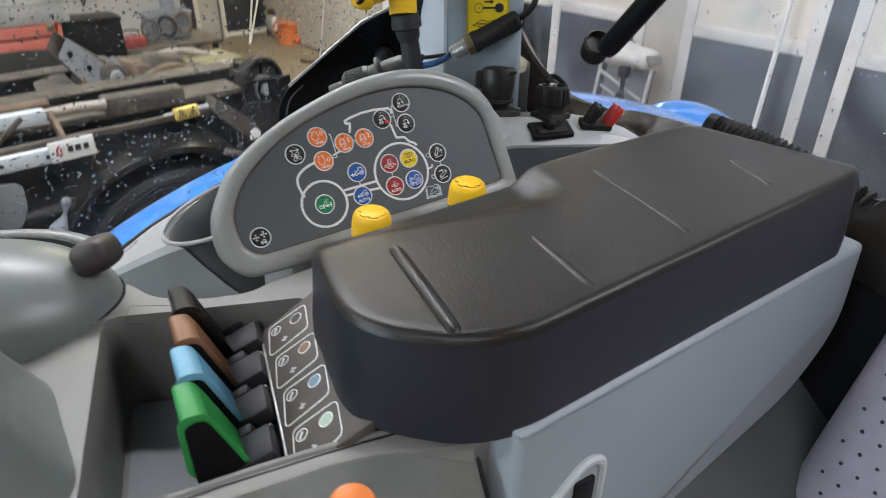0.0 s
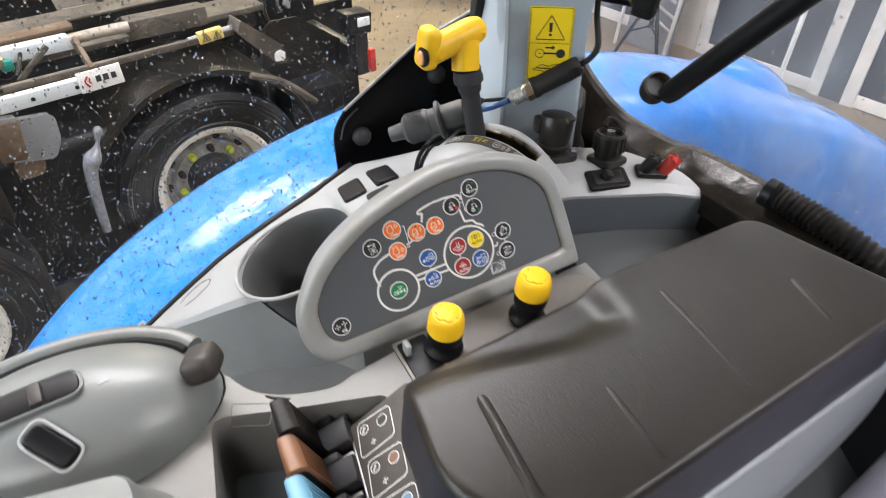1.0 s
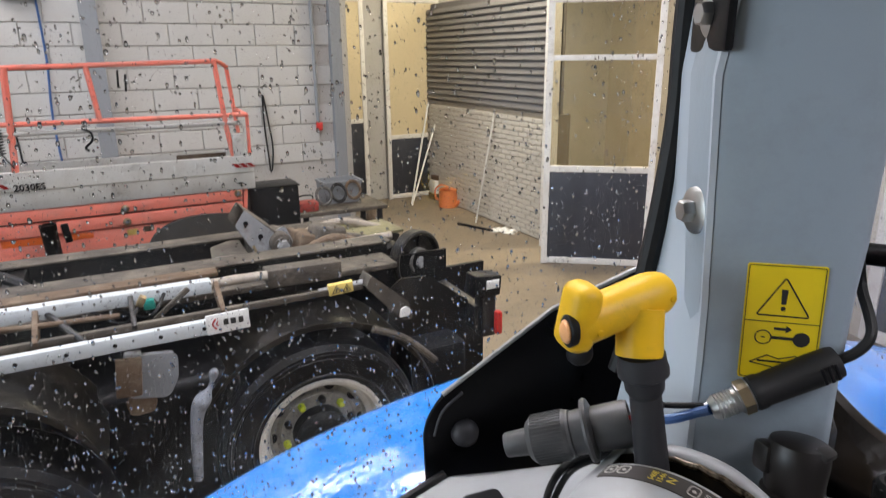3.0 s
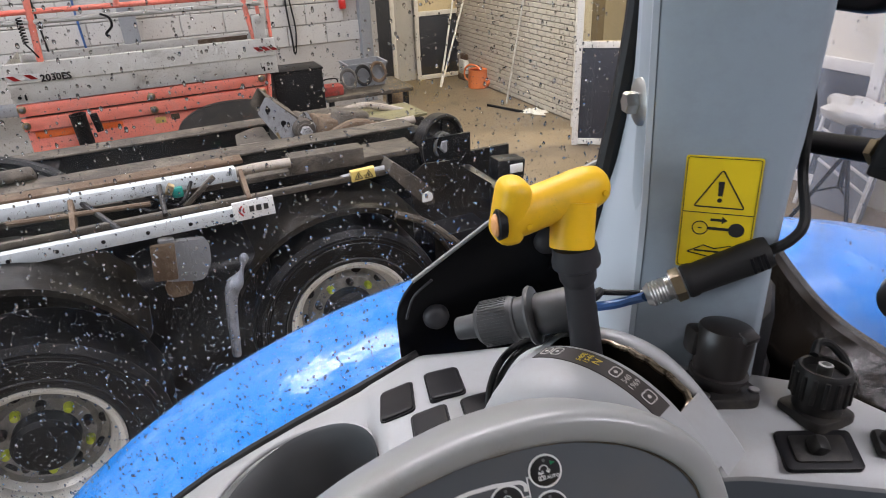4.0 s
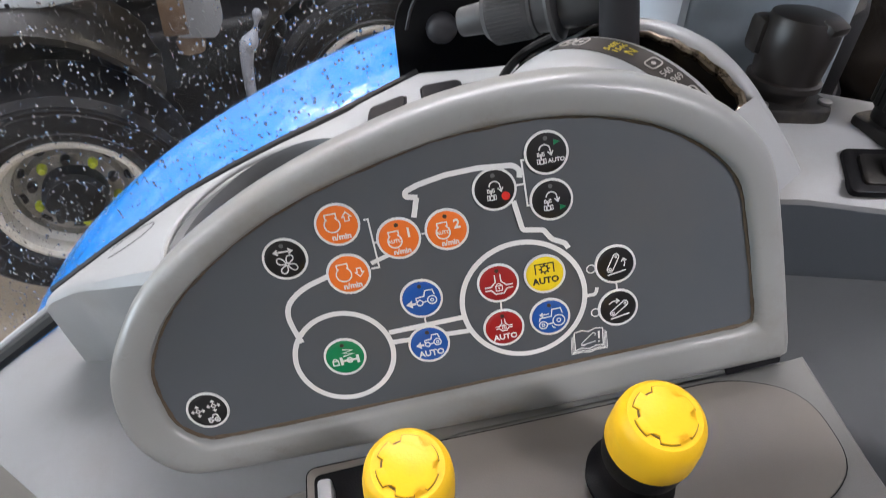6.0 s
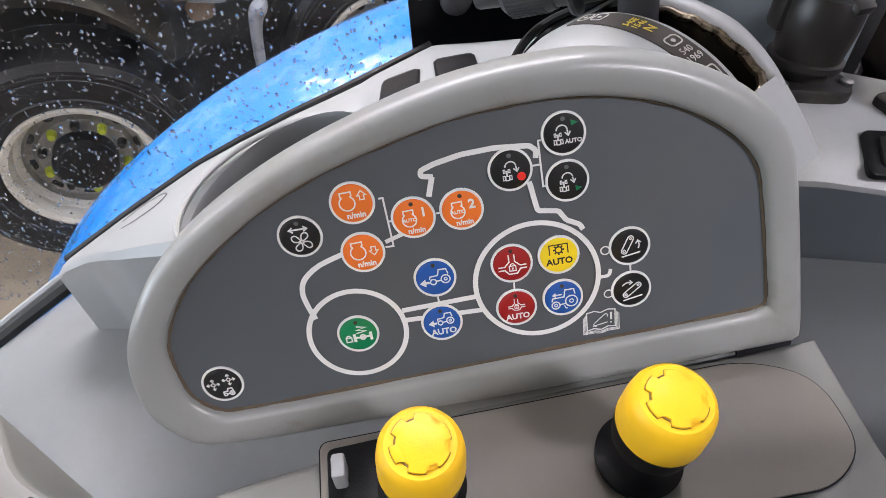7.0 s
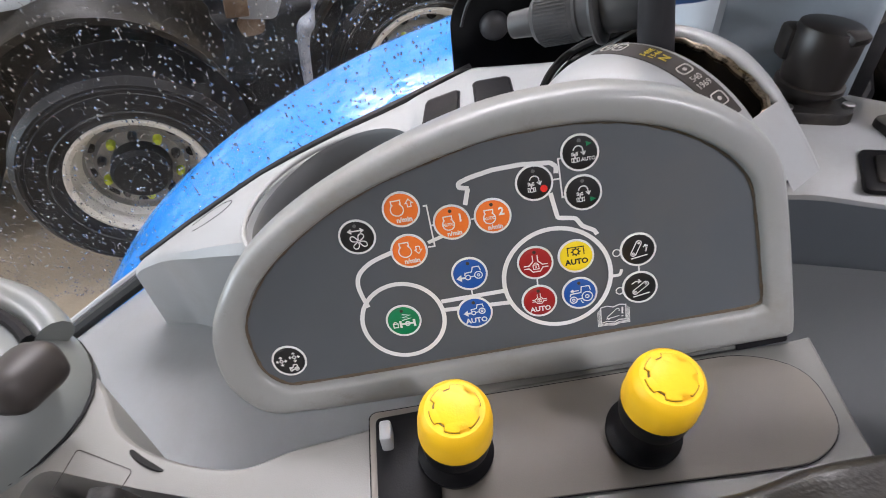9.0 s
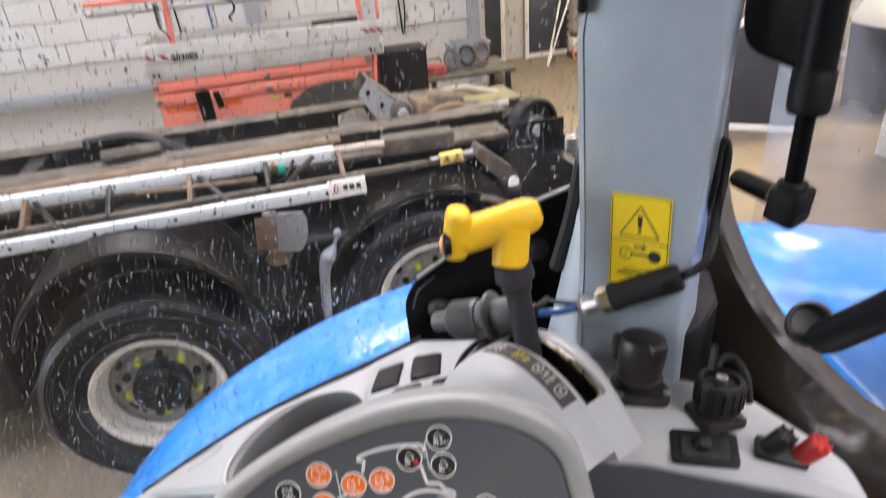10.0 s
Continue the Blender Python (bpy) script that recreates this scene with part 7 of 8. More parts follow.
def truck():
    root = thing("truck_chassis", YARD, (0.0, 1.0, 0.5), "dusty black truck chassis with pale aluminium side rails", "truck")

    def rail(name, s0, s1, w, z0, z1, h, d, mat, label=""):
        mid = Vector(((s0 + s1) / 2, w, (z0 + z1) / 2))
        ln = math.hypot(s1 - s0, z1 - z0)
        return part(name, box(mid, (ln, d, h), Euler((0, -math.atan2(z1 - z0, s1 - s0), 0)).to_matrix(), 0.006, 2), mat, root, label)

    rail("lower_side_rail", -3.2, 0.0, 0.0, 1.243, 1.270, 0.062, 0.04, ALU, "pale aluminium side rail")
    rail("upper_side_rail", -3.2, -0.06, 0.3, 1.352, 1.350, 0.060, 0.06, ALU, "pale aluminium side rail")
    part("upper_side_pipe", tube([(-0.06, 0.30, 1.352), (0.05, 0.30, 1.357), (0.20, 0.30, 1.353)], 0.024, 12), WORN_PIPE, root, "pale worn pipe")
    rail("upper_side_rail_end", 0.20, 0.58, 0.36, 1.325, 1.318, 0.09, 0.10, CHASSIS_DUST)
    rail("middle_bar", -3.0, 0.62, 0.12, 1.262, 1.285, 0.03, 0.03, CHASSIS_DUST)
    rail("near_frame_beam", -3.4, 0.98, 0.72, 1.185, 1.20, 0.26, 0.09, CHASSIS, "dusty black frame beam")
    rail("near_frame_flange", -3.4, 0.98, 0.70, 1.318, 1.335, 0.014, 0.16, CHASSIS_DUST)
    rail("deck_edge", -3.4, 0.9, 0.45, 1.27, 1.285, 0.03, 0.22, CHASSIS_DUST)
    rail("far_frame_beam", -3.4, 1.12, 1.50, 1.10, 1.13, 0.26, 0.09, CHASSIS, "dusty black frame beam")
    rail("far_frame_end", 1.11, 1.37, 1.50, 1.19, 1.07, 0.12, 0.09, CHASSIS)
    rail("far_frame_flange", -3.4, 1.12, 1.50, 1.235, 1.263, 0.014, 0.16, CHASSIS_DUST)
    for s in (-2.6, -1.75, -0.95, 0.35, 0.75):
        part("cross_member", box((s, 1.11, 1.16), (0.10, 0.76, 0.14), None, 0.01), CHASSIS_DUST if s > 0 else CHASSIS, root)
    for s0, s1 in ((-2.5, -1.85), (-1.65, -1.05), (-0.85, 0.25)):
        part("infill_panel", box(((s0 + s1) / 2, 1.11, 1.12), (s1 - s0, 0.74, 0.02), None, 0.004), DARK_PANEL, root, "dark blue-grey infill panel")
    # braces below the upper rail
    for s in (-2.3, -1.45, -0.72):
        part("brace", tube([(s, 0.28, 1.34), (s + 0.16, 0.03, 1.25)], 0.014, 8), CHASSIS, root)
    part("green_clip", box((-0.33, 0.26, 1.32), (0.05, 0.03, 0.05), None, 0.01), material("green_plastic_clip", (0.02, 0.25, 0.2), 0.4), root)
    # coupling bracket: box beam with a cross shaft
    m = axes((1, 0, 0), (0, 0, 1), (0, -1, 0), (0, 1.0, 0))
    bracket = part("coupling_bracket", slab(round_poly([(0.185, 1.441), (0.245, 1.526), (0.402, 1.368), (0.345, 1.226), (0.310, 1.226)], 0.012, 4), -0.012, 0.0, 0.003, 2, m), BRACKET, root, "dull steel coupling bracket")
    part("bracket_top", slab(round_poly([(0.240, 1.530), (0.250, 1.516), (0.405, 1.362), (0.412, 1.378)], 0.004, 2), -0.27, -0.002, 0.002, 1, m), CHASSIS_DUST, bracket)
    part("bracket_back", slab(round_poly([(0.185, 1.441), (0.245, 1.526), (0.402, 1.368), (0.345, 1.226), (0.310, 1.226)], 0.012, 4), -0.27, -0.258, 0.003, 2, m), CHASSIS_DUST, bracket)
    for x, y in ((0.243, 1.448), (0.320, 1.362)):
        part("hook_hole", slab(circle(x, y, 0.015, 16), 0.0004, 0.0020, 0, 1, m), BLACK_DARK, bracket)
        part("hook_hole", slab(round_poly([(x - 0.013, y), (x - 0.003, y), (x + 0.003, y - 0.024), (x - 0.008, y - 0.024)], 0.003, 2), 0.0004, 0.0018, 0, 1, m), BLACK_DARK, bracket)
    part("foot_plate", slab(round_poly([(0.300, 1.222), (0.345, 1.232), (0.400, 1.365), (0.470, 1.398), (0.515, 1.300), (0.500, 1.205), (0.315, 1.200)], 0.012, 4), -0.05, -0.035, 0.003, 2, m), BRACKET, bracket)
    shaft = axes((1, 0, 0), (0, 0, 1), (0, -1, 0), (0.43, 0.95, 1.312))
    boss = part("shaft_boss", lathe([(0, -0.25), (0.062, -0.25), (0.066, -0.02), (0.060, 0.0), (0.044, 0.004), (0.044, 0.022), (0, 0.022)], shaft, 28), CHASSIS_DUST, bracket)
    part("shaft_nut", lathe([(0.036, 0.022), (0.036, 0.045), (0.030, 0.050), (0.020, 0.050), (0.020, 0.062), (0, 0.062)], shaft, 6), BRACKET, boss)
    part("copper_fitting", tube(spline([(0.262, 0.93, 1.33), (0.275, 0.93, 1.29), (0.268, 0.93, 1.255), (0.285, 0.93, 1.24)], 5), 0.008, 8), BRASS, bracket)
    part("pivot_block", box((0.585, 1.06, 1.285), (0.15, 0.22, 0.12), Euler((0, radians(14), 0.15)).to_matrix(), 0.015, 3), CHASSIS_BROWN, bracket)
    part("corner_gusset", slab(round_poly([(0.02, 0.80), (0.235, 0.82), (0.245, 1.32), (0.18, 1.32), (0.06, 1.22)], 0.02), 1.262, 1.276, 0.003, 1), CHASSIS_DUST, root, "dusty corner gusset")
    # air spring and hub disc at the rear
    md = axes((0.94, 0.34, 0), (0, 0, 1), (0.34, -0.94, 0), (1.220, 0.78, 1.138)) @ Matrix.Scale(1.12, 4)
    drum = part("brake_drum", lathe([(0.072, -0.012), (0.105, -0.020), (0.138, -0.008), (0.150, 0.014), (0.160, 0.018), (0.170, 0.012), (0.173, -0.01), (0.170, -0.05), (0.125, -0.10), (0, -0.10)], md, 48), BLACK_DUSTY, root, "black dished brake drum")
    part("hub", lathe([(0.074, -0.014), (0.074, 0.016), (0.068, 0.022), (0.058, 0.022), (0.056, 0.014), (0, 0.014)], md, 32), HUB_GREY, drum, "dusty dark grey hub")
    part("hub_nut", lathe([(0.040, 0.013), (0.040, 0.034), (0.034, 0.040), (0, 0.040)], md @ pose(0, 0, 0, 0, 0, 12), 6), BRACKET, drum)
    for q in range(5):
        t = 2 * math.pi * (q + 0.15) / 5
        part("drum_rib", box(md @ Vector((0.112 * math.cos(t), 0.112 * math.sin(t), -0.006)), (0.076, 0.007, 0.020), md.to_3x3().normalized() @ Euler((0, 0, t)).to_matrix(), 0.002), BLACK_DARK, drum)
    part("spring_drum", lathe([(0, -0.16), (0.13, -0.16), (0.15, -0.12), (0.15, 0.06), (0.12, 0.10), (0, 0.10)], axes((0.94, 0.34, 0), (0, 0, 1), (0.34, -0.94, 0), (1.03, 0.90, 1.12)), 32), CHASSIS, root)
    # lamp arm and marker lamps
    arm = part("lamp_arm", slab(round_poly([(0.614, 1.301), (0.639, 1.351), (0.822, 1.192), (0.845, 1.098), (0.80, 1.10), (0.713, 1.189)], 0.008, 3), -0.06, 0.06, 0.004, 2, axes((1, 0, 0), (0, 0, 1), (0, -1, 0), (0, 0.10, 0))), CHASSIS_DUST, root, "dusty angled steel lamp arm")
    part("white_patch", slab(round_poly([(0.775, 1.115), (0.830, 1.118), (0.838, 1.148), (0.812, 1.172), (0.780, 1.160)], 0.010, 4), 0.0605, 0.066, 0.001, 1, axes((1, 0, 0), (0, 0, 1), (0, -1, 0), (0, 0.10, 0))), WHITE_PLASTIC, arm, "white worn patch")
    label_face = axes((1, 0, 0.02), (0, 0, 1), (0, -1, 0), (0, 0.085, 0))
    tag = part("marker_label", slab([(0.444, 1.262), (0.562, 1.268), (0.557, 1.319), (0.440, 1.316)], -0.03, 0.0, 0.004, 2, label_face), TAG_YELLOW, root, "yellow label with two black warning triangles")
    for x in (0.475, 0.527):
        part("warning_mark", ribbon([(x - 0.019, 1.274), (x + 0.019, 1.276), (x, 1.309)], 0.0036, 0.0012, label_face @ Matrix.Translation((0, 0, 0.0004)), True), BLACK_INK, tag)
        part("warning_mark", slab([(x - 0.0045, 1.281), (x + 0.0045, 1.281), (x + 0.002, 1.297), (x - 0.002, 1.297)], 0.0004, 0.0016, 0, 1, label_face), BLACK_INK, tag)
    part("label_pipe", tube([(0.40, 0.125, 1.288), (0.68, 0.125, 1.302)], 0.017, 12), BRACKET, root)
    # tail end
    part("rear_cross_beam", box((1.36, 0.80, 0.92), (0.07, 1.1, 0.15), Euler((0, radians(0), 0)).to_matrix(), 0.01), CHASSIS, root)
    part("tail_plate", slab(round_poly([(0.84, 0.72), (0.84, 1.14), (0.92, 1.20), (1.08, 1.19), (1.335, 1.0), (1.335, 0.72)], 0.02, 4), -0.02, 0.0, 0.004, 2, axes((1, 0, 0), (0, 0, 1), (0, -1, 0), (0, 0.34, 0))), CHASSIS, root, "black sloping tail plate")
    part("work_lamp", box((1.375, 0.24, 1.13), (0.17, 0.12, 0.12), Euler((0, radians(5), 0)).to_matrix(), 0.012), BLACK, root)
    part("lamp_lens", box((1.40, 0.175, 1.14), (0.08, 0.01, 0.05), None, 0.004), WHITE_PLASTIC, root)
    part("lamp_bracket", box((1.395, 0.25, 0.965), (0.09, 0.10, 0.30), None, 0.012), CHASSIS, root)
    part("tail_lamp", box((1.445, 0.19, 0.90), (0.04, 0.05, 0.14), None, 0.012), TAIL_RED, root, "red tail lamp")
    face = axes((1, 0, 0), (0, 0, 1), (0, -1, 0), (0, 0.13, 0))
    part("air_valve", slab(round_poly([(-0.400, 1.140), (-0.262, 1.125), (-0.270, 1.02), (-0.311, 0.946), (-0.455, 0.975), (-0.45, 1.03)], 0.02, 4), -0.03, 0.03, 0.012, 3, face), COLUMN, root)
    part("hanger", box((-0.43, 0.14, 1.105), (0.07, 0.05, 0.11), Euler((0, radians(6), 0)).to_matrix(), 0.012), BRACKET, root)
    part("valve_foot", slab(round_poly([(-0.47, 0.955), (-0.36, 0.94), (-0.38, 0.885), (-0.46, 0.885)], 0.02, 4), -0.025, 0.025, 0.01, 2, face), CHASSIS_BROWN, root)
    # tanks and skirts kept undusted black, with the underbody's shade in their colour
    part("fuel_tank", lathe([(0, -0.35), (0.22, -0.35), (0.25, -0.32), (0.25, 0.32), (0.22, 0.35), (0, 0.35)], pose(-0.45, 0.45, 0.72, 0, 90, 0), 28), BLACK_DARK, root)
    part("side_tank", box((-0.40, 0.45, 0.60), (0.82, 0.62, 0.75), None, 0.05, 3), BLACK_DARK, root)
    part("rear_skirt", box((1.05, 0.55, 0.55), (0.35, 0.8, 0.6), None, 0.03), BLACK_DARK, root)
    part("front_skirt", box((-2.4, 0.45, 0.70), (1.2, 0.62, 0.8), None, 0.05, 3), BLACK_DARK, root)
    # pale tapered tube shaped like the white glare seen below the rail
    part("pale_glare_shape", tube(spline([(-0.118, 0.0, 1.07), (-0.128, 0.0, 1.03), (-0.145, 0.0, 0.985), (-0.17, 0.0, 0.945), (-0.20, 0.0, 0.90), (-0.222, 0.0, 0.79), (-0.24, 0.0, 0.55)], 4), [0.008, 0.016, 0.021, 0.021, 0.017, 0.012, 0.009, 0.009, 0.011, 0.015, 0.020, 0.027, 0.033, 0.037, 0.038, 0.036, 0.034, 0.031, 0.029, 0.027, 0.026, 0.025, 0.024, 0.022, 0.020], 12), GLARE_PALE, root)
    rng = random.Random(21)
    # hose loops beside the clip
    for k in range(2):
        s0 = -0.44 + 0.085 * k
        part("air_hose", tube(spline([(s0 - 0.12, 0.34, 1.30 + 0.01 * k), (s0 - 0.02, 0.24, 1.26 + 0.012 * k), (s0 + 0.04, 0.16, 1.31), (s0 + 0.10, 0.30, 1.36)], 6), 0.0085, 8), BLACK_DARK, root)
    part("hose_fitting", box((-0.36, 0.20, 1.36), (0.03, 0.03, 0.05), Euler((0.2, 0.5, 0)).to_matrix(), 0.006), BRASS, root)
    part("diagonal_strut", box((-0.24, 0.20, 1.325), (0.19, 0.022, 0.022), Euler((0, radians(-38), 0)).to_matrix(), 0.004), CHASSIS_DUST, root)
    # worn pipe above the upper rail and rusty edge along the beam
    part("worn_pipe", tube([(0.05, 0.92, 1.275), (0.70, 0.90, 1.262)], 0.024, 12), WORN_PIPE, root)
    part("worn_pipe", tube([(0.62, 0.86, 1.285), (1.08, 0.86, 1.300)], 0.026, 12), WORN_PIPE, root)
    part("rusty_edge", box((-1.30, 0.52, 1.335), (2.6, 0.10, 0.02), Euler((0, radians(-0.4), 0)).to_matrix(), 0.004), CHASSIS_BROWN, root)
    part("rusty_rod", tube([(-1.0, 0.20, 1.335), (-0.45, 0.20, 1.31)], 0.012, 8), CHASSIS_BROWN, root)
    # twist lock with its dark hole
    part("twist_lock", box((-1.09, 0.78, 1.355), (0.30, 0.16, 0.06), Euler((radians(-25), 0, radians(6))).to_matrix(), 0.02, 3), CHASSIS_DUST, root)
    part("lock_hole", lathe([(0.036, -0.02), (0.036, 0.004), (0.028, 0.006), (0.026, -0.018), (0, -0.018)], pose(-1.07, 0.74, 1.395, 25, 0, 0), 20), BLACK_DARK, root)
    part("lock_arm", tube(spline([(-1.45, 1.3, 1.30), (-1.15, 1.2, 1.33), (-0.92, 1.05, 1.28), (-0.84, 0.98, 1.22)], 5), [0.03] * 16, 8), BLACK_DARK, root)
    # pipes and brackets between the beams at the rear
    for k, (s0, s1, w0, w1) in enumerate(((0.55, 1.05, 1.0, 0.98), (0.62, 1.18, 1.3, 1.28), (0.5, 0.95, 0.86, 0.9))):
        part("rear_pipe", tube(spline([(s0, w0, 1.26), ((s0 + s1) / 2, (w0 + w1) / 2 + 0.03, 1.30 + 0.01 * k), (s1, w1, 1.24)], 6), 0.02 + 0.004 * k, 10), (CHASSIS_DUST, WORN_PIPE, CHASSIS_BROWN)[k], root)
    part("board", box((0.98, 1.24, 1.255), (0.55, 0.34, 0.018), Euler((0, 0, radians(4))).to_matrix(), 0.004), OLIVE, root, "dirty yellow-green board")
    part("pivot_housing", box((0.72, 1.02, 1.31), (0.20, 0.16, 0.14), Euler((0, radians(12), 0.2)).to_matrix(), 0.03, 3), CHASSIS_DUST, root)
    for k in range(14):
        part("frame_bolt", lathe([(0.014, 0), (0.014, 0.010), (0.009, 0.014), (0, 0.014)], axes((1, 0, 0), (0, 0, 1), (0, -1, 0), (-2.4 + 0.24 * k + rng.uniform(-0.03, 0.03), 0.672, 1.21 + 0.05 * (k % 2))), 6), CHASSIS_DUST, root)
    for k in range(7):
        s0 = -2.2 + 0.36 * k
        part("rail_gusset", box((s0, 0.20, 1.305), (0.022, 0.20, 0.06), Euler((radians(24), 0, 0)).to_matrix(), 0.004), CHASSIS if k % 2 else CHASSIS_BROWN, root)
    for k in range(9):
        part("rail_hole", lathe([(0.009, -0.001), (0.0085, 0.0012), (0, 0.0012)], axes((1, 0, 0), (0, 0, 1), (0, -1, 0), (-1.5 + 0.17 * k, -0.0205, 1.257 + 0.0014 * k)), 10), BLACK_DARK, root)
    part("bracket_plate", box((-0.45, 0.02, 1.10), (0.10, 0.03, 0.17), Euler((0, radians(6), 0)).to_matrix(), 0.008), CHASSIS_BROWN, root)
    part("fender_stay", tube(spline([(0.62, 0.0, 1.10), (0.78, 0.0, 1.02), (0.95, 0.0, 0.86)], 6), 0.018, 8), CHASSIS_DUST, root)
    wheel(root, -1.053, 0.511, -0.25, 0.306, 0.511)
    wheel(root, 0.374, 0.515, 0.10, 0.329, 0.517)
    # added black sheets that fill the space below the frame with shade
    part("underbody_shade_sheet", box((-0.9, 0.80, 0.56), (5.2, 0.03, 1.0), None, 0.0), BLACK_DARK, root)
    part("underbody_shade_back", box((-0.6, 0.75, 0.95), (4.0, 0.02, 0.5), None, 0.0), BLACK_DARK, root)
    return root


truck()
sign = thing("side_sign", YARD, (0.0, -0.02, 1.24), "small white sign with red and black marks on the rail", "sign")
part("board", box((-0.043, -0.027, 1.285), (0.178, 0.008, 0.088), Euler((0, radians(-1.5), 0)).to_matrix(), 0.003), WHITE_PLASTIC, sign)
for x, w in ((-0.052, 0.020), (-0.022, 0.022), (0.010, 0.020)):
    part("black_bar", box((x, -0.0325, 1.288), (w, 0.003, 0.026)), BLACK_INK, sign, smooth=False)
part("red_mark", tube(spline([(-0.092, -0.032, 1.262), (-0.106, -0.032, 1.285), (-0.092, -0.032, 1.308)], 5), 0.004, 6), RED_KEY, sign)
part("inner_mark", tube(spline([(-0.084, -0.032, 1.275), (-0.090, -0.032, 1.285), (-0.084, -0.032, 1.297)], 5), 0.003, 6), RED_KEY, sign)


# ---- orange lift behind the truck ----
def lift():
    root = thing("scissor_lift", YARD, (-0.3, 3.3, 0.0), "faded salmon-orange and grimy grey scissor lift by the wall", "scissor lift")
    W = 2.9
    face = axes((1, 0, 0), (0, 0, 1), (0, -1, 0), (0, W, 0))

    def strip(name, s0, s1, z0, z1, w, d, mat, label="", owner=None, turn=0.0):
        return part(name, box(((s0 + s1) / 2, w, (z0 + z1) / 2), (s1 - s0, d, z1 - z0), Euler((0, radians(turn), 0)).to_matrix(), 0.006, 2), mat, owner or root, label)

    # side of the platform: folded sheet with an upper and a lower field
    rows = [[(s, W + 0.030, 1.572), (s, W + 0.004, 1.566), (s, W, 1.555), (s, W + 0.002, 1.432), (s, W + 0.014, 1.424), (s, W + 0.016, 1.295), (s, W + 0.022, 1.283), (s, W + 0.05, 1.281)] for s in (-1.283, -0.95, -0.62, -0.3, 0.02, 0.35, 0.68)]
    side = part("platform_side", loft(rows, closed=False), LIFT_GREY, root, "grimy pale grey folded side sheet")
    strip("platform_floor", -1.27, 0.67, 1.36, 1.395, W + 0.40, 0.72, CHASSIS_DUST)
    far = strip("far_toe_board", -1.25, 0.68, 1.395, 1.53, W + 0.775, 0.02, LIFT_GREY)
    strip("toe_slot", 0.14, 0.575, 1.418, 1.508, W + 0.763, 0.006, CHASSIS_BROWN, "", far)
    strip("end_sheet", 0.66, 0.68, 1.30, 1.56, W + 0.40, 0.74, LIFT_GREY)
    strip("end_sheet", -1.28, -1.262, 1.30, 1.56, W + 0.40, 0.74, LIFT_GREY)
    for x, z, r in ((-1.235, 1.328, 0.013), (0.600, 1.320, 0.009), (0.55, 1.335, 0.008), (-1.03, 1.46, 0.008), (-0.70, 1.475, 0.008)):
        part("hole", slab(circle(x, z, r, 14), -0.0135, -0.011, 0, 1, face), BLACK_DARK, side)
    for x in (-1.195, 0.565):
        part("hole", slab(round_poly([(x - 0.007, 1.305), (x + 0.007, 1.305), (x + 0.007, 1.345), (x - 0.007, 1.345)], 0.006, 3), -0.0135, -0.011, 0, 1, face), BLACK_DARK, side)
    for x, z, h in ((0.05, 1.50, 0.05), (0.21, 1.515, 0.04), (-0.33, 1.50, 0.03), (0.28, 1.50, 0.05), (-0.52, 1.48, 0.04)):
        part("scrape", slab(round_poly([(x - 0.006, z - h / 2), (x + 0.006, z - h / 2), (x + 0.008, z + h / 2), (x - 0.003, z + h / 2)], 0.003, 2), -0.001, 0.0012, 0, 1, face), WHITE_PLASTIC, side)
    for s0, s1 in ((-1.285, -1.06), (0.487, 0.66)):
        z0 = 1.452 if s0 < 0 else 1.470
        n = 4 if s0 < 0 else 3
        step = (s1 - s0) / n
        part("stripe_base", slab([(s0 + 0.012, z0), (s1, z0), (s1, z0 + 0.038), (s0 + 0.012, z0 + 0.038)], 0.0008, 0.0025, 0, 1, face), WHITE_PLASTIC, side)
        for k in range(n):
            if k % 2 == 0 or n == 3:
                x = s0 + 0.02 + step * k
                part("red_stripe", slab([(x + 0.030, z0 + 0.001), (x + 0.075, z0 + 0.001), (x + 0.030, z0 + 0.037), (x - 0.012, z0 + 0.037)], 0.0028, 0.0040, 0, 1, face), RED_KEY, side)
    part("model_number", text_mesh("2030ES", 0.070, axes((1, 0, 0), (0, 0, 1), (0, -1, 0), (-0.960, W - 0.003, 1.452)), 0.003, None, 0.03), CHASSIS, side, smooth=False)
    # folded scissor arms and base
    strip("scissor_arm", -1.28, 0.565, 1.185, 1.272, W + 0.055, 0.05, ORANGE_LIFT, "faded salmon-orange steel arm", turn=-0.25)
    strip("scissor_arm", -1.28, 0.565, 1.072, 1.168, W + 0.065, 0.05, ORANGE_LIFT, "faded salmon-orange steel arm", turn=-0.45)
    strip("arm_gap", -1.25, 0.55, 1.10, 1.25, W + 0.10, 0.03, CHASSIS_BROWN)
    strip("base", -1.27, 0.55, 0.42, 1.058, W + 0.42, 0.70, ORANGE_LIFT, "faded salmon-orange lift base")
    for s0, s1, z0, z1, mt in ((-1.22, -0.95, 0.995, 1.052, PATCH_ORANGE), (-0.76, -0.60, 1.00, 1.048, PATCH_ORANGE), (-0.36, -0.28, 0.985, 1.035, TAG_YELLOW), (-0.235, -0.17, 1.00, 1.045, CHASSIS_BROWN)):
        strip("paint_patch", s0, s1, z0, z1, W + 0.068, 0.006, mt)
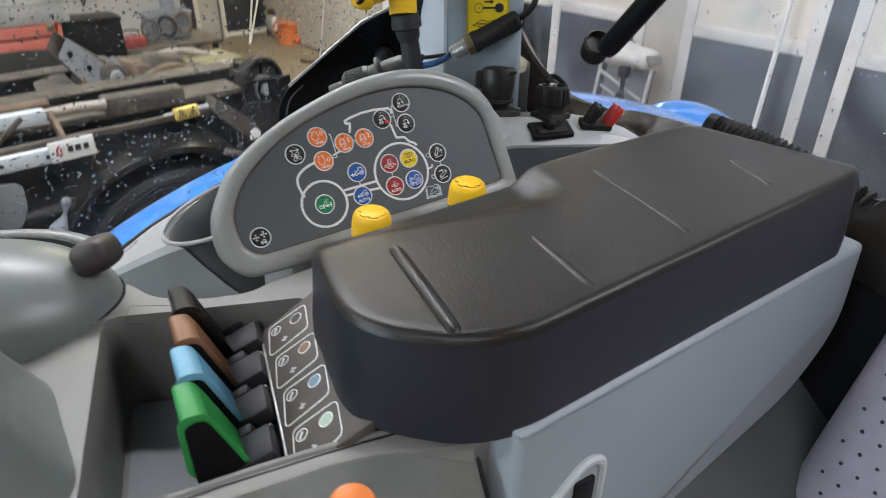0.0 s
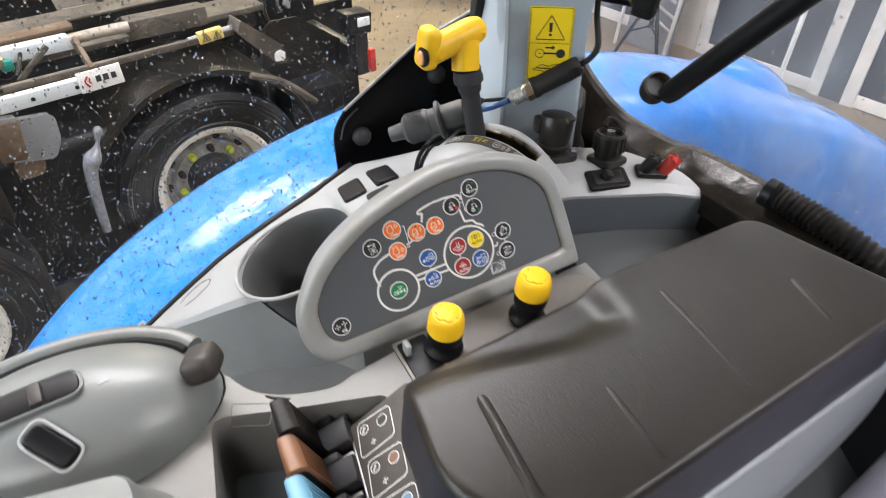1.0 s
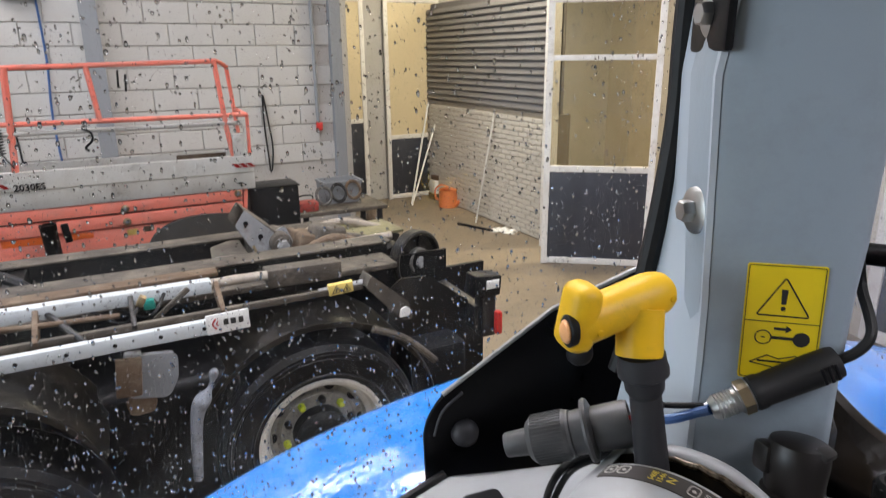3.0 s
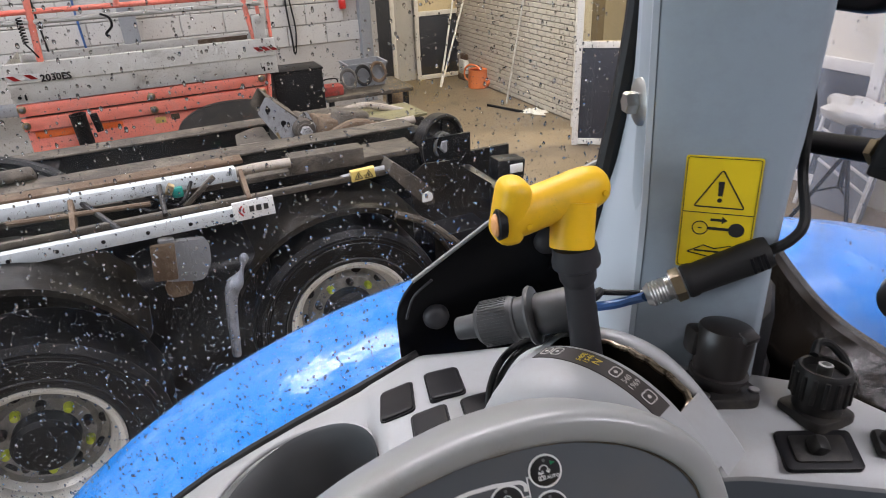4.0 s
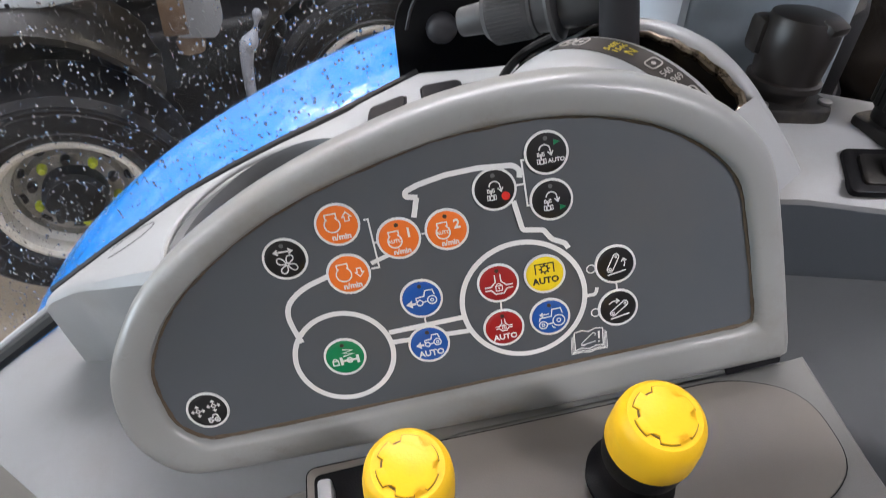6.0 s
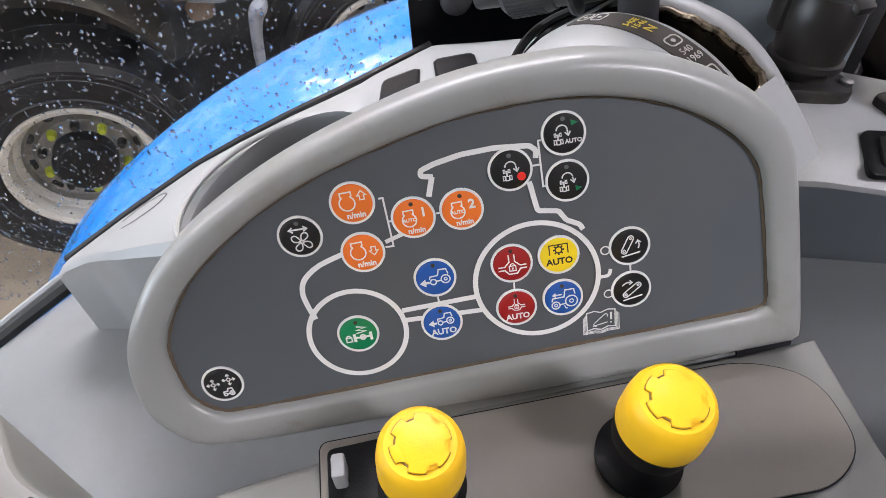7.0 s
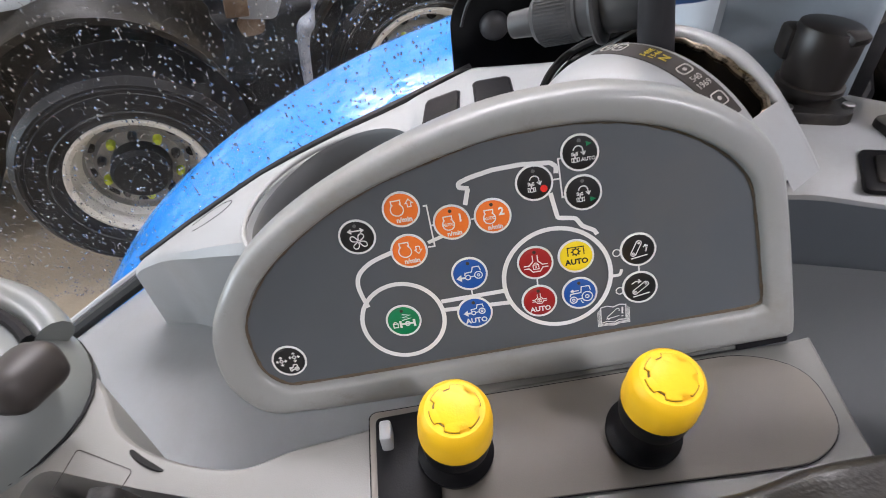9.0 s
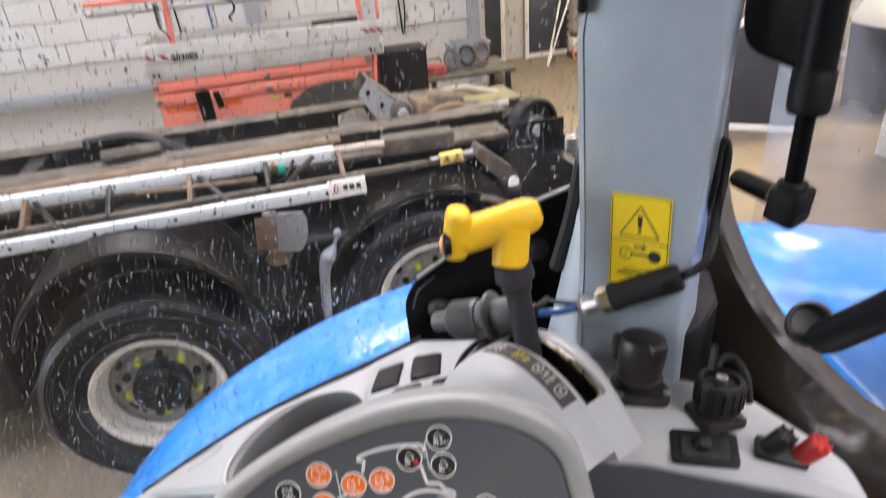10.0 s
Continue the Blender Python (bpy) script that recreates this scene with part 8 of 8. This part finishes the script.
    for x, z in ((-1.253, 1.236), (-1.257, 1.110), (-0.348, 1.214), (-0.348, 1.105), (0.53, 1.247), (0.526, 1.13)):
        b = part("pivot_bolt", lathe([(0.030, 0), (0.030, 0.006), (0.024, 0.010), (0, 0.010)], axes((1, 0, 0), (0, 0, 1), (0, -1, 0), (x, W + (0.032 if z > 1.17 else 0.042), z)), 20), BRASS, root)
        part("bolt_head", lathe([(0.016, 0.009), (0.016, 0.020), (0.010, 0.024), (0, 0.024)], axes((1, 0, 0), (0, 0, 1), (0, -1, 0), (x, W + (0.032 if z > 1.17 else 0.042), z)), 6), BRACKET, b)
    strip("end_post", 0.568, 0.60, 0.9, 1.27, W + 0.10, 0.10, ORANGE_LIFT, turn=6)
    guard = spline([(-0.22, 0.92, 0), (-0.148, 1.02, 0), (0.014, 1.100, 0), (0.226, 1.122, 0), (0.472, 1.100, 0), (0.60, 1.03, 0)], 6)
    part("wheel_guard", slab([(p.x, p.y) for p in guard] + [(0.60, 0.8), (-0.22, 0.8)], 0.06, 0.15, 0.01, 2, face), BRACKET_DARK, root, "dull dark grey wheel guard")
    part("exhaust_stub", lathe([(0.050, 0), (0.055, 0.01), (0.057, 0.245), (0.060, 0.25), (0.060, 0.262), (0.046, 0.262), (0.046, 0.06), (0, 0.06)], pose(-0.868, W - 0.15, 0.93, 0, -3, 0), 20), BLACK_DARK, root)
    strip("stub_bracket", -0.795, -0.745, 1.03, 1.17, W - 0.10, 0.05, BLACK_DARK, turn=-8)
    # guard rails
    for name, s0, s1, z0, z1, mt in (("top_guard_rail", -1.9, 0.447, 2.29, 2.335, ORANGE_LIFT), ("lower_guard_rail", -1.6, 0.66, 1.915, 1.905, ORANGE_LIFT), ("pale_guard_rail", -1.6, 0.62, 1.845, 1.84, LIFT_GREY)):
        part(name, tube([(s0, W + 0.03, z0), (s1, W + 0.03, z1)], 0.019, 12), mt, root)
    part("guard_post", tube([(-0.985, W + 0.03, 2.31), (-1.005, W + 0.03, 1.99), (-1.037, W + 0.03, 1.50)], 0.024, 12), ORANGE_LIFT, root)
    part("guard_post", tube([(-0.470, W + 0.03, 2.31), (-0.426, W + 0.03, 1.90)], 0.020, 12), ORANGE_LIFT, root)
    part("guard_post", tube([(0.447, W + 0.03, 2.335), (0.495, W + 0.03, 1.78), (0.53, W + 0.03, 1.52)], 0.020, 12), ORANGE_LIFT, root)
    part("guard_post", tube([(0.655, W + 0.755, 2.295), (0.73, W + 0.755, 1.40)], 0.018, 12), ORANGE_LIFT, root)
    part("end_rail", tube(spline([(0.447, W + 0.03, 2.335), (0.50, W + 0.25, 2.335), (0.62, W + 0.66, 2.30), (0.655, W + 0.755, 2.27)], 5), 0.017, 10), ORANGE_LIFT, root)
    part("end_rail", tube([(0.66, W + 0.03, 1.905), (0.70, W + 0.755, 1.90)], 0.017, 10), ORANGE_LIFT, root)
    part("post_socket", box((0.575, W + 0.03, 1.64), (0.105, 0.045, 0.235), None, 0.008), LIFT_GREY, root)
    part("guard_post", tube([(0.665, W + 0.03, 1.905), (0.660, W + 0.03, 1.56)], 0.014, 10), ORANGE_LIFT, root)
    for x, z, h in ((-0.265, 2.28, 0.13), (-0.215, 2.25, 0.13)):
        part("strap_end", box((x, W + 0.005, z - h / 2), (0.016, 0.008, h), Euler((0, radians(4), 0)).to_matrix(), 0.002), BLACK_DARK, root)
    part("spring_cord", tube([(-1.085 + 0.018 * math.cos(0.9 * i), W + 0.0 + 0.018 * math.sin(0.9 * i), 1.88 - 0.0030 * i) for i in range(60)], 0.005, 6), BLACK_DARK, root, "coiled black cord")
    part("cord_tail", tube(spline([(-1.09, W, 1.70), (-1.06, W - 0.01, 1.655), (-1.03, W, 1.60)], 6), 0.006, 6), BLACK_DARK, root)
    part("cable_clip", tube(spline([(-0.56, W + 0.02, 1.86), (-0.505, W, 1.83), (-0.50, W, 1.77), (-0.55, W, 1.72), (-0.53, W, 1.69)], 5), 0.009, 6), BLACK_DARK, root)
    return root


lift()
cab_black = thing("black_cabinet", YARD, (0.9, 3.35, 0.0), "plain black metal cabinet beside the lift", "cabinet")
part("body", box((0.90, 3.36, 0.605), (0.45, 0.32, 1.21), None, 0.01), BLACK_DARK, cab_black)
part("lid", box((0.90, 3.36, 1.219), (0.47, 0.34, 0.018), None, 0.005), BLACK, cab_black)
bench = thing("work_bench", YARD, (1.6, 3.55, 0.0), "grey steel bench with clutter behind the truck", "bench")
part("bench_top", box((1.58, 3.55, 0.90), (0.90, 0.60, 0.04), None, 0.008), CHASSIS_DUST, bench)
for x in (1.20, 1.96):
    for w in (3.30, 3.80):
        part("leg", box((x, w, 0.44), (0.05, 0.05, 0.88), None, 0.006), CHASSIS, bench)
kit = thing("red_tool_box", YARD, (1.22, 3.42, 0.92), "small red metal tool box on the bench", "tool box")
part("body", box((1.24, 3.40, 0.965), (0.20, 0.16, 0.09), None, 0.008), DULL_RED, kit)
part("handle", tube(spline([(1.16, 3.40, 1.03), (1.18, 3.40, 1.065), (1.29, 3.40, 1.065), (1.31, 3.40, 1.03)], 5), 0.007, 8), BLACK_DARK, kit)
single("grey_crate", loft([[(1.66 + x * f, 3.66 + y * f, z) for x, y in ((-0.20, -0.14), (0.20, -0.14), (0.20, 0.14), (-0.20, 0.14))] for f, z in ((0.88, 0.921), (1.0, 1.13), (1.05, 1.13), (1.05, 1.15), (0.96, 1.15), (0.9, 1.0))], True, True), COLUMN, YARD, "blue-grey plastic crate on the bench", "crate")
for k in range(3):
    c0 = Vector((1.42 + 0.16 * k, 3.40 + 0.02 * k, 0.95 + 0.012 * k))
    single("hose_coil", tube([c0 + Vector((0.075 * math.cos(0.4 * i), 0.03 * math.sin(0.4 * i), 0.085 + 0.085 * math.sin(0.4 * i) + 0.0004 * i)) for i in range(48)], 0.012, 8), (BRACKET_DARK, RUBBER, CHASSIS_BROWN)[k], YARD, ("dark grey hose coil on the bench", "black hose coil on the bench", "brown hose coil on the bench")[k], "hose", "hose coils on the bench")
single("sack", lathe([(0, 0), (0.13, 0.0), (0.16, 0.05), (0.15, 0.20), (0.10, 0.27), (0.04, 0.30), (0, 0.30)], pose(2.10, 3.95, 0.0) @ Matrix.Diagonal((1, 1, 2.6, 1)), 14), CHASSIS_BROWN, YARD, "brown sack standing on the floor", "sack")
# cords and boxes on the block wall
single("extension_cord", tube(spline([(1.24, 4.985, 1.95), (1.235, 4.98, 1.6), (1.255, 4.98, 1.25), (1.262, 4.98, 1.06)], 6) + spline([(1.285, 4.98, 1.09), (1.31, 4.98, 1.35), (1.285, 4.98, 1.62), (1.25, 4.985, 1.94)], 6), 0.010, 6), BLACK_DARK, YARD, "black cord hanging in a loop on the wall", "cord")
single("hanging_cable", tube(spline([(-0.83, 4.98, 2.92), (-0.825, 4.98, 2.35), (-0.86, 4.98, 1.8), (-0.84, 4.98, 1.2)], 6), 0.011, 6), BLUE_WIRE, YARD, "blue cable hanging from a box on the wall", "cable")
single("reel_box", box((-0.95, 4.94, 3.02), (0.32, 0.12, 0.20), None, 0.02, 3), BLUE_WIRE, YARD, "dark blue reel box on the wall", "box")
single("hanging_cable", tube(spline([(-1.25, 4.98, 2.6), (-1.22, 4.98, 2.0), (-1.18, 4.98, 1.2)], 6), 0.010, 6), BLACK_DARK, YARD, "black cable hanging on the wall", "cable")

lift()


# ---- walls in pieces ----
def piece_mesh(name, sx, sy, sz, bevel):
    bm = bmesh.new()
    bmesh.ops.create_cube(bm, size=1, matrix=Matrix.Diagonal((sx, sy, sz, 1)))
    bmesh.ops.bevel(bm, geom=bm.edges[:], offset=bevel, segments=1, affect="EDGES")
    me = bpy.data.meshes.new(name)
    bm.to_mesh(me)
    bm.free()
    return me


def courses(parent_name, mat, sx, sy, sz, joint, s0, s1, z0, z1, place, name):
    me = piece_mesh(name, sx, sy, sz, 0.006)
    me.materials.append(mat)
    half = piece_mesh(name, sx / 2 - joint / 2, sy, sz, 0.006)
    half.materials.append(mat)
    parent = bpy.data.objects[parent_name]
    rng = random.Random(len(name) + int(s1 * 7))
    row = 0
    z = z0
    while z + sz <= z1 + 1e-6:
        s = s0
        first = row % 2
        while s + sx <= s1 + 1e-6 or first:
            width = sx / 2 - joint / 2 if first else sx
            if s + width > s1 + 0.001:
                break
            ob = new(name, half if first else me)
            m = place(s + width / 2, z + sz / 2, rng.uniform(-0.0015, 0.0015))
            ob.parent = parent
            ob.matrix_world = m
            s += width + joint
            first = 0
        z += sz + joint
        row += 1


bpy.context.view_layer.update()
courses("wall_back", BLOCK, 0.44, 0.03, 0.215, 0.008, -4.6, 2.27, 1.15, 3.4, lambda s, z, d: YARD @ Matrix.Translation((s, 5.012 + d, z)), "block")
courses("wall_brick", BRICK_W, 0.20, 0.03, 0.058, 0.010, 3.85, 7.45, 0.02, 1.62, lambda w, z, d: YARD @ Matrix.Translation((4.492 + d, w, z)) @ pose(0, 0, 0, 0, 0, 90), "brick")

# shutter above the brick wall
sh = thing("roller_shutter", YARD, (4.5, 5.3, 1.65), "grey horizontal slatted shutter above the brick wall", "shutter", kind="structure")
for k in range(16):
    part("slat", box((4.52, 5.66, 1.70 + 0.088 * k), (0.05, 3.66, 0.074), Euler((0, radians(24), 0)).to_matrix(), 0.008), SHUTTER, sh)
part("backing", box((4.60, 5.66, 2.4), (0.04, 3.66, 1.5)), SHUTTER, sh, smooth=False)

plain("column", (2.13, 4.97, 2.6), (0.13, 0.12, 5.2), COLUMN, "blue-grey painted steel column on the wall", "column")
plain("column", (-0.40, 4.93, 2.6), (0.16, 0.16, 5.2), COLUMN, "blue-grey painted steel column on the wall", "column")
single("wall_pipe", tube([(1.86, 4.97, 5.0), (1.87, 4.97, 1.62)], 0.02, 8), COLUMN, YARD, "grey pipe running down the wall", "pipe", kind="structure")
single("red_socket", box((1.88, 4.96, 1.56), (0.07, 0.08, 0.1), None, 0.015), TAIL_RED, YARD, "small red wall socket below the pipe", "socket")
single("wall_beam", box((-2.8, 4.75, 0.88), (3.4, 0.16, 0.10), None, 0.01), COLUMN, YARD, "blue-grey steel beam lying along the wall", "beam")


# ---- framed doors ----
def framed_door(number, space, width, height, mid, top, upper, lower, label, bar=0.07, deep=0.05):
    """A door standing in the plane y = 0 of its space, from x = 0 to width."""
    root = thing("door_%d" % number, space, (0, 0, 0), label, "door", kind="structure")
    for x in (bar / 2, width - bar / 2):
        part("stile", box((x, 0, height / 2), (bar, deep, height), None, 0.004), WHITE_FRAME, root)
    for z, h in ((bar / 2 + 0.01, bar), (mid, bar), (top, bar * 0.8), (height - bar / 2, bar)):
        part("rail", box((width / 2, 0.001, z), (width - 2 * bar, deep * 0.9, h), None, 0.004), WHITE_FRAME, root)
    part("lower_panel", box((width / 2, 0.004, mid / 2), (width - 2 * bar, 0.02, mid - bar), None, 0.002), lower, root, "dark lower panel")
    part("pane", box((width / 2, 0.004, (mid + top) / 2), (width - 2 * bar, 0.012, top - mid - bar * 0.9)), upper, root, smooth=False)
    part("fanlight", box((width / 2, 0.004, (top + height) / 2), (width - 2 * bar, 0.012, height - top - bar * 0.9)), upper, root, smooth=False)
    return root


def wall_space(p, q):
    """A space whose x runs from p to q on the floor."""
    d = Vector((q[0] - p[0], q[1] - p[1], 0)).normalized()
    return axes(d, (-d.y, d.x, 0), (0, 0, 1), (p[0], p[1], 0))


D1 = wall_space((-0.735, 7.68), (0.47, 7.77))
framed_door(1, D1, 1.21, 2.95, 1.12, 2.32, glass_material("dusty_door_glass", (0.88, 0.85, 0.76), 1.0), DARK_PANEL, "white framed glass door with a dark lower panel, ajar")
plain("door_post", (4.42, 3.80, 1.6), (0.14, 0.12, 3.2), WHITE_FRAME, "white painted door post at the end of the brick wall", "door post")
framed_door(2, YARD @ wall_space((3.74, 7.40), (4.75, 7.40)), 1.0, 3.3, 1.05, 3.2, CREAM_PANE, DARK_PANEL, "cream door with a dark lower panel")
framed_door(3, YARD @ wall_space((2.60, 7.40), (3.45, 7.40)), 0.8, 3.3, 1.35, 3.2, CREAM_PANE, DARK_PANEL, "cream door with a dark lower panel")
for n, (w0, w1) in enumerate(((1.78, 0.62), (0.22, -0.98), (-1.16, -2.40), (-2.6, -3.8))):
    framed_door(4 + n, YARD @ wall_space((5.12, w0), (5.12, w1)), w0 - w1, 3.0, 1.13, 2.9, PALE_PANE, DARK_PANEL, "white framed workshop door with a dark lower panel", 0.105)
plain("wall_side", (5.3, -1.0, 4.1), (0.2, 5.7, 2.2), BLOCK, "pale wall above the framed doors", "wall")
plain("door_post", (5.15, 0.42, 1.5), (0.06, 0.396, 3.0), BRICK_W, "cream painted post between two framed doors", "door post")
plain("door_post", (5.14, -1.07, 1.5), (0.06, 0.176, 3.0), DARK_PANEL, "dark post between two framed doors", "door post")

# ---- clutter ----
for top, what in (((4.40, 7.17, 1.60), "thin white pole leaning by the cream door"), ((4.66, 7.20, 1.60), "thin white pole leaning beside another one")):
    single("leaning_pole", tube([(3.875 + 0.01 * (top[0] > 4.5), 6.77, 0.0), top], 0.016, 8), WHITE_PLASTIC, YARD, what, "pole", "poles by the door")
can = thing("watering_can", YARD, (4.37, 6.42, 0), "orange plastic watering can on the floor", "watering can")
part("body", lathe([(0, 0.004), (0.145, 0.0), (0.155, 0.015), (0.150, 0.15), (0.146, 0.27), (0.150, 0.285), (0.140, 0.285), (0.13, 0.25), (0, 0.25)], pose(4.37, 6.42, 0), 28), CLAY, can)
part("half_cover", slab(circle(0, 0, 0.142, 24, 0, 180), 0.278, 0.292, 0.003, 1, pose(4.37, 6.42, 0, 0, 0, -55)), CLAY, can)
part("spout", tube([(4.46, 6.30, 0.06), (4.545, 6.20, 0.16), (4.62, 6.10, 0.265), (4.635, 6.08, 0.285)], [0.040, 0.026, 0.021, 0.034], 14), CLAY, can)
part("rose", lathe([(0, 0.0), (0.036, 0.0), (0.038, 0.012), (0.0, 0.020)], along((4.635, 6.08, 0.285), (4.65, 6.06, 0.305))[0], 16), BLACK_DARK, can)
part("handle", tube(spline([(4.30, 6.53, 0.07), (4.235, 6.60, 0.14), (4.235, 6.60, 0.27), (4.29, 6.52, 0.345), (4.36, 6.43, 0.325), (4.39, 6.38, 0.28)], 6), 0.014, 8), CLAY, can)
carton = thing("white_carton", YARD, (4.54, 7.08, 0), "white printed cardboard box on a low dark stand", "box")
part("stand", box((4.54, 7.08, 0.05), (0.30, 0.24, 0.10), None, 0.01), CHASSIS_BROWN, carton)
part("carton", box((4.54, 7.08, 0.21), (0.27, 0.21, 0.22), None, 0.006), WHITE_PLASTIC, carton)
for k in range(3):
    part("print_bar", box((4.54 - 0.04 * k % 3, 6.973, 0.25 - 0.045 * k), (0.14 + 0.03 * (k % 2), 0.003, 0.014)), COLUMN, carton, smooth=False)
part("parcel", box((4.55, 7.08, 0.365), (0.24, 0.18, 0.09), Euler((0, 0, 0.2)).to_matrix(), 0.012, 3), CHASSIS_BROWN, carton, "brown parcel")
single("floor_stick", tube([(3.945, 5.306, 0.018), (4.178, 4.725, 0.018)], 0.018, 8), BLACK_DARK, YARD, "dark stick lying on the floor", "stick")
single("leaning_pole", tube([(4.24, 5.29, 0.0), (4.46, 5.16, 1.62)], 0.013, 8), LIFT_GREY, YARD, "thin grey pole leaning on the brick wall", "pole")
bm = bmesh.new()
bmesh.ops.create_grid(bm, x_segments=14, y_segments=10, size=1)
for v in bm.verts:
    fall = max(0.0, 1 - v.co.length ** 2 * 0.75)
    v.co = Vector((v.co.x * 0.17 * (1 + 0.15 * math.sin(4 * v.co.y)), v.co.y * 0.10 * (1 + 0.2 * math.sin(3 * v.co.x + 1)), 0.006 + fall * (0.035 + 0.022 * math.sin(9 * v.co.x + 4 * v.co.y) + 0.018 * math.cos(7 * v.co.y - 3 * v.co.x))))
bm.transform(pose(4.32, 4.66, 0.0, 0, 0, -50))
bmesh.ops.solidify(bm, geom=bm.faces[:], thickness=0.004)
single("paper_rag", bm, WHITE_PLASTIC, YARD, "crumpled white rag on the floor", "rag")


def tripod():
    root = thing("tripod_stand", YARD, (4.42, 0.33, 0), "black folding tripod stand on the floor", "tripod")
    top = Vector((4.52, 0.38, 0.74))
    part("column", tube([top - Vector((0, 0, 0.42)), top], 0.022, 10), BLACK, root)
    part("head", box(top + Vector((0, 0, 0.05)), (0.09, 0.09, 0.10), None, 0.015), BLACK, root)
    for x, y in ((-0.20, 0.16), (-0.10, -0.18), (0.22, 0.05)):
        foot = Vector((top.x + x * 1.3, top.y + y * 1.3, 0.0))
        part("leg", tube([top - Vector((0, 0, 0.1)), foot], 0.016, 8), BLACK, root)
        part("stay", tube([top - Vector((0, 0, 0.40)), (top - Vector((0, 0, 0.1))).lerp(foot, 0.55)], 0.009, 6), BLACK, root)
    return root


tripod()
stand = thing("metal_trestle", YARD, (4.78, 0.55, 0), "pale metal trestle with diagonal ribs", "trestle")
part("sheet", box((4.82, 0.55, 0.38), (0.03, 0.52, 0.76), Euler((0, radians(8), 0)).to_matrix(), 0.006), COLUMN, stand)
for k in range(5):
    part("rib", tube([(4.75 + 0.02 * k, 0.80, 0.68 - 0.14 * k), (4.75 + 0.02 * k, 0.32, 0.50 - 0.14 * k)], 0.014, 8), LIFT_GREY, stand)
for y in (0.28, 0.84):
    part("upright", tube([(4.66, y, 0.0), (4.80, y, 0.78)], 0.018, 8), LIFT_GREY, stand)
bm = bmesh.new()
bmesh.ops.create_uvsphere(bm, u_segments=24, v_segments=14, radius=1)
rng = random.Random(5)
for v in bm.verts:
    v.co *= 1 + 0.16 * math.sin(5 * v.co.x + 3 * v.co.z) + 0.10 * math.sin(9 * v.co.y + 2) + rng.uniform(-0.05, 0.05)
bm.transform(pose(4.80, 0.55, 0.87) @ Matrix.Diagonal((0.16, 0.30, 0.11, 1)))
single("plastic_bag", bm, LIFT_GREY, YARD, "crumpled pale plastic bag on the trestle", "bag")

single("leaning_pole", tube([(4.71, -0.78, 0.0), (5.04, -0.72, 2.3)], 0.021, 10), WHITE_PLASTIC, YARD, "white metal pole leaning on the framed doors", "pole")

# side room seen past the glass door
plain("wall_side_room", (8.6, 4.45, 2.6), (0.2, 6.1, 5.2), BRICK_W, "cream wall at the end of the side room", "wall")
crate = thing("black_bin", YARD, (6.2, 2.85, 0), "black plastic bin with a white sheet over it", "bin")
part("bin_body", loft([[(6.2 + x * 0.28 * f, 2.90 + y * 0.28 * f, z) for x, y in ((-1, -1), (1, -1), (1, 1), (-1, 1))] for f, z in ((0.85, 0.10), (1.0, 0.92), (1.06, 0.93), (1.06, 0.97))], True, True), BLACK, crate)
for x, y in ((-0.2, -0.2), (-0.2, 0.22), (0.2, -0.2), (0.2, 0.22)):
    part("bin_foot", box((6.2 + x, 2.90 + y, 0.05), (0.06, 0.06, 0.10), None, 0.01), BLACK, crate)
bm = loft([[(6.2 + x * f, 2.84 + y * f, z) for x, y in ((-0.3, -0.3), (0.05, -0.34), (0.3, -0.3), (0.32, 0.0), (0.3, 0.26), (0.0, 0.30), (-0.3, 0.27), (-0.33, 0.0))] for f, z in ((1.12, 0.94), (1.08, 1.02), (0.85, 1.22), (0.5, 1.42), (0.15, 1.50))], True, True)
single("white_sheet", bm, WHITE_PLASTIC, YARD, "white plastic sheet piled on the black bin", "sheet")
shelf = thing("tool_shelf", YARD, (7.4, 3.4, 0), "pale wooden shelf with coloured cases in the side room", "shelf")
for z in (1.28, 0.72, 0.2):
    part("board", box((7.4, 3.5, z), (0.5, 1.9, 0.05), None, 0.006), LIFT_GREY, shelf)
for w in (2.6, 4.4):
    part("upright", box((7.4, w, 0.95), (0.45, 0.05, 1.9), None, 0.006), LIFT_GREY, shelf)
for w, z, sx, sz, mat, what in ((3.55, 1.31, 0.34, 0.50, BLUE_WIRE, "blue case on the shelf"), (3.15, 1.31, 0.30, 0.36, TAIL_RED, "red case on the shelf"), (3.12, 1.68, 0.26, 0.22, CLAY, "orange box on the red case"), (2.85, 1.31, 0.20, 0.60, BLACK, "black case on the shelf"), (3.8, 0.75, 0.40, 0.34, CHASSIS_BROWN, "brown box on the shelf"), (3.3, 0.75, 0.36, 0.30, TAIL_RED, "dark red box on the shelf"), (2.95, 0.23, 0.36, 0.34, CHASSIS_BROWN, "brown box on the shelf")):
    single("storage_case", box((7.36, w, z + sz / 2 - 0.005), (0.34, sx, sz), None, 0.03, 3), mat, YARD, what, "case", "cases on the shelf")
